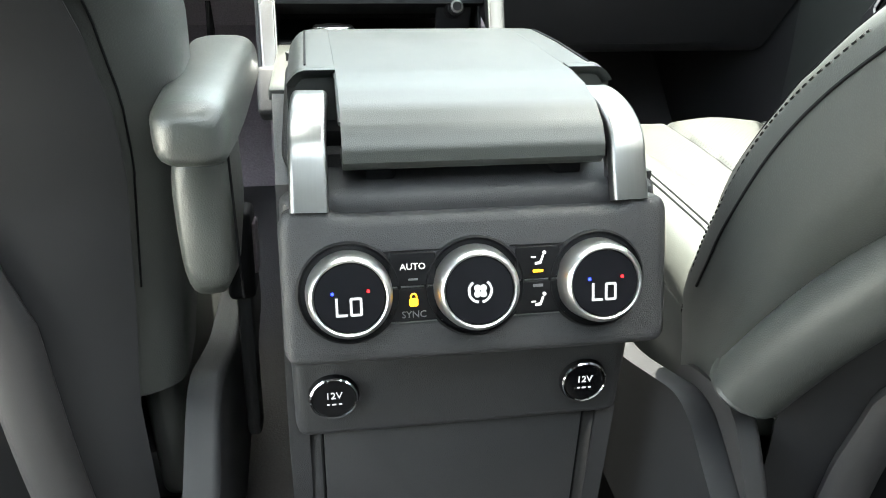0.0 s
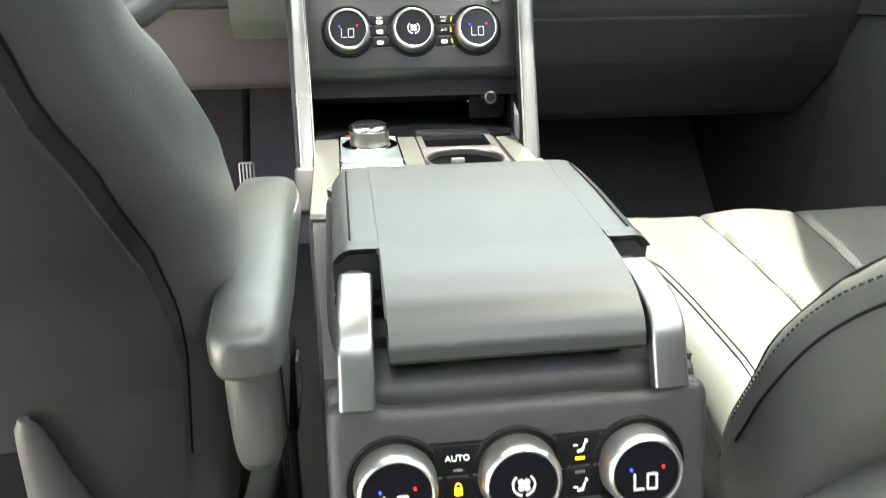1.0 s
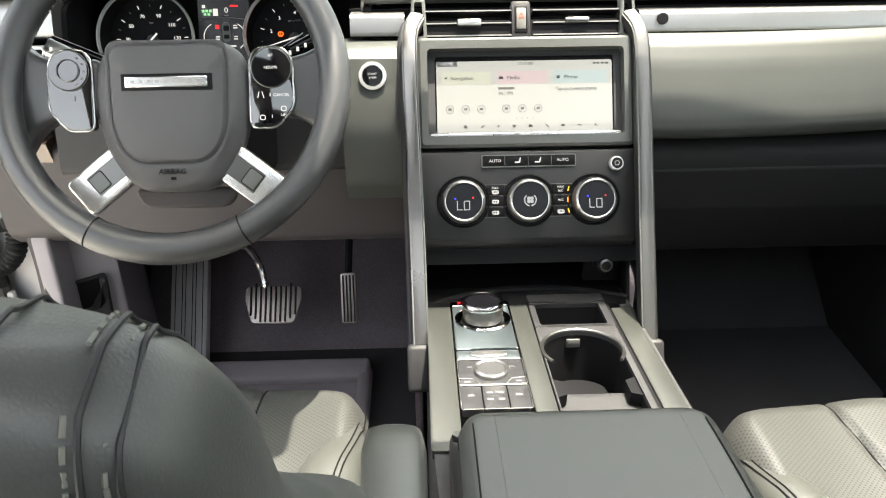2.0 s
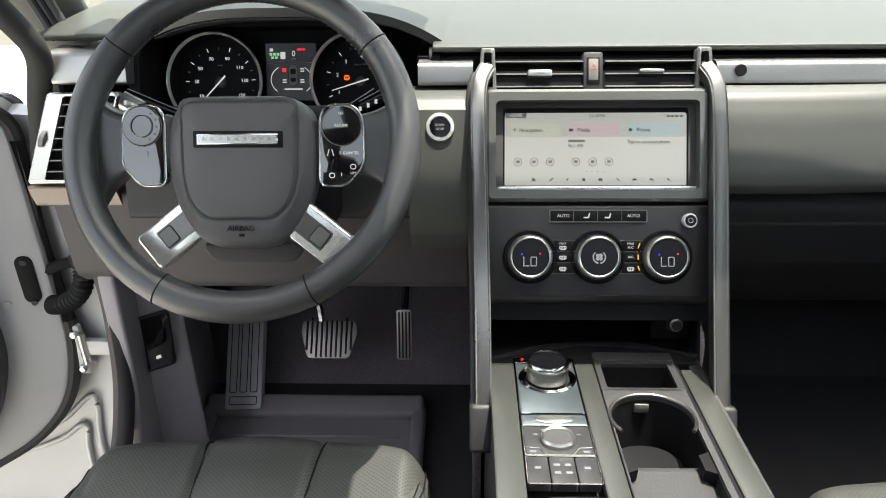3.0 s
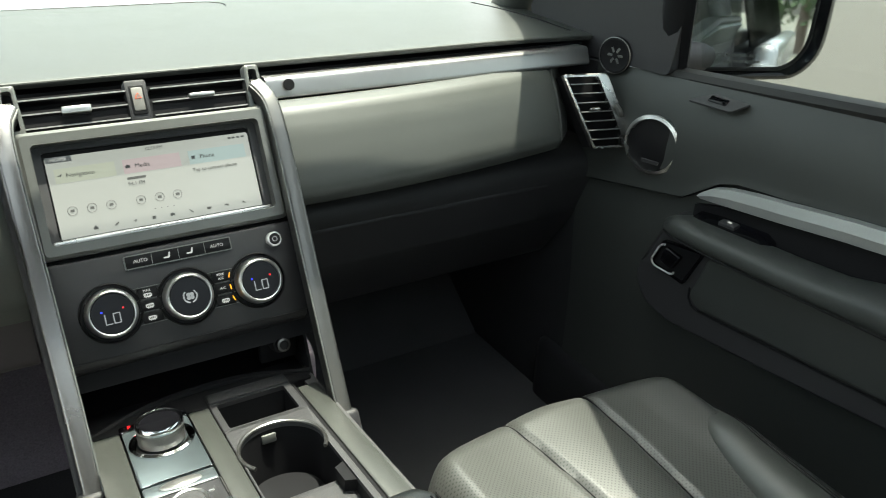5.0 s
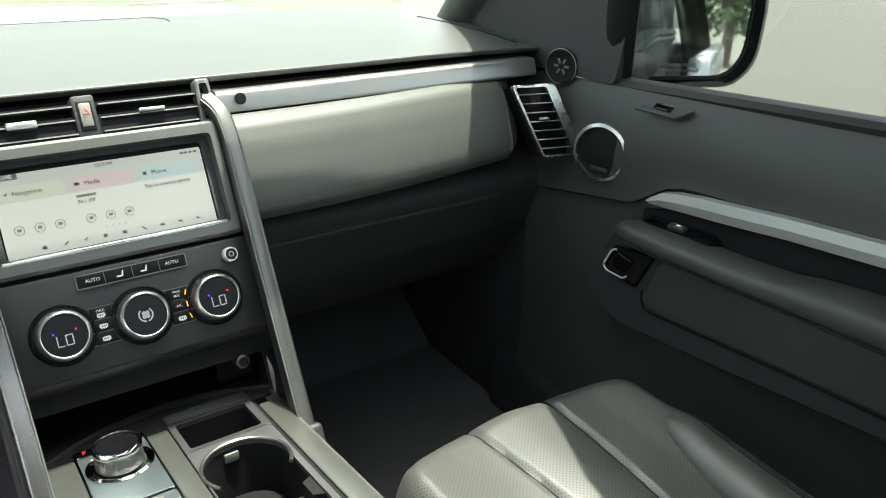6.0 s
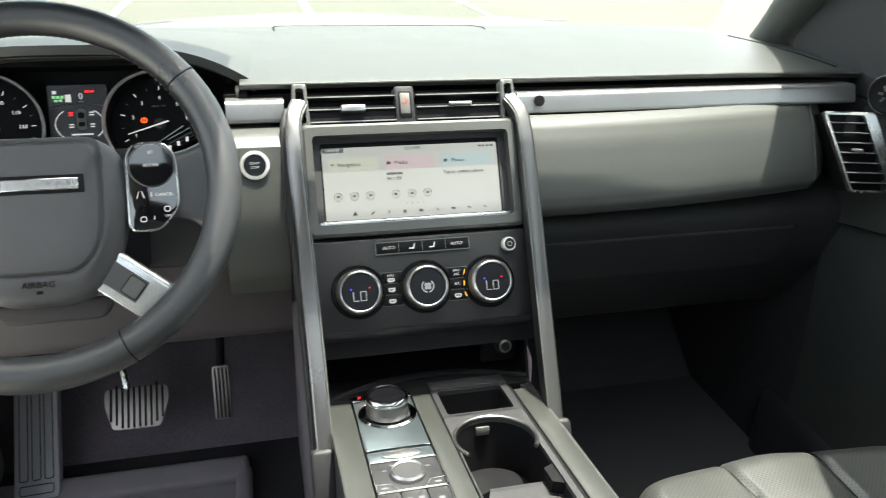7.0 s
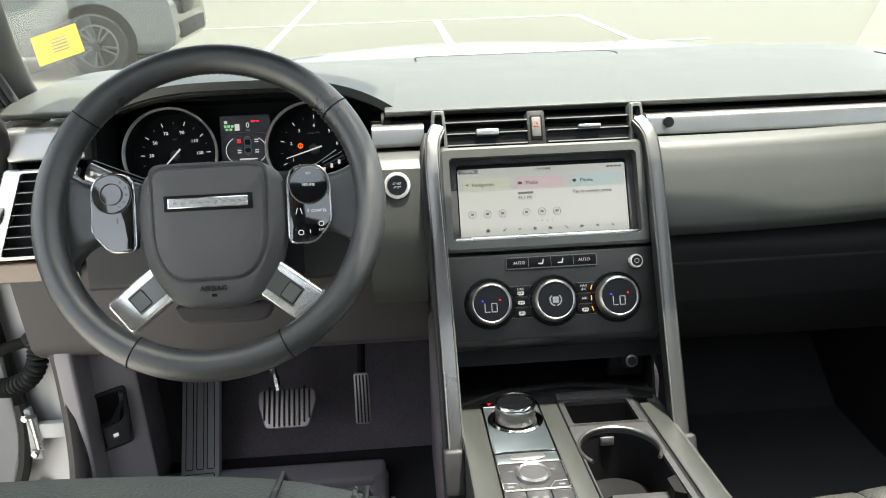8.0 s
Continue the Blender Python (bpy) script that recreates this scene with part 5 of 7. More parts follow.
for s, x in ((-1, -0.0445), (1, 0.036)):
    for k in range(2):
        key = part("button", prism(round_poly([(-0.0145, -0.0105), (0.0145, -0.0105), (0.0145, 0.0105), (-0.0145, 0.0105)], 0.002), 0.0022, 0.0006, 1, RM @ T(x, 0.011 - 0.0225 * k, 0.0)), BLACK, rp)
        y = 0.011 - 0.0225 * k
        if s < 0 and k == 0:
            words("AUTO", 0.0058, WHITE, key, RM @ T(x, y + 0.0015, 0.0024))
            part("lamp", bar(0.006, 0.0012, RM @ T(x, y - 0.0065, 0.0024)), GREYPRINT, key)
        elif s < 0:
            words("SYNC", 0.0062, GREYPRINT, key, RM @ T(x, y - 0.0065, 0.0024))
            part("lock_body", prism(rrect(0.0055, 0.0052, 0.001, 2), 0.0006, 0, 1, RM @ T(x, y + 0.0015, 0.0022)), AMBER, key)
            part("lock_bow", tube([RM @ Vector((x + 0.0019 * math.cos(a), y + 0.0046 + 0.0024 * math.sin(a), 0.0026)) for a in [math.pi * i / 10 for i in range(11)]], 0.0005, 5), AMBER, key)
        else:
            part("lamp", bar(0.0066, 0.0018, RM @ T(x, y + (-0.0055 if k == 0 else 0.0075), 0.0024)), AMBER if k == 0 else GREYPRINT, key)
            part("seat_icon", prism(round_poly([(-0.003, -0.004), (0.001, -0.0035), (0.003, 0.002), (0.0018, 0.0025), (0.0002, -0.0018), (-0.003, -0.0025)], 0.0005, 2), 0.0006, 0, 1, RM @ T(x + 0.001, y + (0.0025 if k == 0 else -0.002), 0.0022)), WHITE, key)
            part("head_icon", disc(0.0012, 0.0006, RM @ T(x + 0.0042, y + (0.0062 if k == 0 else 0.0018), 0.0022), 12), WHITE, key)
            part("arrow_icon", bar(0.003, 0.0009, RM @ T(x - 0.003, y + (0.0035 if k == 0 else -0.003), 0.0024)), WHITE, key)
    for yy in (0.0225, -0.0228, -0.0002):
        part("button_edge", rbox(0.036 if yy else 0.026, 0.0007, 0.0012, 0, 1, RM @ T(x, yy, 0.0008)), BLACK if yy > 0 else GREYTRIM, rp)
# lower rear face with sockets and a lid
part("lower_face", rbox(0.235, 0.03, 0.42, 0.012, 3, pose(0.003, 0.514, 0.735, -2, 0, 0)), PANEL, con, "matt lower rear face")
part("rear_lid", prism(round_poly([(-0.103, -0.32), (0.098, -0.32), (0.098, 0.0), (-0.103, 0.0)], 0.008), 0.003, 0.001, 2, tilt((0.003, 0.5, 0.862), 2)), PANEL, con, "removable rear cover")
part("lid_gap", tube([tilt((0.003, 0.4995, 0.862), 2) @ Vector((x, y, 0.0)) for x, y in round_poly([(-0.1045, -0.32), (0.0995, -0.32), (0.0995, 0.0015), (-0.1045, 0.0015)], 0.008)], 0.0012, 5, True), BLACK, con)
part("screw_dimple", disc(0.0065, 0.0012, tilt((0.003, 0.5, 0.842), 2) @ T(0, 0, 0.0023), 20), BLACK, con)
for x, z in ((-0.0915, 0.874), (0.094, 0.871)):
    m = tilt((x, 0.492, z), 6)
    so = part("power_socket", lathe([(0.0178, -0.004), (0.0182, 0.004), (0.0165, 0.007), (0.0155, 0.0068)], 40, m), BLACK, con, "twelve volt socket cover")
    part("rim", lathe([(0.0168, 0.006), (0.0172, 0.0076), (0.016, 0.0086), (0.0153, 0.007)], 40, m, False), CHROME, so)
    part("cap", disc(0.0158, 0.0074, m, 36, 0.001), GLOSS if x > 0 else BLACK, so)
    words("12V", 0.0076, DIMWHITE, so, m @ T(0, 0.0025, 0.0078))
    for dx, w in ((-0.004, 0.002), (0.0, 0.003), (0.0045, 0.0022)):
        part("mark", bar(w, 0.001, m @ T(dx, -0.0045, 0.0078)), DIMWHITE, so)

# ---- steering wheel ----
sw = thing("steering_wheel", (-0.413, 1.073, 1.276), "black leather steering wheel with satin spokes", "steering wheel")
W = tilt((-0.413, 1.073, 1.276), 24) @ T(0.003, 0.008)
RW = tilt((-0.4155, 1.073, 1.2825), 35)
R0, R1 = 0.1812, 0.0176
RIMSKIN = mat("rim_leather", (0.03, 0.031, 0.033), 0.32, spec=0.75, grain=0.3, scale=1100, kind="leather", wear=0.12)


def rim_pt(a, off=0.0, lift=0.0):
    return RW @ Vector(((R0 + off) * math.cos(a), (R0 + off) * math.sin(a), lift))


part("rim", tube([rim_pt(2 * math.pi * i / 96) for i in range(96)], R1, 18, True, 1.0, W.to_3x3() @ Vector((0, 0, 1))), RIMSKIN, sw, "smooth dark leather rim")
for ang in (38, 142, 243, 297):
    a = radians(ang)
    c = rim_pt(a)
    e1, e2 = (W.to_3x3() @ Vector((math.cos(a), math.sin(a), 0))), (W.to_3x3() @ Vector((0, 0, 1)))
    part("rim_seam", tube([c + (e1 * math.cos(t) + e2 * math.sin(t)) * (R1 + 0.0002) for t in [2 * math.pi * i / 28 for i in range(28)]], 0.0009, 5, True), BLACK, sw)
# stitching along the inside of the rim
bm = bmesh.new()
for k in range(150):
    a = 2 * math.pi * k / 150
    q = bmesh.ops.create_cube(bm, size=1, matrix=Matrix.Translation(rim_pt(a, -R1 * 0.96, -R1 * 0.2)) @ W.to_3x3().to_4x4() @ Matrix.Rotation(a + 0.5, 4, "Z") @ Matrix.Diagonal((0.0012, 0.0042, 0.0012, 1)))
part("stitching", bm, STITCH, sw)
HUB = mat("hub_plastic", (0.062, 0.061, 0.065), 0.42, grain=0.5, scale=1500, kind="leather")
HC = W @ T(-0.006, 0.005, -0.022)


def hub_line(dx, n=7):
    """The rounded outline of the airbag cover, dx narrower all round."""
    half = [(0.070, 0.040), (0.0855, 0.012), (0.0845, -0.045), (0.074, -0.085), (0.048, -0.121)]
    pts = [(x - dx, y - dx * (0.6 if y > 0 else -0.9)) for x, y in half]
    pts = pts + [(-x, y) for x, y in reversed(pts)]
    out = round_poly(pts, 0.026, n)
    return [(x, y + 0.008 * max(0.0, 1 - (x / 0.07) ** 2) * (1 if y > 0.02 else 0) - 0.004 * max(0.0, 1 - (x / 0.05) ** 2) * (1 if y < -0.08 else 0)) for x, y in out]


def field_line(k, n=7):
    half = [(0.061, 0.036), (0.062, 0.0), (0.0605, -0.05), (0.053, -0.074), (0.036, -0.09)]
    pts = half + [(-x, y) for x, y in reversed(half)]
    return [(x * k, -0.027 + (y + 0.027) * k) for x, y in round_poly(pts, 0.014, n)]


hub_rings = [[HC @ Vector((x, y, z)) for x, y in hub_line(d)] for d, z in ((0.004, -0.006), (0.0, 0.004), (0.0, 0.012), (0.002, 0.018), (0.006, 0.0235), (0.012, 0.0275))]
hub_rings += [[HC @ Vector((x, y, z + 0.003 * (y > 0.02))) for x, y in field_line(k)] for k, z in ((1.085, 0.0308), (1.05, 0.0306), (1.03, 0.0298), (1.012, 0.0308), (0.985, 0.0348), (0.96, 0.0356), (0.6, 0.0362), (0.2, 0.0365))]
part("airbag_cover", loft(hub_rings), HUB, sw, "matt grained airbag cover", 60)
bd = part("name_recess", rbox(0.0985, 0.018, 0.002, 0.0008, 2, HC @ T(0, -0.004, 0.0364)), BLACK, sw)
part("name_bar", rbox(0.0895, 0.0118, 0.003, 0.001, 2, HC @ T(0, -0.004, 0.0376)), CHROME, bd, "bright name bar")
part("inlay", rbox(0.0865, 0.0092, 0.001, 0, 1, HC @ T(0, -0.004, 0.0391)), SPOKE, bd)
for k in range(9):
    part("letter_bar", rbox(0.0042, 0.0036, 0.0006, 0, 1, HC @ T(-0.036 + 0.009 * k, -0.004, 0.0397)), SATIN, bd)
words("AIRBAG", 0.0088, BLACK, sw, HC @ T(0, -0.1015, 0.0312))
part("airbag_mark", bar(0.006, 0.004, HC @ T(0, -0.1085, 0.0284)), BLACK, sw)
# leather spokes and switch pods
for s in (-1, 1):
    sp = [(s * 0.180, 0.066), (s * 0.158, 0.041), (s * 0.13, 0.031), (s * 0.08, 0.034), (s * 0.08, -0.034), (s * 0.132, -0.034), (s * 0.155, -0.047), (s * 0.176, -0.082)]
    sp = sp if s < 0 else sp[::-1]
    part("spoke", prism(round_poly(sp, 0.014), 0.026, 0.0095, 4, W @ T(-0.004, -0.002, -0.03)), RIMSKIN, sw, "leather-wrapped side spoke", 30)
    pod = round_poly([(s * 0.0865, 0.022), (s * 0.095, 0.0345), (s * 0.124, 0.0345), (s * 0.1345, 0.02), (s * 0.135, -0.032), (s * 0.1155, -0.0545), (s * 0.0865, -0.0545)], 0.009, 5)
    pod = pod if s < 0 else pod[::-1]
    p = part("switch_pod", prism(pod, 0.014, 0.002, 3, HC @ T(0, 0, 0.008)), POD, sw, "gloss black switch pod with a bright edge", 30)
    part("edge", tube([HC @ Vector((x, y, 0.0205)) for x, y in pod], 0.0013, 6, True), SATIN, p)
    part("rotary_pad", lathe([(0.0218, 0), (0.0218, 0.0016), (0.0208, 0.003), (0.008, 0.0022)], 40, HC @ T(s * 0.111, 0.0115, 0.0218)), POD, p)
    part("pad_groove", lathe([(0.0222, 0), (0.0226, 0.0014), (0.0218, 0.0016)], 40, HC @ T(s * 0.111, 0.0115, 0.0218), False), GREYTRIM, p)
    if s > 0:
        words("RESUME", 0.0042, WHITE, p, HC @ T(0.111, 0.0115, 0.025))
        words("SET", 0.004, WHITE, p, HC @ T(0.111, 0.0245, 0.025))
        words("CANCEL", 0.0047, WHITE, p, HC @ T(0.1215, -0.0185, 0.0226))
        words("LIM", 0.004, WHITE, p, HC @ T(0.1235, -0.0405, 0.0226))
        for x, y in ((0.1235, -0.0335), (0.1, -0.043)):
            part("icon", ring_plate(rrect(0.0065, 0.006, 0.0025), rrect(0.0045, 0.004, 0.0015), 0.0005, HC @ T(x, y, 0.0224)), WHITE, p)
        for k in (-1, 1):
            part("lane_icon", rbox(0.0009, 0.0075, 0.0005, 0, 1, HC @ T(0.0985 + 0.0025 * k, -0.018, 0.0226) @ Matrix.Rotation(radians(16 * k), 4, "Z")), WHITE, p)
        for x, y in ((0.109, -0.018), (0.1105, -0.042)):
            part("tick", rbox(0.0009, 0.004, 0.0005, 0, 1, HC @ T(x, y, 0.0226)), WHITE, p)
    else:
        part("dot_wheel", lathe([(0.012, 0), (0.0125, 0.0012), (0.0115, 0.0018)], 32, HC @ T(-0.111, 0.0115, 0.0245), False), GREYTRIM, p)
        for k in range(5):
            a = radians(-60 + 28 * k)
            part("icon", bar(0.0022, 0.0022, HC @ T(-0.111 + 0.017 * math.cos(a), 0.0115 + 0.017 * math.sin(a), 0.0248)), GREYPRINT, p)
        part("icon", bar(0.0012, 0.006, HC @ T(-0.106, -0.019, 0.0224)), GREYPRINT, p)
    UX = Vector((0.785 * s, -0.62))
    UY = Vector((0.62 * s, 0.785))

    def arm(t0, t1, h0, h1):
        """A piece of the lower spoke from t0 to t1 along it, h0 and h1 half as wide at its ends."""
        c = Vector((s * 0.067, -0.097))
        out = [c + UX * t + UY * h for t, h in ((t0, h0), (t1, h1), (t1, -h1), (t0, -h0))]
        return [(q.x, q.y) for q in (out if s < 0 else out[::-1])]

    lo = part("lower_spoke", prism(round_poly(arm(-0.03, 0.056, 0.0225, 0.0225), 0.007), 0.016, 0.004, 3, HC @ T(0, 0, 0.002)), SPOKE, sw, "satin metal lower spoke", 30)
    part("dark_strip", prism(round_poly(arm(-0.029, 0.033, 0.0125, 0.0125), 0.002), 0.0012, 0.0004, 1, HC @ T(0, 0, 0.018)), DARKSATIN, lo)
    part("inset", prism(round_poly(arm(0.0145, 0.031, 0.0095, 0.0095), 0.0025), 0.0012, 0.0004, 1, HC @ T(0, 0, 0.0192)), GREYTRIM, lo)
    part("inset_edge", tube([HC @ Vector((x, y, 0.0195)) for x, y in round_poly(arm(0.014, 0.0315, 0.01, 0.01), 0.0025)], 0.0006, 5, True), BLACK, lo)
part("back_shell", lathe([(0.03, -0.08), (0.06, -0.05), (0.075, -0.01), (0.075, 0.0)], 32, W @ T(-0.006, -0.04, 0)), BLACK, sw)
part("lower_shell", prism(round_poly([(-0.062, -0.118), (0.062, -0.118), (0.05, -0.142), (-0.05, -0.142)], 0.012), 0.012, 0.004, 3, W @ T(-0.006, 0.004, -0.05)), BROWN, sw)
col = thing("steering_column", (-0.42, 1.15, 1.18), "dark steering column shroud with stalks", "steering column")
part("shroud", loft([[W @ Vector((a * 0.055 * k, b * 0.05 * k - 0.03, z)) for a, b in ((-1, -0.8), (-0.8, -1.2), (0.8, -1.2), (1, -0.8), (1, 0.6), (0.7, 1), (-0.7, 1), (-1, 0.6))] for k, z in ((1.0, -0.04), (1.25, -0.08), (1.3, -0.2))]), BLACK, col)
for s in (-1, 1):
    st = part("stalk", tube([W @ Vector((s * 0.05, 0.005, -0.06)), W @ Vector((s * 0.1, 0.03, -0.056)), W @ Vector((s * 0.15 - 0.008, 0.05, -0.052))], [0.006, 0.008, 0.011], 14, wide=1.5, side=(0, 0, 1)), GLOSS, col, "gloss black control stalk")
    part("stalk_end", tube([W @ Vector((s * 0.128 - 0.006, 0.039, -0.044)), W @ Vector((s * 0.152 - 0.006, 0.05, -0.046))], [0.008, 0.0095], 14, wide=1.3, side=(0, 0, 1)), SATIN if s < 0 else GLOSS, st)
    for k in range(4):
        part("mark", rbox(0.003, 0.005, 0.0008, 0, 1, W @ T(s * (0.118 + 0.009 * k) - 0.006, 0.034 + 0.0042 * k, -0.034)), WHITE, st)

# ---- front seats ----
def lerp_table(tab, z):
    for (z0, *a), (z1, *b) in zip(tab, tab[1:]):
        if z <= z1:
            t = max(0.0, (z - z0) / (z1 - z0))
            t = t * t * (3 - 2 * t) * 0.3 + t * 0.7
            return [p + (q - p) * t for p, q in zip(a, b)]
    return tab[-1][1:]


def front_seat(cx, y_front, back, label, inner, seams):
    """A bucket seat. back: rows of height, centre y, half width, half thickness. inner: the side that faces the console."""
    seat = thing("front_seat", (cx, y_front - 0.25, 0.54), label, "car seat", "front seats")
    y_rear = y_front - 0.5

    def seam_x(s, q):
        return s - math.copysign(0.035, s) * (1 - q)

    def top(x, y):
        q = (y - y_rear) / 0.5
        z = (0.868 if cx > 0 else 0.862) + 0.03 * math.sin(min(1.0, max(0.0, q) * 1.15) * math.pi * 0.62)
        z += 0.022 * max(0.0, (abs(x) - 0.12) / 0.08) ** 1.6
        for s in seams:
            z -= 0.007 * math.exp(-((x - seam_x(s, q)) / 0.005) ** 2)
        z += 0.003 * math.cos((x / 0.075) * math.pi)
        z -= 0.012 * math.exp(-((y - (y_front - 0.335)) / 0.007) ** 2)
        z -= 0.045 * max(0.0, (abs(x) - 0.18) / 0.035) ** 2
        return z

    def insert(u, v):
        x = -0.215 + 0.43 * u
        yf = y_front - 0.06 * (abs(x) / 0.215) ** 3
        if v > 0.72:
            a = (v - 0.72) / 0.28 * math.pi * 0.62
            y0 = yf - 0.05
            return Vector((cx + x, y0 + 0.05 * math.sin(a), top(x, y0) - 0.05 * (1 - math.cos(a)) * 1.15))
        y = y_rear + (yf - 0.05 - y_rear) * v / 0.72
        return Vector((cx + x, y, top(x, y)))

    part("cushion", sheet(insert, 90, 74, 0.02), SEAT_PERF, seat, "perforated leather cushion with sewn seams", 60)
    for s in seams:
        line = []
        for j in range(49):
            v = 0.2 + 0.76 * j / 48
            q = min(1.0, v / 0.72 * 0.9)
            line.append(insert((seam_x(s, q) + 0.215) / 0.43, v) + Vector((0, 0, 0.0005)))
        part("seam", tube(line, 0.0015, 6), BLACK, seat)
    for s in (-1, 1):
        prof = smooth_path([(0.158, 0.04, 0.056), (0.164, 0.15, 0.052), (0.173, 0.26, 0.043), (0.189, 0.35, 0.027), (0.194, 0.4, 0.012), (0.194, 0.425, 0.004)], 6)
        pts = [Vector((cx + s * p.x, y_rear + p.y, 0.921 - 0.8 * p.z - 0.25 * max(0.0, 0.12 - p.y) - 0.3 * max(0.0, p.y - 0.3))) for p in prof]
        rr = [p.z for p in prof]
        bo = part("bolster", tube(pts, rr, 20, wide=0.8, side=(0, 0, 1)), SEAT, seat, "smooth leather bolster", 60)
        for d in (0.0, 0.006):
            part("stitch_line", tube([p + Vector((s * (0.012 + d), 0, 0.8 * math.sqrt(max(0.0, r * r - (0.012 + d) ** 2)))) for p, r in list(zip(pts, rr))[2:-3]], 0.0011, 5), BLACK, bo)
        part("side_trim", rbox(0.03, 0.42, 0.18, 0.014, 3, T(cx + s * 0.2, y_front - 0.29, 0.79)), SEAT_SIDE, seat)
    part("front_skirt", rbox(0.4, 0.05, 0.14, 0.02, 3, T(cx, y_front - 0.075, 0.775)), SEAT_SIDE, seat)
    part("seat_pan", rbox(0.42, 0.42, 0.06, 0.01, 2, T(cx, y_front - 0.28, 0.72)), PLASTIC, seat)
    for s in (-1, 1):
        part("rail", rbox(0.04, 0.5, 0.17, 0.006, 2, T(cx + s * 0.19, y_front - 0.28, 0.605)), BLACK, seat)
        part("hinge_shroud", prism(round_poly([(y_rear - 0.12, 0.66), (y_rear - 0.13, 0.78), (y_rear - 0.02, 0.85), (y_rear + 0.1, 0.8), (y_front - 0.12, 0.76), (y_front - 0.12, 0.66)], 0.03), 0.026, 0.006, 3, Matrix.Translation((cx + s * 0.24 - 0.013, 0, 0)) @ ALONG_X), PLASTIC, seat, "plastic hinge shroud")
    # backrest
    z0, z1 = back[0][0], back[-1][0]
    rings, n = [], 44
    for k in range(37):
        z = z0 + (z1 - z0) * k / 36
        yc, hw, ht = lerp_table(back, z)
        yn = lerp_table(back, min(z1, z + 0.02))[0]
        yp = lerp_table(back, max(z0, z - 0.02))[0]
        ax = Vector((0, yn - yp, 0.04)).normalized()
        fw = Vector((0, ax.z, -ax.y))
        ring = []
        for i in range(n):
            a = 2 * math.pi * i / n
            c, s = math.cos(a), math.sin(a)
            ex = math.copysign(abs(c) ** 0.45, c)
            ey = math.copysign(abs(s) ** 0.6, s)
            wing = 0.03 * max(0.0, abs(ex) - 0.6) / 0.4 * min(1.0, max(0.0, (z1 - 0.18 - z) / 0.1)) if ey > 0 else 0.0
            ring.append(Vector((cx + hw * ex, yc, z)) + fw * (ht * ey + wing))
        rings.append(ring)
    bk = part("backrest", loft(rings), SEAT_SIDE, seat, "dark leather backrest", 60)

    def on_back(x, z, f):
        """A spot on the backrest: x from its middle, f times the half thickness ahead of its middle."""
        yc, hw, ht = lerp_table(back, z)
        yn, yp = lerp_table(back, min(z1, z + 0.02))[0], lerp_table(back, max(z0, z - 0.02))[0]
        ax = Vector((0, yn - yp, 0.04)).normalized()
        return Vector((cx + x, yc, z)) + Vector((0, ax.z, -ax.y)) * (ht * f)

    # hard rear shell with a raised lip
    def shell_f(u, v):
        z = z0 - 0.26 + (z1 - z0 + 0.2) * v
        hw = lerp_table(back, z)[1]
        a = math.pi + 0.8 + (math.pi - 1.6) * u
        c, s = math.cos(a), math.sin(a)
        return on_back((hw + 0.003) * math.copysign(abs(c) ** 0.45, c), z, -1.06 * abs(s) ** 0.6 - 0.35 * (1 - abs(c) ** 1.5))

    part("rear_shell", sheet(lambda u, v: shell_f(u, v), 36, 30, -0.006), PLASTIC, bk, "moulded dark rear shell", 60)
    for s in (-1, 1):
        lip = [on_back(s * (0.147 - 0.02 * (j / 24) ** 2 - 0.012 * math.sin(math.pi * j / 24)), z0 - 0.2 + 0.42 * j / 24, -1.55) for j in range(25)]
        part("shell_lip", tube(lip, [0.0125] * 17 + [0.0125 - 0.0015 * k for k in range(8)], 14, wide=1.7, side=(1, 0, 0)), SHELLGREY, bk, "raised lip of the map pocket")
        part("shell_groove", tube([on_back(s * 0.875 * lerp_table(back, z)[1], z, -0.8) for z in [z0 + 0.1 + (z1 - z0 - 0.16) * j / 30 for j in range(31)]], 0.0008, 6), BLACK, bk)
    part("map_pocket", sheet(lambda u, v: on_back(-0.125 + 0.25 * u, z0 - 0.2 + 0.36 * v, -1.42 - 0.1 * math.sin(math.pi * u)), 16, 16, -0.004), BLACK, bk, "black stretch map pocket", 60)
    return seat, on_back


DB = [(0.84, 0.585, 0.225, 0.05), (0.93, 0.592, 0.236, 0.054), (1.04, 0.582, 0.25, 0.056), (1.1, 0.556, 0.256, 0.053), (1.15, 0.532, 0.254, 0.05), (1.22, 0.486, 0.249, 0.05), (1.27, 0.451, 0.239, 0.046), (1.32, 0.424, 0.238, 0.045), (1.362, 0.404, 0.24, 0.046), (1.389, 0.392, 0.237, 0.043), (1.409, 0.383, 0.228, 0.037), (1.423, 0.377, 0.21, 0.026), (1.43, 0.374, 0.18, 0.011)]
PB = [(0.82, 0.505, 0.22, 0.05), (0.9, 0.5, 0.236, 0.054), (1.0, 0.468, 0.24, 0.056), (1.1, 0.41, 0.24, 0.056), (1.2, 0.345, 0.238, 0.054), (1.28, 0.29, 0.23, 0.05), (1.32, 0.262, 0.215, 0.044), (1.345, 0.247, 0.185, 0.032), (1.355, 0.24, 0.14, 0.014)]
dseat, d_on = front_seat(-0.43, 1.07, DB, "dark leather driver seat with a perforated cushion", 1, (-0.078, 0.078))
pseat, p_on = front_seat(0.43, 1.003, PB, "dark leather passenger seat in a patch of sun", -1, (-0.065, 0.075))
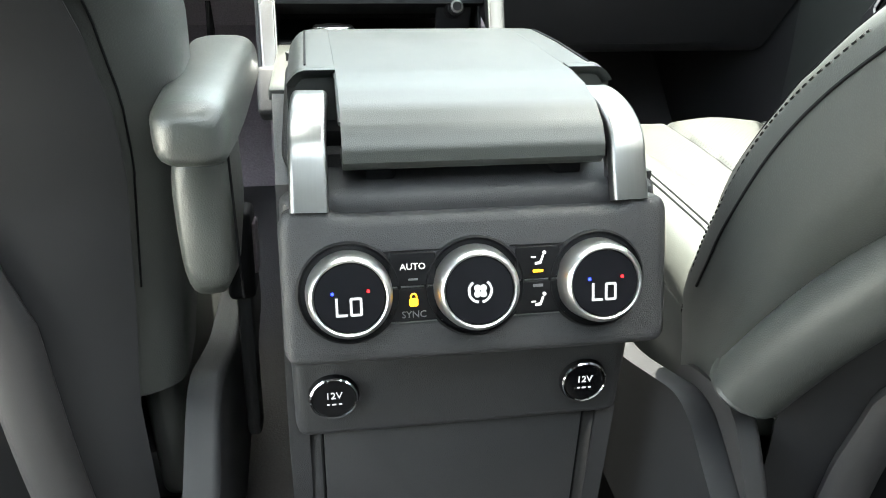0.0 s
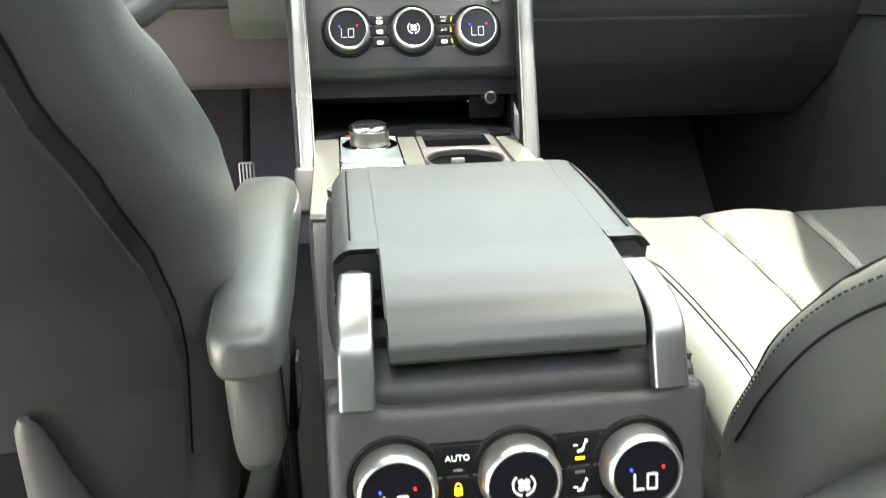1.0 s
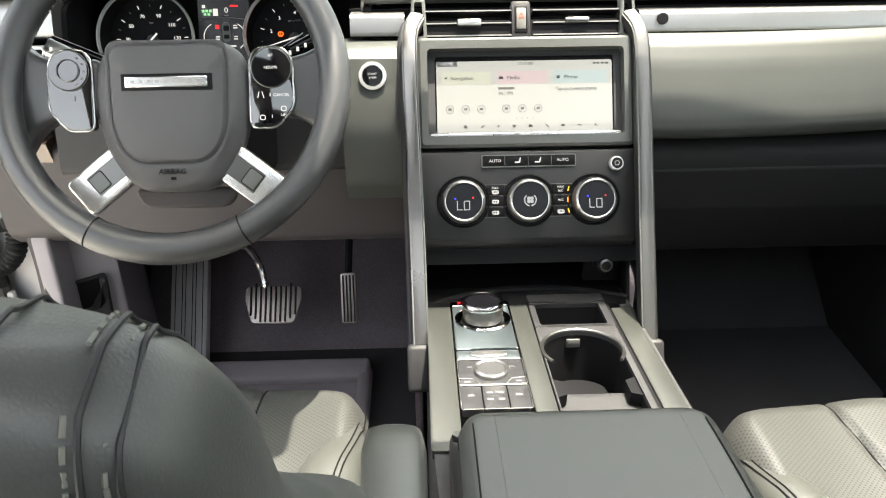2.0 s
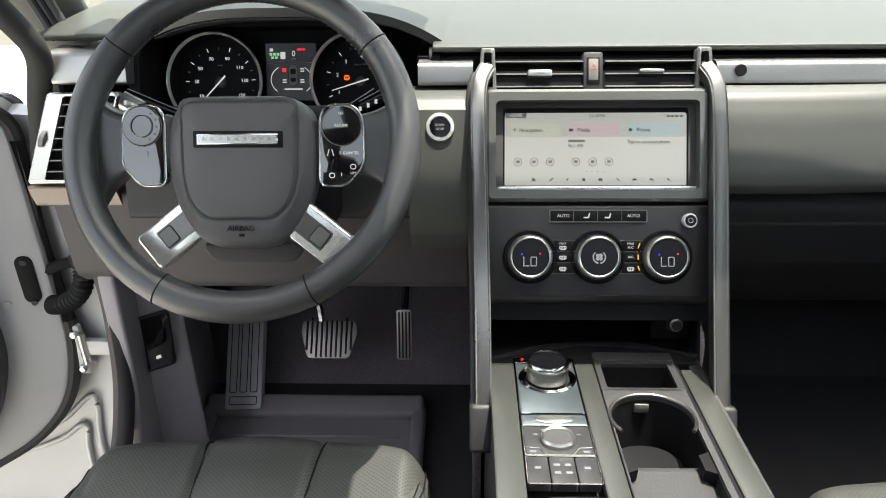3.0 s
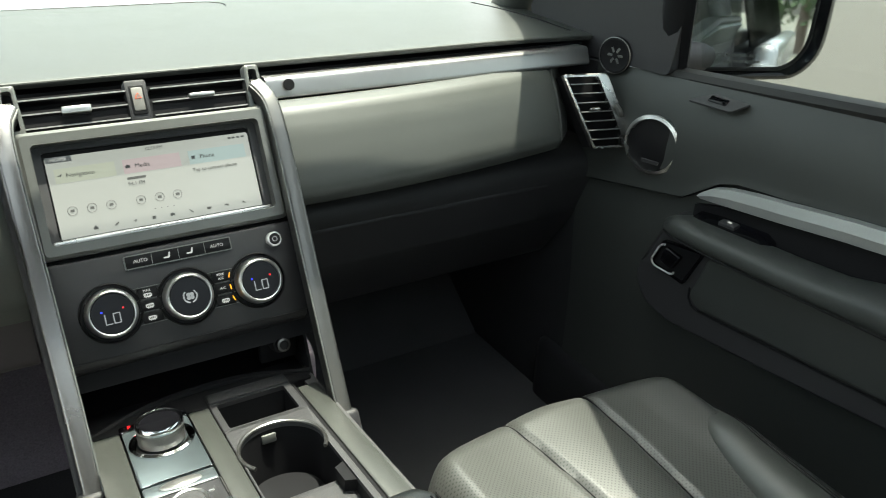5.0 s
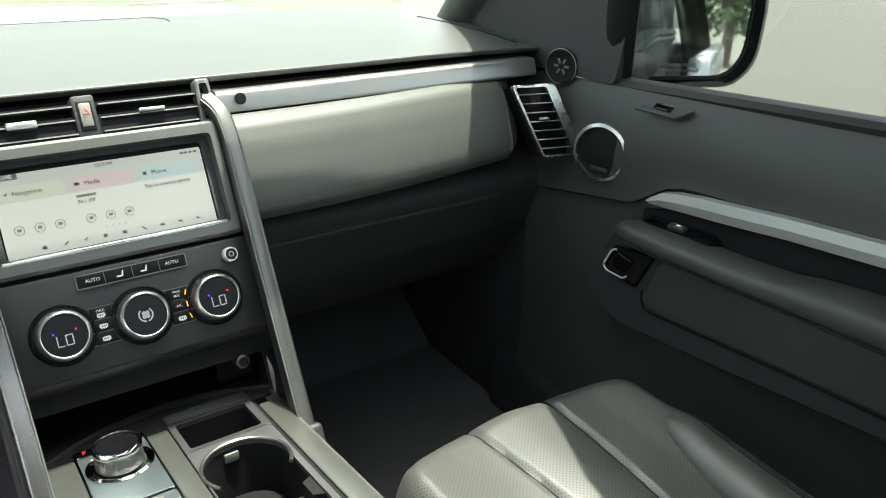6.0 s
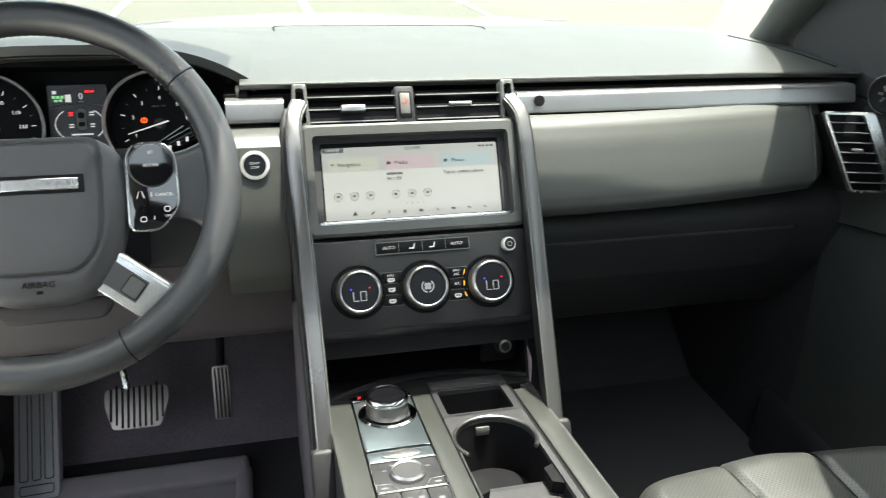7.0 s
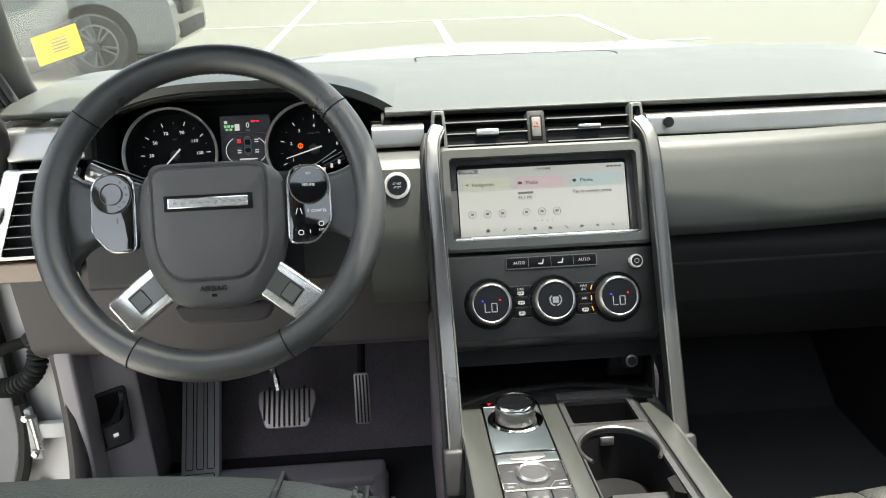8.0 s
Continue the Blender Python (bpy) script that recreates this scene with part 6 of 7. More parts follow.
# bulge of the passenger backrest's rear panel towards the console
part("rear_roll", tube(smooth_path([p_on(-0.231, 0.885, -1.0), p_on(-0.23, 0.893, -1.02), p_on(-0.227, 0.905, -1.04), p_on(-0.212, 0.97, -1.06), p_on(-0.19, 1.05, -1.06), p_on(-0.165, 1.14, -1.05), p_on(-0.13, 1.24, -1.0)], 5), [0.004, 0.012, 0.017, 0.02, 0.022] + [0.0255] * 24 + [0.022, 0.02], 18, wide=1.15, side=(1, 0, 0)), SEAT_SIDE, pseat, "padded roll along the edge of the backrest", 60)


def p_edge(z, e):
    """A spot on the inner side of the passenger backrest, e from -1 at its rear to 1 at its front."""
    _, hw, ht = lerp_table(PB, z)
    ex = math.sqrt(max(0.0, 1 - abs(e) ** (2 / 0.6))) ** 0.45
    wing = 0.03 * max(0.0, ex - 0.6) / 0.4 * min(1.0, max(0.0, (PB[-1][0] - 0.18 - z) / 0.1)) if e > 0 else 0.0
    return p_on(-hw * ex - 0.0004, z, e + wing / ht)


part("side_crease", tube(smooth_path([p_edge(z, e) for z, e in ((1.16, 0.12), (1.1, 0.06), (1.04, 0.03), (0.98, 0.03), (0.94, 0.03), (0.915, 0.03))], 6), 0.0012, 6), BLACK, pseat)
part("edge_piping", tube(smooth_path([p_edge(z, 0.62) for z in (0.86, 0.9, 0.95, 1.0, 1.05, 1.1, 1.15)], 6), 0.0016, 6), BLACK, pseat)
run = smooth_path([p_edge(z, 0.36) for z in (0.88, 0.93, 0.98, 1.03, 1.08, 1.13)], 9)
for a, b in zip(run, run[1:]):
    part("stitch", tube([a.lerp(b, 0.15), a.lerp(b, 0.7)], 0.0007, 5), BLACK, pseat)
part("lower_shell", prism(round_poly([(0.36, 0.62), (0.4, 0.8), (0.455, 0.868), (0.54, 0.845), (0.56, 0.66)], 0.03), 0.02, 0.007, 3, Matrix.Translation((0.2, 0, 0)) @ ALONG_X), SHELLGREY, pseat, "moulded lower side of the seat shell")
# armrest on the driver seat
def arm_ring(y, z, hw, hh, x):
    return [Vector((x + hw * math.copysign(abs(math.cos(a)) ** 0.55, math.cos(a)), y, z + hh * math.copysign(abs(math.sin(a)) ** 0.6, math.sin(a)))) for a in [2 * math.pi * i / 24 for i in range(24)]]


arm = part("armrest", loft([arm_ring(y, z, hw, hh, x) for y, z, hw, hh, x in ((0.466, 1.078, 0.01, 0.01, -0.164), (0.47, 1.078, 0.017, 0.015, -0.164), (0.482, 1.077, 0.0215, 0.02, -0.164), (0.51, 1.074, 0.023, 0.021, -0.164), (0.57, 1.067, 0.025, 0.023, -0.165), (0.66, 1.054, 0.027, 0.024, -0.168), (0.735, 1.045, 0.029, 0.023, -0.17), (0.762, 1.042, 0.026, 0.02, -0.171), (0.773, 1.041, 0.016, 0.012, -0.171))]), SEAT, dseat, "padded fold-down armrest", 60)
part("arm_housing", loft([arm_ring(y, z, hw, hh, -0.168) for y, z, hw, hh in ((0.5, 1.008, 0.01, 0.04), (0.506, 1.007, 0.016, 0.052), (0.535, 1.005, 0.0195, 0.056), (0.59, 1.01, 0.019, 0.048), (0.63, 1.025, 0.014, 0.028))]), SEAT, arm, "stitched lower housing", 60)
part("housing_seam", tube([(-0.149, 0.515, z) for z in (1.06, 1.04, 1.02, 1.0, 0.98, 0.96, 0.945)], 0.0009, 5), BLACK, arm)
# stitched shoulder seams of the driver backrest
def over_shoulder(xo):
    """A line over the shoulder of the backrest, xo metres to the side of its middle."""
    front, rear = [], []
    for k in range(121):
        z = 1.31 + 0.12 * k / 120
        r = xo / lerp_table(DB, z)[1]
        if r < 0.995:
            f = (1 - r ** (2 / 0.45)) ** 0.3
            front.append(d_on(xo, z, f + 0.01))
            rear.append(d_on(xo, z, -f - 0.01))
    return front + rear[::-1]


for xo in (0.188, 0.212, 0.2195):
    line = over_shoulder(xo)
    part("shoulder_seam", tube(line, 0.0009, 6), PLASTIC, dseat)
    if xo > 0.2:
        for a, b in zip(line[::3], line[2::3]):
            if (b - a).length < 0.02:
                part("stitch", tube([a + Vector((-0.0032, 0, 0.0004)), b + Vector((-0.0032, 0, 0.0004))], 0.0008, 5), STITCH, dseat)
# belt buckles by the console
def buckle(x, y, z, lean):
    b = thing("seat_belt_buckle", (x, y, z - 0.1), "black seat belt buckle on a short stem beside the seat", "seat belt", "seat belt buckles")
    part("stem", rbox(0.014, 0.03, 0.16, 0.005, 2, pose(x, y, z - 0.08, lean, 0, 0)), PLASTIC, b)
    part("housing", rbox(0.024, 0.05, 0.08, 0.006, 3, pose(x, y + 0.02, z + 0.02, lean, 0, 0)), BLACK, b)
    part("felt", rbox(0.004, 0.03, 0.045, 0.001, 1, pose(x + 0.013, y + 0.02, z + 0.025, lean, 0, 0)), LITCARPET, b)


buckle(-0.166, 0.66, 0.87, -14)

# ---- passenger door ----
pd = thing("passenger_door", (0.8, 0.8, 0.6), "closed dark passenger door with a satin trim strip", "car door")


def door_x(y, z):
    x = 0.762 + 0.02 * max(0.0, (z - 1.18) / 0.12) ** 2
    x -= 0.012 * math.exp(-((z - 1.0) / 0.12) ** 2)
    return x


def belt(y):
    """The height of the window line, which climbs to the rear."""
    return 1.275 + 0.085 * (1.167 - max(0.45, y))


def card(u, v):
    y = -0.15 + 1.47 * (1 - u)
    z = 0.62 + (belt(y) + 0.014 - 0.62) * v
    return Vector((door_x(y, z), y, z))


def split(y):
    """The crease between the upper and the lower door panel."""
    if y > 1.075:
        return 1.122 - 0.19 * (y - 1.075)
    return 1.122 + min(0.052, 0.7 * (1.075 - y)) + 0.09 * max(0.0, 1.0 - y)


def upper_card(u, v):
    y = -0.15 + 1.47 * (1 - u)
    z0, z1 = split(y) - 0.004, belt(y) + 0.014
    z = z0 + (z1 - z0) * v
    return Vector((door_x(y, z) - 0.004 - 0.006 * math.sin(math.pi * v) - 0.004 * math.exp(-v * 12), y, z))


part("upper_card", sheet(upper_card, 48, 18, 0.03), DOORSKIN, pd, "soft dark upper door panel")
part("lower_card", sheet(lambda u, v: card(u, 0.84 * v) + Vector((0.004, 0, 0)), 40, 16, 0.03), DOORSKIN, pd, "dark lower door panel")
part("panel_seam", tube([Vector((door_x(y, split(y)) - 0.004, y, split(y) - 0.004)) for y in [1.3 - 0.02 * k for k in range(50)]], 0.003, 6), BLACK, pd)
part("trim_strip", loft([[(0.75 - 0.011 * a, y, z + h * b) for a, b in ((0, -1), (1, -0.9), (1.35, 0), (1, 0.9), (0, 1))] for y, z, h in ((1.036, 1.137, 0.002), (1.03, 1.139, 0.006), (1.012, 1.146, 0.0115), (0.985, 1.1515, 0.0145), (0.94, 1.158, 0.0158), (0.89, 1.164, 0.016), (0.8, 1.176, 0.016), (0.722, 1.184, 0.016), (0.5, 1.207, 0.016), (0.2, 1.225, 0.016))]), DOORSTRIP, pd, "satin aluminium strip", 30)
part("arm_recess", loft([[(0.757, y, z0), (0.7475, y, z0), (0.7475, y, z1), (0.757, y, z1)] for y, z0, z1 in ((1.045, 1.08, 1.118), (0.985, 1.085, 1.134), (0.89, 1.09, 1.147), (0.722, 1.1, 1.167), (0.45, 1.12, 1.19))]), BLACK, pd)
ARM = ((1.064, 1.086, 0.006, 0.005), (1.056, 1.088, 0.018, 0.012), (1.03, 1.092, 0.03, 0.0165), (0.95, 1.0955, 0.035, 0.018), (0.85, 1.1, 0.036, 0.0185), (0.78, 1.105, 0.037, 0.019), (0.735, 1.112, 0.042, 0.022), (0.68, 1.117, 0.044, 0.024), (0.4, 1.136, 0.046, 0.025))
part("armrest", loft([[Vector((0.716 + hw * math.copysign(abs(math.cos(a)) ** 0.8, math.cos(a)), y, z + hh * math.copysign(abs(math.sin(a)) ** 0.7, math.sin(a)))) for a in [2 * math.pi * i / 22 for i in range(22)]] for y, z, hw, hh in ARM]), DOORSKIN, pd, "padded dark door armrest", 60)
part("arm_piping", tube([Vector((0.716 - hw * 0.93, y, z - hh * 0.72)) for y, z, hw, hh in ARM[1:]], 0.0016, 6), BLACK, pd)
sp = part("switch_pack", loft([[(x, y, z) for x, z in ((0.722, zb), (0.722, zt), (0.746, zt + 0.006), (0.75, zb))] for y, zb, zt in ((1.028, 1.098, 1.107), (0.99, 1.1, 1.113), (0.91, 1.104, 1.119), (0.895, 1.104, 1.112))]), GLOSS, pd)
part("window_switch", rbox(0.014, 0.03, 0.008, 0.002, 2, pose(0.731, 0.965, 1.118, -4, -12, 0)), PLASTIC, sp)
part("pip", bar(0.004, 0.006, T(0.729, 0.963, 1.1235)), WHITE, sp)
DI = Matrix(((0, 0, -1, 0), (-1, 0, 0, 0), (0, 1, 0, 0), (0, 0, 0, 1)))


def on_door(x, y, z):
    """A frame on the door's inner face: local x runs towards the rear, y up, z into the cabin."""
    return Matrix.Translation((x, y, z)) @ DI


spk = part("door_speaker", lathe([(0.043, 0.0), (0.049, 0.003), (0.0485, 0.007), (0.043, 0.009), (0.0415, 0.003)], 56, on_door(0.748, 1.149, 1.182) @ Matrix.Rotation(radians(17), 4, "Y"), False), SATIN, pd, "speaker behind a bright ring")
part("grille", lathe([(0.0425, 0.002), (0.03, 0.004), (0.0, 0.005)], 48, on_door(0.748, 1.149, 1.182) @ Matrix.Rotation(radians(17), 4, "Y"), False), BLACK, spk)
part("badge", rbox(0.03, 0.006, 0.002, 0.0005, 1, on_door(0.744, 1.145, 1.155) @ Matrix.Rotation(radians(17), 4, "Y") @ T(0, 0, 0.004)), PLASTIC, spk, "small plain badge")
pod = [(1.066, 1.1), (1.098, 1.03), (1.118, 0.98), (1.116, 0.956), (1.091, 0.926), (1.039, 0.916), (0.839, 0.936), (0.6, 0.965), (0.4, 0.985), (0.4, 1.125), (0.8, 1.095)]
part("lower_pod", loft([[Vector((0.752 - d, y + (e if y < 0.9 else -e), z + (e if z < 1.0 else -e))) for y, z in round_poly(pod, 0.012)] for d, e in ((0.0, 0.0), (0.028, 0.002), (0.034, 0.008))]), PLASTIC, pd, "moulded dark pod below the armrest", 30)
part("pocket_cover", prism(round_poly([(0.0, -0.028), (0.02, -0.042), (0.3, -0.018), (0.44, -0.008), (0.44, 0.076), (0.022, 0.046)], 0.009), 0.0075, 0.003, 3, on_door(0.7195, 0.995, 1.018)), DOORSKIN, pd, "dark padded pocket cover")
part("pocket_line", tube([on_door(0.7165, 0.995, 1.018) @ Vector((x, y, 0)) for x, y in ((-0.004, -0.018), (-0.003, -0.034), (0.006, -0.046), (0.02, -0.048), (0.3, -0.024), (0.44, -0.014))], 0.0018, 6), BLACK, pd)
hd = part("pull_handle", ring_plate(round_poly([(-0.05, -0.026), (0.022, -0.033), (0.052, 0.036), (-0.03, 0.024)], 0.006, 5), round_poly([(-0.045, -0.023), (0.019, -0.029), (0.046, 0.031), (-0.028, 0.02)], 0.006, 5), 0.005, on_door(0.7185, 1.034, 1.032), 0.001), GLOSS, pd, "door release in a dark bezel")
part("bowl", prism(round_poly([(-0.045, -0.023), (0.019, -0.029), (0.046, 0.031), (-0.028, 0.02)], 0.006, 5), 0.0015, 0, 1, on_door(0.7185, 1.034, 1.032)), BLACK, hd)
part("bright_edge", tube([on_door(0.7145, 1.034, 1.032) @ Vector((x, y, 0.002)) for x, y in round_poly([(-0.024, 0.019), (-0.034, 0.012), (-0.047, -0.018), (-0.04, -0.026), (-0.004, -0.026), (0.004, -0.02)], 0.006, 4)[2:-2]], 0.0017, 8), DIALRING, hd)
part("lever", prism(round_poly([(-0.03, -0.012), (-0.004, -0.018), (0.012, 0.01), (-0.022, 0.015)], 0.006), 0.008, 0.003, 3, on_door(0.718, 1.034, 1.032)), GLOSS, hd)
lk = part("lock_switch", prism(round_poly([(-0.05, -0.008), (0.028, -0.012), (0.05, 0.008), (-0.014, 0.014)], 0.005), 0.004, 0.001, 2, on_door(0.757, 1.046, 1.2745) @ Matrix.Rotation(radians(-50), 4, "X") @ Matrix.Rotation(radians(5), 4, "Z")), PANEL, pd, "lock switch plate")
part("rocker", rbox(0.032, 0.011, 0.004, 0.001, 2, on_door(0.757, 1.046, 1.2745) @ Matrix.Rotation(radians(-50), 4, "X") @ T(0.0, 0.002, 0.004)), GLOSS, lk)
part("belt_seal", tube([(0.797, y, belt(y) + 0.012) for y in (1.2, 0.8, 0.45, -0.15)], 0.012, 8, wide=2.0, side=(1, 0, 0)), RUBBER, pd, "black rubber seal at the window")
part("sail", prism(round_poly([(1.16, 1.288), (1.5, 1.275), (1.53, 1.34), (1.32, 1.6), (1.12, 1.62)], 0.012), 0.02, 0.004, 2, Matrix.Translation((0.768, 0, 0)) @ ALONG_X), PLASTIC, pd, "dark corner panel by the mirror")
part("frame_post", tube([(0.8, 1.185, 1.28), (0.772, 1.165, 1.4), (0.727, 1.13, 1.55)], 0.016, 12, wide=1.9, side=(0, 1, 0)), BLACK, pd)
tw = part("tweeter", lathe([(0.024, 0), (0.031, 0.003), (0.03, 0.006), (0.026, 0.007), (0.02, 0.004), (0.0, 0.004)], 40, on_door(0.764, 1.276, 1.297) @ Matrix.Rotation(radians(16), 4, "Y"), False), BLACK, pd, "round tweeter with a petal grille")
part("ring", lathe([(0.029, 0.006), (0.0305, 0.0075), (0.029, 0.008)], 40, on_door(0.764, 1.276, 1.297) @ Matrix.Rotation(radians(16), 4, "Y"), False), DARKSATIN, tw)
for k in range(6):
    a = 2 * math.pi * k / 6
    part("petal", rbox(0.009, 0.004, 0.0012, 0.0005, 1, on_door(0.764, 1.276, 1.297) @ Matrix.Rotation(radians(16), 4, "Y") @ Matrix.Rotation(a, 4, "Z") @ T(0.01, 0, 0.0055)), GREYTRIM, tw)
g = part("window_pane", rbox(0.004, 1.3, 0.42, 0, 1, pose(0.77, 0.5, 1.5, 0, -17, 0)), GLASS, pd)
g.visible_shadow = False
part("outer_skin", rbox(0.05, 1.25, 0.7, 0.02, 3, T(0.9, 0.5, 0.88)), PAINT, pd, "silver painted outside")
shell("body_side_right", rbox(0.08, 2.1, 0.85, 0.03, 3, T(0.9, -1.25, 0.85)), PAINT, "silver painted rear flank")
# The left pane is unseen, added to cut light on the driver's seat shell.
for s, n in ((-1, "left"), (1, "right")):
    shell("rear_side_glass_" + n, rbox(0.02, 2.0, 0.46, 0.01, 2, pose(s * 0.8, -1.24, 1.48, 0, -14 * s, 0)), PRIVACY, "dark rear side window", "window")

# outside mirror
mir = thing("door_mirror", (0.95, 1.2, 1.25), "black door mirror with a bright reflection", "wing mirror")
MN = Vector((-0.47, -0.878, 0.075)).normalized()
MX = Vector((-MN.y, MN.x, 0)).normalized()
MY = MN.cross(MX)
MM = Matrix.Translation((0.945, 1.175, 1.36)) @ Matrix(((MX.x, MY.x, MN.x, 0), (MX.y, MY.y, MN.y, 0), (MX.z, MY.z, MN.z, 0), (0, 0, 0, 1)))
mo = [(0.84 * x, y) for x, y in round_poly([(-0.17, -0.035), (-0.08, -0.098), (0.12, -0.093), (0.165, -0.05), (0.17, 0.07), (0.12, 0.115), (-0.12, 0.115), (-0.175, 0.03)], 0.035, 5)]
part("housing", loft([[MM @ Vector((x * k, y * k, z)) for x, y in mo] for k, z in ((0.88, 0.010), (0.93, 0.014), (1.0, 0.006), (1.03, -0.012), (1.0, -0.045), (0.88, -0.08), (0.65, -0.105), (0.3, -0.115))], True), GLOSS, mir, "", 60)
mi = [(0.82 * x, y) for x, y in round_poly([(-0.128, 0.0), (-0.1, -0.078), (0.09, -0.074), (0.128, -0.04), (0.132, 0.06), (0.095, 0.094), (-0.105, 0.094), (-0.133, 0.06)], 0.028, 5)]
part("glass", prism(mi, 0.003, 0, 1, MM @ T(0, 0.0, 0.0125)), MIRROR, mir, "mirror glass")
part("glass_edge", tube([MM @ Vector((x * 1.01, y * 1.01, 0.015)) for x, y in mi], 0.0035, 6, True), BLACK, mir)
words("OBJECTS IN MIRROR ARE", 0.0075, GREYTRIM, mir, MM @ T(-0.02, -0.055, 0.0158))
words("CLOSER THAN THEY APPEAR", 0.0075, GREYTRIM, mir, MM @ T(-0.02, -0.065, 0.0158))
part("arm", rbox(0.14, 0.07, 0.055, 0.022, 3, T(0.86, 1.215, 1.3)), PLASTIC, mir)

# ---- open driver door and its opening ----
shell("hinge_pillar", loft([[(x, y, z) for z in (0.2, 0.48, 0.6, 0.8, 1.0, 1.22)] + [(x, y + 0.05, z) for z in (1.22, 1.0, 0.8, 0.6, 0.48, 0.2)] for x, y in ((-0.735, 1.30), (-0.75, 1.335), (-0.8, 1.36), (-0.88, 1.372), (-0.95, 1.38), (-1.1, 1.395), (-1.3, 1.41))]), JAMB, "silver painted hinge pillar of the door opening", "door pillar")
for loop in (((-0.858, 0.45), (-0.855, 0.589), (-0.842, 0.675), (-0.856, 0.69), (-0.936, 0.617), (-1.072, 0.557), (-1.2, 0.51)),
             ((-0.889, 0.45), (-0.886, 0.565), (-0.876, 0.61), (-0.89, 0.618), (-0.946, 0.574), (-1.086, 0.508), (-1.2, 0.465))):
    shell("pillar_bead", tube(smooth_path([(x, 1.359 + 0.145 * (-0.84 - x), z) for x, z in loop], 6), 0.005, 10, wide=1.0, side=(0, 0, 1)), JAMB, "pressed bead in the painted pillar", "door pillar")
shell("weatherstrip", tube(smooth_path([(-0.735, 1.285, 1.12), (-0.735, 1.30, 1.0), (-0.733, 1.295, 0.9), (-0.73, 1.26, 0.78), (-0.725, 1.17, 0.69), (-0.72, 1.0, 0.655), (-0.72, 0.6, 0.65), (-0.72, 0.1, 0.65)], 8), 0.016, 10, wide=1.3, side=(0, 1, 0)), BROWN, "dark rubber seal round the door opening", "door seal")
shell("opening_edge", tube(smooth_path([(-0.752, 1.318, 1.05), (-0.752, 1.322, 0.95), (-0.75, 1.31, 0.85), (-0.745, 1.26, 0.745), (-0.742, 1.16, 0.675), (-0.74, 0.9, 0.645), (-0.74, 0.2, 0.645)], 8), 0.006, 8), JAMB, "painted flange beside the seal", "door flange")
dd = thing("driver_door", (-0.88, 1.32, 0.6), "open silver driver door with a black seal", "car door")
OPEN = radians(72)
DV = Vector((-math.sin(OPEN), -math.cos(OPEN), 0))
DN = Vector((math.cos(OPEN), -math.sin(OPEN), 0))
DD = Matrix.Translation((-0.84, 1.332, 0)) @ Matrix(((DV.x, 0, DN.x, 0), (DV.y, 0, DN.y, 0), (0, 1, 0, 0), (0, 0, 0, 1)))
outl = round_poly([(0.0, 0.82), (0.03, 0.71), (0.1, 0.635), (0.22, 0.58), (0.5, 0.54), (1.05, 0.54), (1.1, 0.9), (1.08, 1.24), (0.0, 1.24)], 0.05, 5)
part("inner_frame", prism(outl, 0.09, 0.012, 3, DD @ T(0, 0, -0.09)), JAMB, dd, "silver painted inner frame", 30)
part("door_seal", tube([DD @ Vector((x * 0.998 - 0.004, y, -0.012)) for x, y in outl], 0.012, 8, True), RUBBER, dd, "black door seal")
part("door_card", prism(round_poly([(0.095, 0.82), (0.14, 0.7), (0.22, 0.62), (1.0, 0.6), (1.0, 1.2), (0.1, 1.2)], 0.05), 0.045, 0.012, 3, DD @ T(0, 0, 0.0)), PANEL, dd, "dark inner door panel", 30)
part("door_skin", prism([(x * 1.02 - 0.01, y) for x, y in outl], 0.015, 0.004, 2, DD @ T(0, 0, -0.108)), PAINT, dd)
part("belt_trim", rbox(1.06, 0.03, 0.11, 0.01, 3, DD @ T(0.55, 1.252, -0.03)), BLACK, dd)
part("window_frame", tube([DD @ Vector(p) for p in ((0.02, 1.25, -0.05), (0.2, 1.42, -0.07), (0.45, 1.62, -0.1), (0.95, 1.64, -0.12), (1.08, 1.25, -0.05))], 0.016, 8), BLACK, dd)
part("mirror_sail", prism(round_poly([(0.02, 1.25), (0.2, 1.25), (0.2, 1.38)], 0.02), 0.02, 0.004, 2, DD @ T(0, 0, -0.05)), BLACK, dd)
part("check_slot", prism(rrect(0.026, 0.085, 0.012, 5, 0.034, 0.96), 0.003, 0.001, 2, DD @ T(0, 0, 0.0)), BLACK, dd)
for y in (0.918, 0.992):
    part("slot_screw", disc(0.005, 0.002, DD @ T(0.034, y, 0.003), 12), PLASTIC, dd)
part("check_strap", tube([DD @ Vector((0.034, 0.958, -0.01)), (-0.83, 1.34, 0.975), (-0.765, 1.36, 0.985)], 0.006, 8, wide=1.6, side=(0, 0, 1)), BLACK, dd, "black check strap")
for k in range(3):
    part("plug", disc(0.007, 0.003, DD @ T(0.075 + 0.01 * (k % 2), 1.1 - 0.09 * k, 0.0), 14, 0.001), JAMB, dd)
boot = part("wiring_boot", tube([Vector((-0.785, 1.33, 1.0)), Vector((-0.775, 1.318, 0.985)), Vector((-0.78, 1.312, 0.955)), Vector((-0.8, 1.312, 0.93)), Vector((-0.83, 1.318, 0.915)), Vector((-0.85, 1.325, 0.91))], 0.013, 12), RUBBER, dd, "ribbed rubber wiring boot")
bp = smooth_path([(-0.785, 1.33, 1.0), (-0.775, 1.318, 0.985), (-0.78, 1.312, 0.955), (-0.8, 1.312, 0.93), (-0.83, 1.318, 0.915), (-0.85, 1.325, 0.91)], 4)
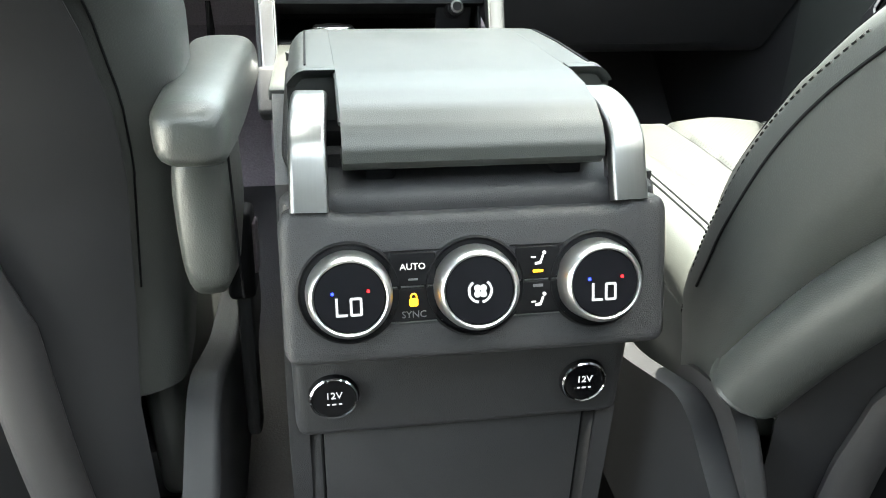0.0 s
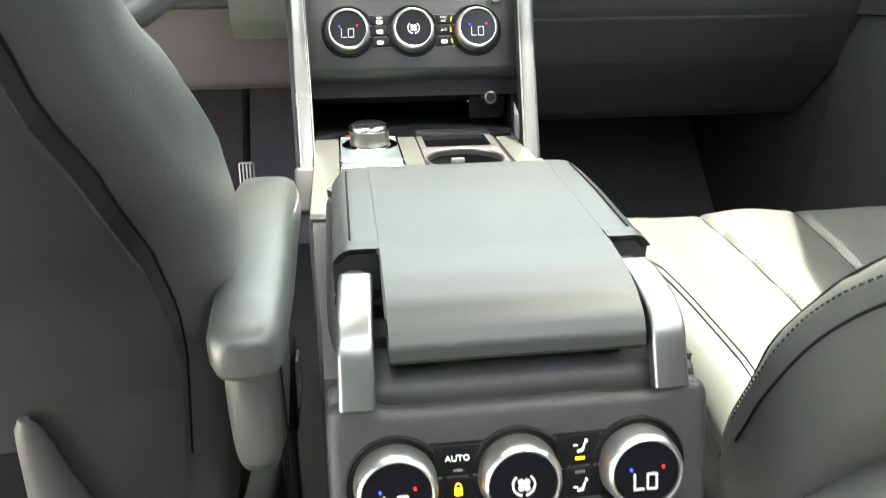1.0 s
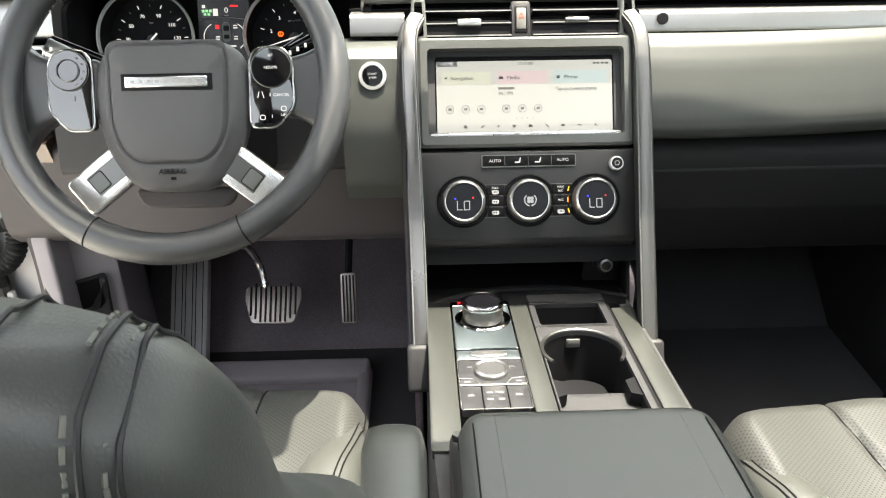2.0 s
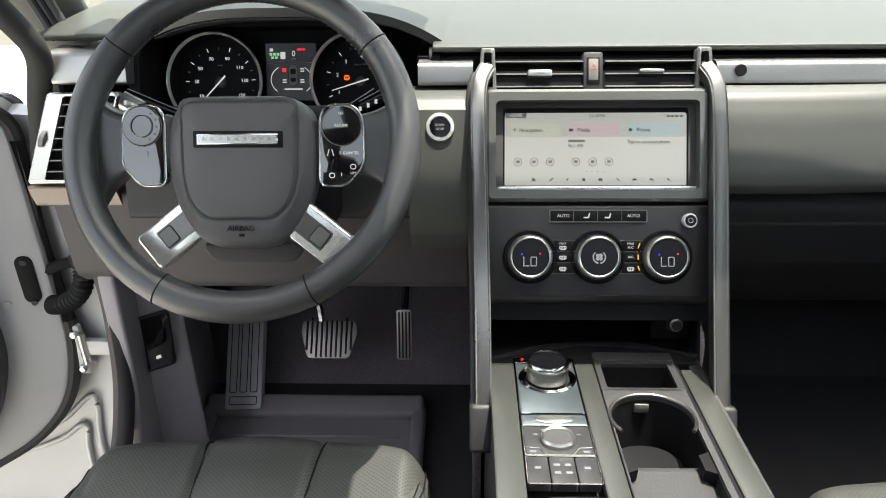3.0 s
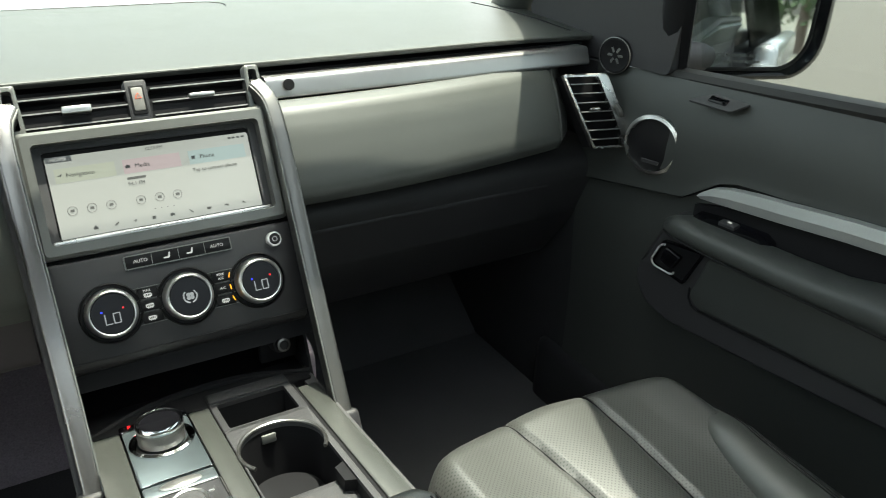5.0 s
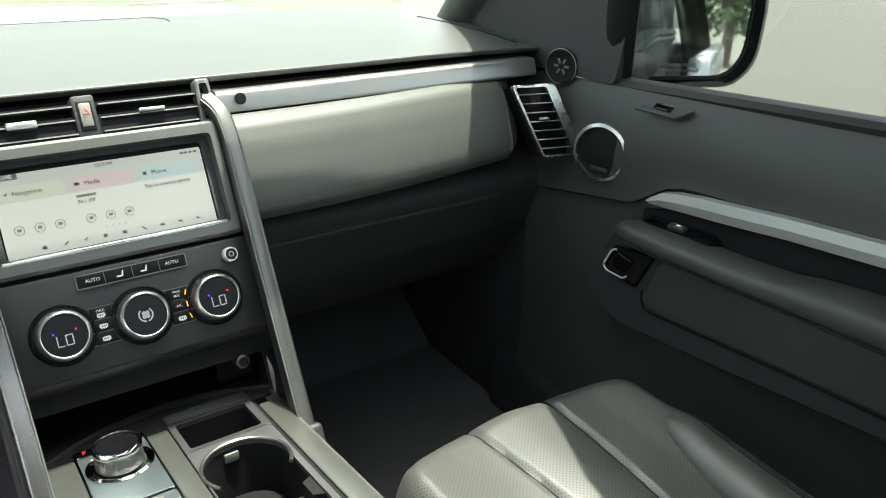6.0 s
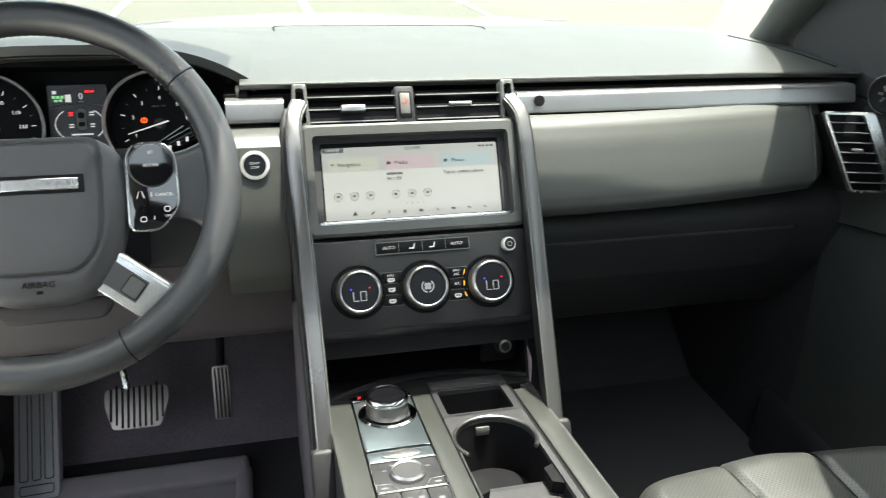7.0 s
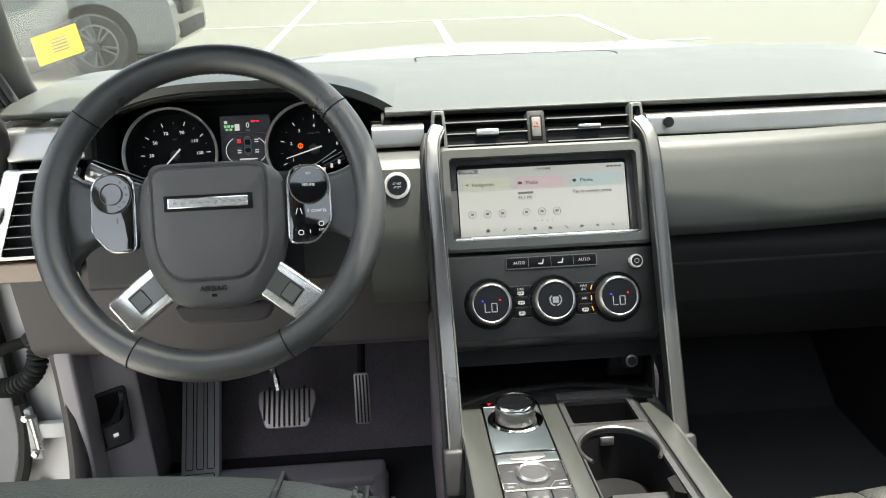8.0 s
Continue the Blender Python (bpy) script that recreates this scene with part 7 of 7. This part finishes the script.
for a, b in zip(bp, bp[1:]):
    d = (b - a).normalized()
    part("boot_rib", lathe([(0.013, -0.0022), (0.0165, 0.0), (0.013, 0.0022)], 16, Matrix.Translation(a) @ d.to_track_quat("Z", "Y").to_matrix().to_4x4()), RUBBER, boot)
hg = part("door_hinge", rbox(0.018, 0.012, 0.1, 0.003, 2, T(-0.832, 1.342, 0.81)), JAMB, dd, "painted steel hinge")
part("hinge_arm", rbox(0.075, 0.014, 0.03, 0.004, 2, T(-0.79, 1.338, 0.818)), JAMB, hg)
part("hinge_pin", lathe([(0.007, -0.03), (0.007, 0.03)], 14, T(-0.82, 1.332, 0.818)), SATIN, hg)
for z in (0.775, 0.845):
    part("hinge_bolt", lathe([(0.0075, 0), (0.0075, 0.006), (0.005, 0.008)], 6, tilt((-0.832, 1.336, z), 0)), SATIN, hg)

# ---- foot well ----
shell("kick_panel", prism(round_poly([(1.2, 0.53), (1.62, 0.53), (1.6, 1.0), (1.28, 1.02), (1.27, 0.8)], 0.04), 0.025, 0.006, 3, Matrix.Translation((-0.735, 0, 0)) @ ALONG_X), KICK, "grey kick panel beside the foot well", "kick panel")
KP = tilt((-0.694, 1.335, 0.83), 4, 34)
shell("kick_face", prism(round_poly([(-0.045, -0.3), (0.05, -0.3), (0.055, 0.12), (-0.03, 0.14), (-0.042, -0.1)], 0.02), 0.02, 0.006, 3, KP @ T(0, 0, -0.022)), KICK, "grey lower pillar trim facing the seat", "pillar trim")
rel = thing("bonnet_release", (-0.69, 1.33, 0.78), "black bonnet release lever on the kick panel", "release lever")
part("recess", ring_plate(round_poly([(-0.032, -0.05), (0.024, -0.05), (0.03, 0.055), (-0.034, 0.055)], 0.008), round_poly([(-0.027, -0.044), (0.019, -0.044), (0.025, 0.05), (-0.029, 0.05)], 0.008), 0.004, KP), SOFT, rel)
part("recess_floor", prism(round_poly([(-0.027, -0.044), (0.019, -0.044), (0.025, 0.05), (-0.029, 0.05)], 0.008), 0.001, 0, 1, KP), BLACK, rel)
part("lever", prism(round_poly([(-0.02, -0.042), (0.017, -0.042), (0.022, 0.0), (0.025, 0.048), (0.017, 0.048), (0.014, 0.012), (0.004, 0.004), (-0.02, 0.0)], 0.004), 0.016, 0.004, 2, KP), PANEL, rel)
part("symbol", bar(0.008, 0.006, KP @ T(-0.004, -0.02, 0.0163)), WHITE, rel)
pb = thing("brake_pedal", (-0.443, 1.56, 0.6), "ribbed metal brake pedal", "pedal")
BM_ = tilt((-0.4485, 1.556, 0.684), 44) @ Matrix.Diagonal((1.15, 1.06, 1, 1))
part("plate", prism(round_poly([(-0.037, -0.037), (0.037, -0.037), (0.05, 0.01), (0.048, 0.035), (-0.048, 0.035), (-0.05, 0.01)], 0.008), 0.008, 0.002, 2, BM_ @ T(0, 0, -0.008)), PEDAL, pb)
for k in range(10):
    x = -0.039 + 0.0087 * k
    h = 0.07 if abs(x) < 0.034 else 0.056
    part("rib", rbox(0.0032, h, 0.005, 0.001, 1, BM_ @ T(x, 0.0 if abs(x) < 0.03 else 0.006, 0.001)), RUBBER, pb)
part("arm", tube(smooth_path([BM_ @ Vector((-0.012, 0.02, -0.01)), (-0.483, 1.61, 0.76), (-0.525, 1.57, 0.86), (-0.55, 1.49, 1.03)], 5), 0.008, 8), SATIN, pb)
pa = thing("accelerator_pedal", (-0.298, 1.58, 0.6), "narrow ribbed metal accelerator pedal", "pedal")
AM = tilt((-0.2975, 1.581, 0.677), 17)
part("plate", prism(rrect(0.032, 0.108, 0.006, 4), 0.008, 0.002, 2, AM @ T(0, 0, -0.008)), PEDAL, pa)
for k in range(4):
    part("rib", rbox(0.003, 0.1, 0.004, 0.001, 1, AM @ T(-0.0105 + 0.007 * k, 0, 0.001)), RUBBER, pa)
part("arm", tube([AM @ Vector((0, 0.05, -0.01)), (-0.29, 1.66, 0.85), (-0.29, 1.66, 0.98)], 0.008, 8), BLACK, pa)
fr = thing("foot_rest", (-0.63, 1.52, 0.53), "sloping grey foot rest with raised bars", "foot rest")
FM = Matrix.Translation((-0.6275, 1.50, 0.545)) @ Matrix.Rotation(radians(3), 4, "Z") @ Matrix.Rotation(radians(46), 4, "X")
# The slab's pale colour makes up for daylight missing in the foot well.
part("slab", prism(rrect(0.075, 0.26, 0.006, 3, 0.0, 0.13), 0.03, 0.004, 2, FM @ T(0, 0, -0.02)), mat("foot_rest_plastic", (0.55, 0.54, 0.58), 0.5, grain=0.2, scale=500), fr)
for k in range(3):
    part("groove", tube([FM @ Vector((x, y, 0.0102)) for x, y in rrect(0.014, 0.21, 0.003, 3, -0.021 + 0.021 * k, 0.14)], 0.0009, 5, True), BLACK, fr)
part("groove", tube([FM @ Vector((x, y, 0.0102)) for x, y in rrect(0.056, 0.016, 0.003, 3, 0.0, 0.018)], 0.0009, 5, True), BLACK, fr)
fm = thing("floor_mat", (-0.48, 1.25, 0.52), "dark rubber floor mat with a raised edge", "floor mat")
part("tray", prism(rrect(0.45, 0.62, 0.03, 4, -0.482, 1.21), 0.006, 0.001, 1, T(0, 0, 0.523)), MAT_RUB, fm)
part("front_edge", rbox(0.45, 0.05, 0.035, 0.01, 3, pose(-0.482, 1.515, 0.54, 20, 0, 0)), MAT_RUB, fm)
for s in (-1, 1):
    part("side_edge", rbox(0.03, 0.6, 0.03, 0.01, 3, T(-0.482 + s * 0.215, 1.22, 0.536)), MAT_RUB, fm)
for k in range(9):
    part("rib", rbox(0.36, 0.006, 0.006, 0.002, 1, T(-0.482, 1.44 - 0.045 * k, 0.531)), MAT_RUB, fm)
# Enlarged dark mat, added so that the passenger foot well looks unlit.
fm2 = thing("floor_mat", (0.45, 1.3, 0.52), "dark mat added over the passenger foot well to stand in for shade", "floor mat")
part("tray", prism(rrect(0.6, 0.84, 0.03, 4, 0.475, 1.24), 0.012, 0.003, 1, T(0, 0, 0.523)), FOOTSHADE, fm2)
# yellow card in a clear sleeve behind the windscreen
tag = thing("parking_card", (-0.75, 1.62, 1.37), "yellow card in a clear sleeve at the windscreen", "parking card")
TM = tilt((-0.768, 1.62, 1.402), 35) @ Matrix.Rotation(radians(19), 4, "Z")
part("card", rbox(0.078, 0.056, 0.001, 0, 1, TM), YELLOW, tag)
part("sleeve", rbox(0.122, 0.076, 0.0006, 0, 1, TM @ T(0.004, 0, 0.0012)), PLAST_CLEAR, tag)
for k in range(5):
    part("text_bar", bar(0.03, 0.002, TM @ T(0.004, 0.012 - 0.006 * k, 0.0008), 0.0004), GREYPRINT, tag)
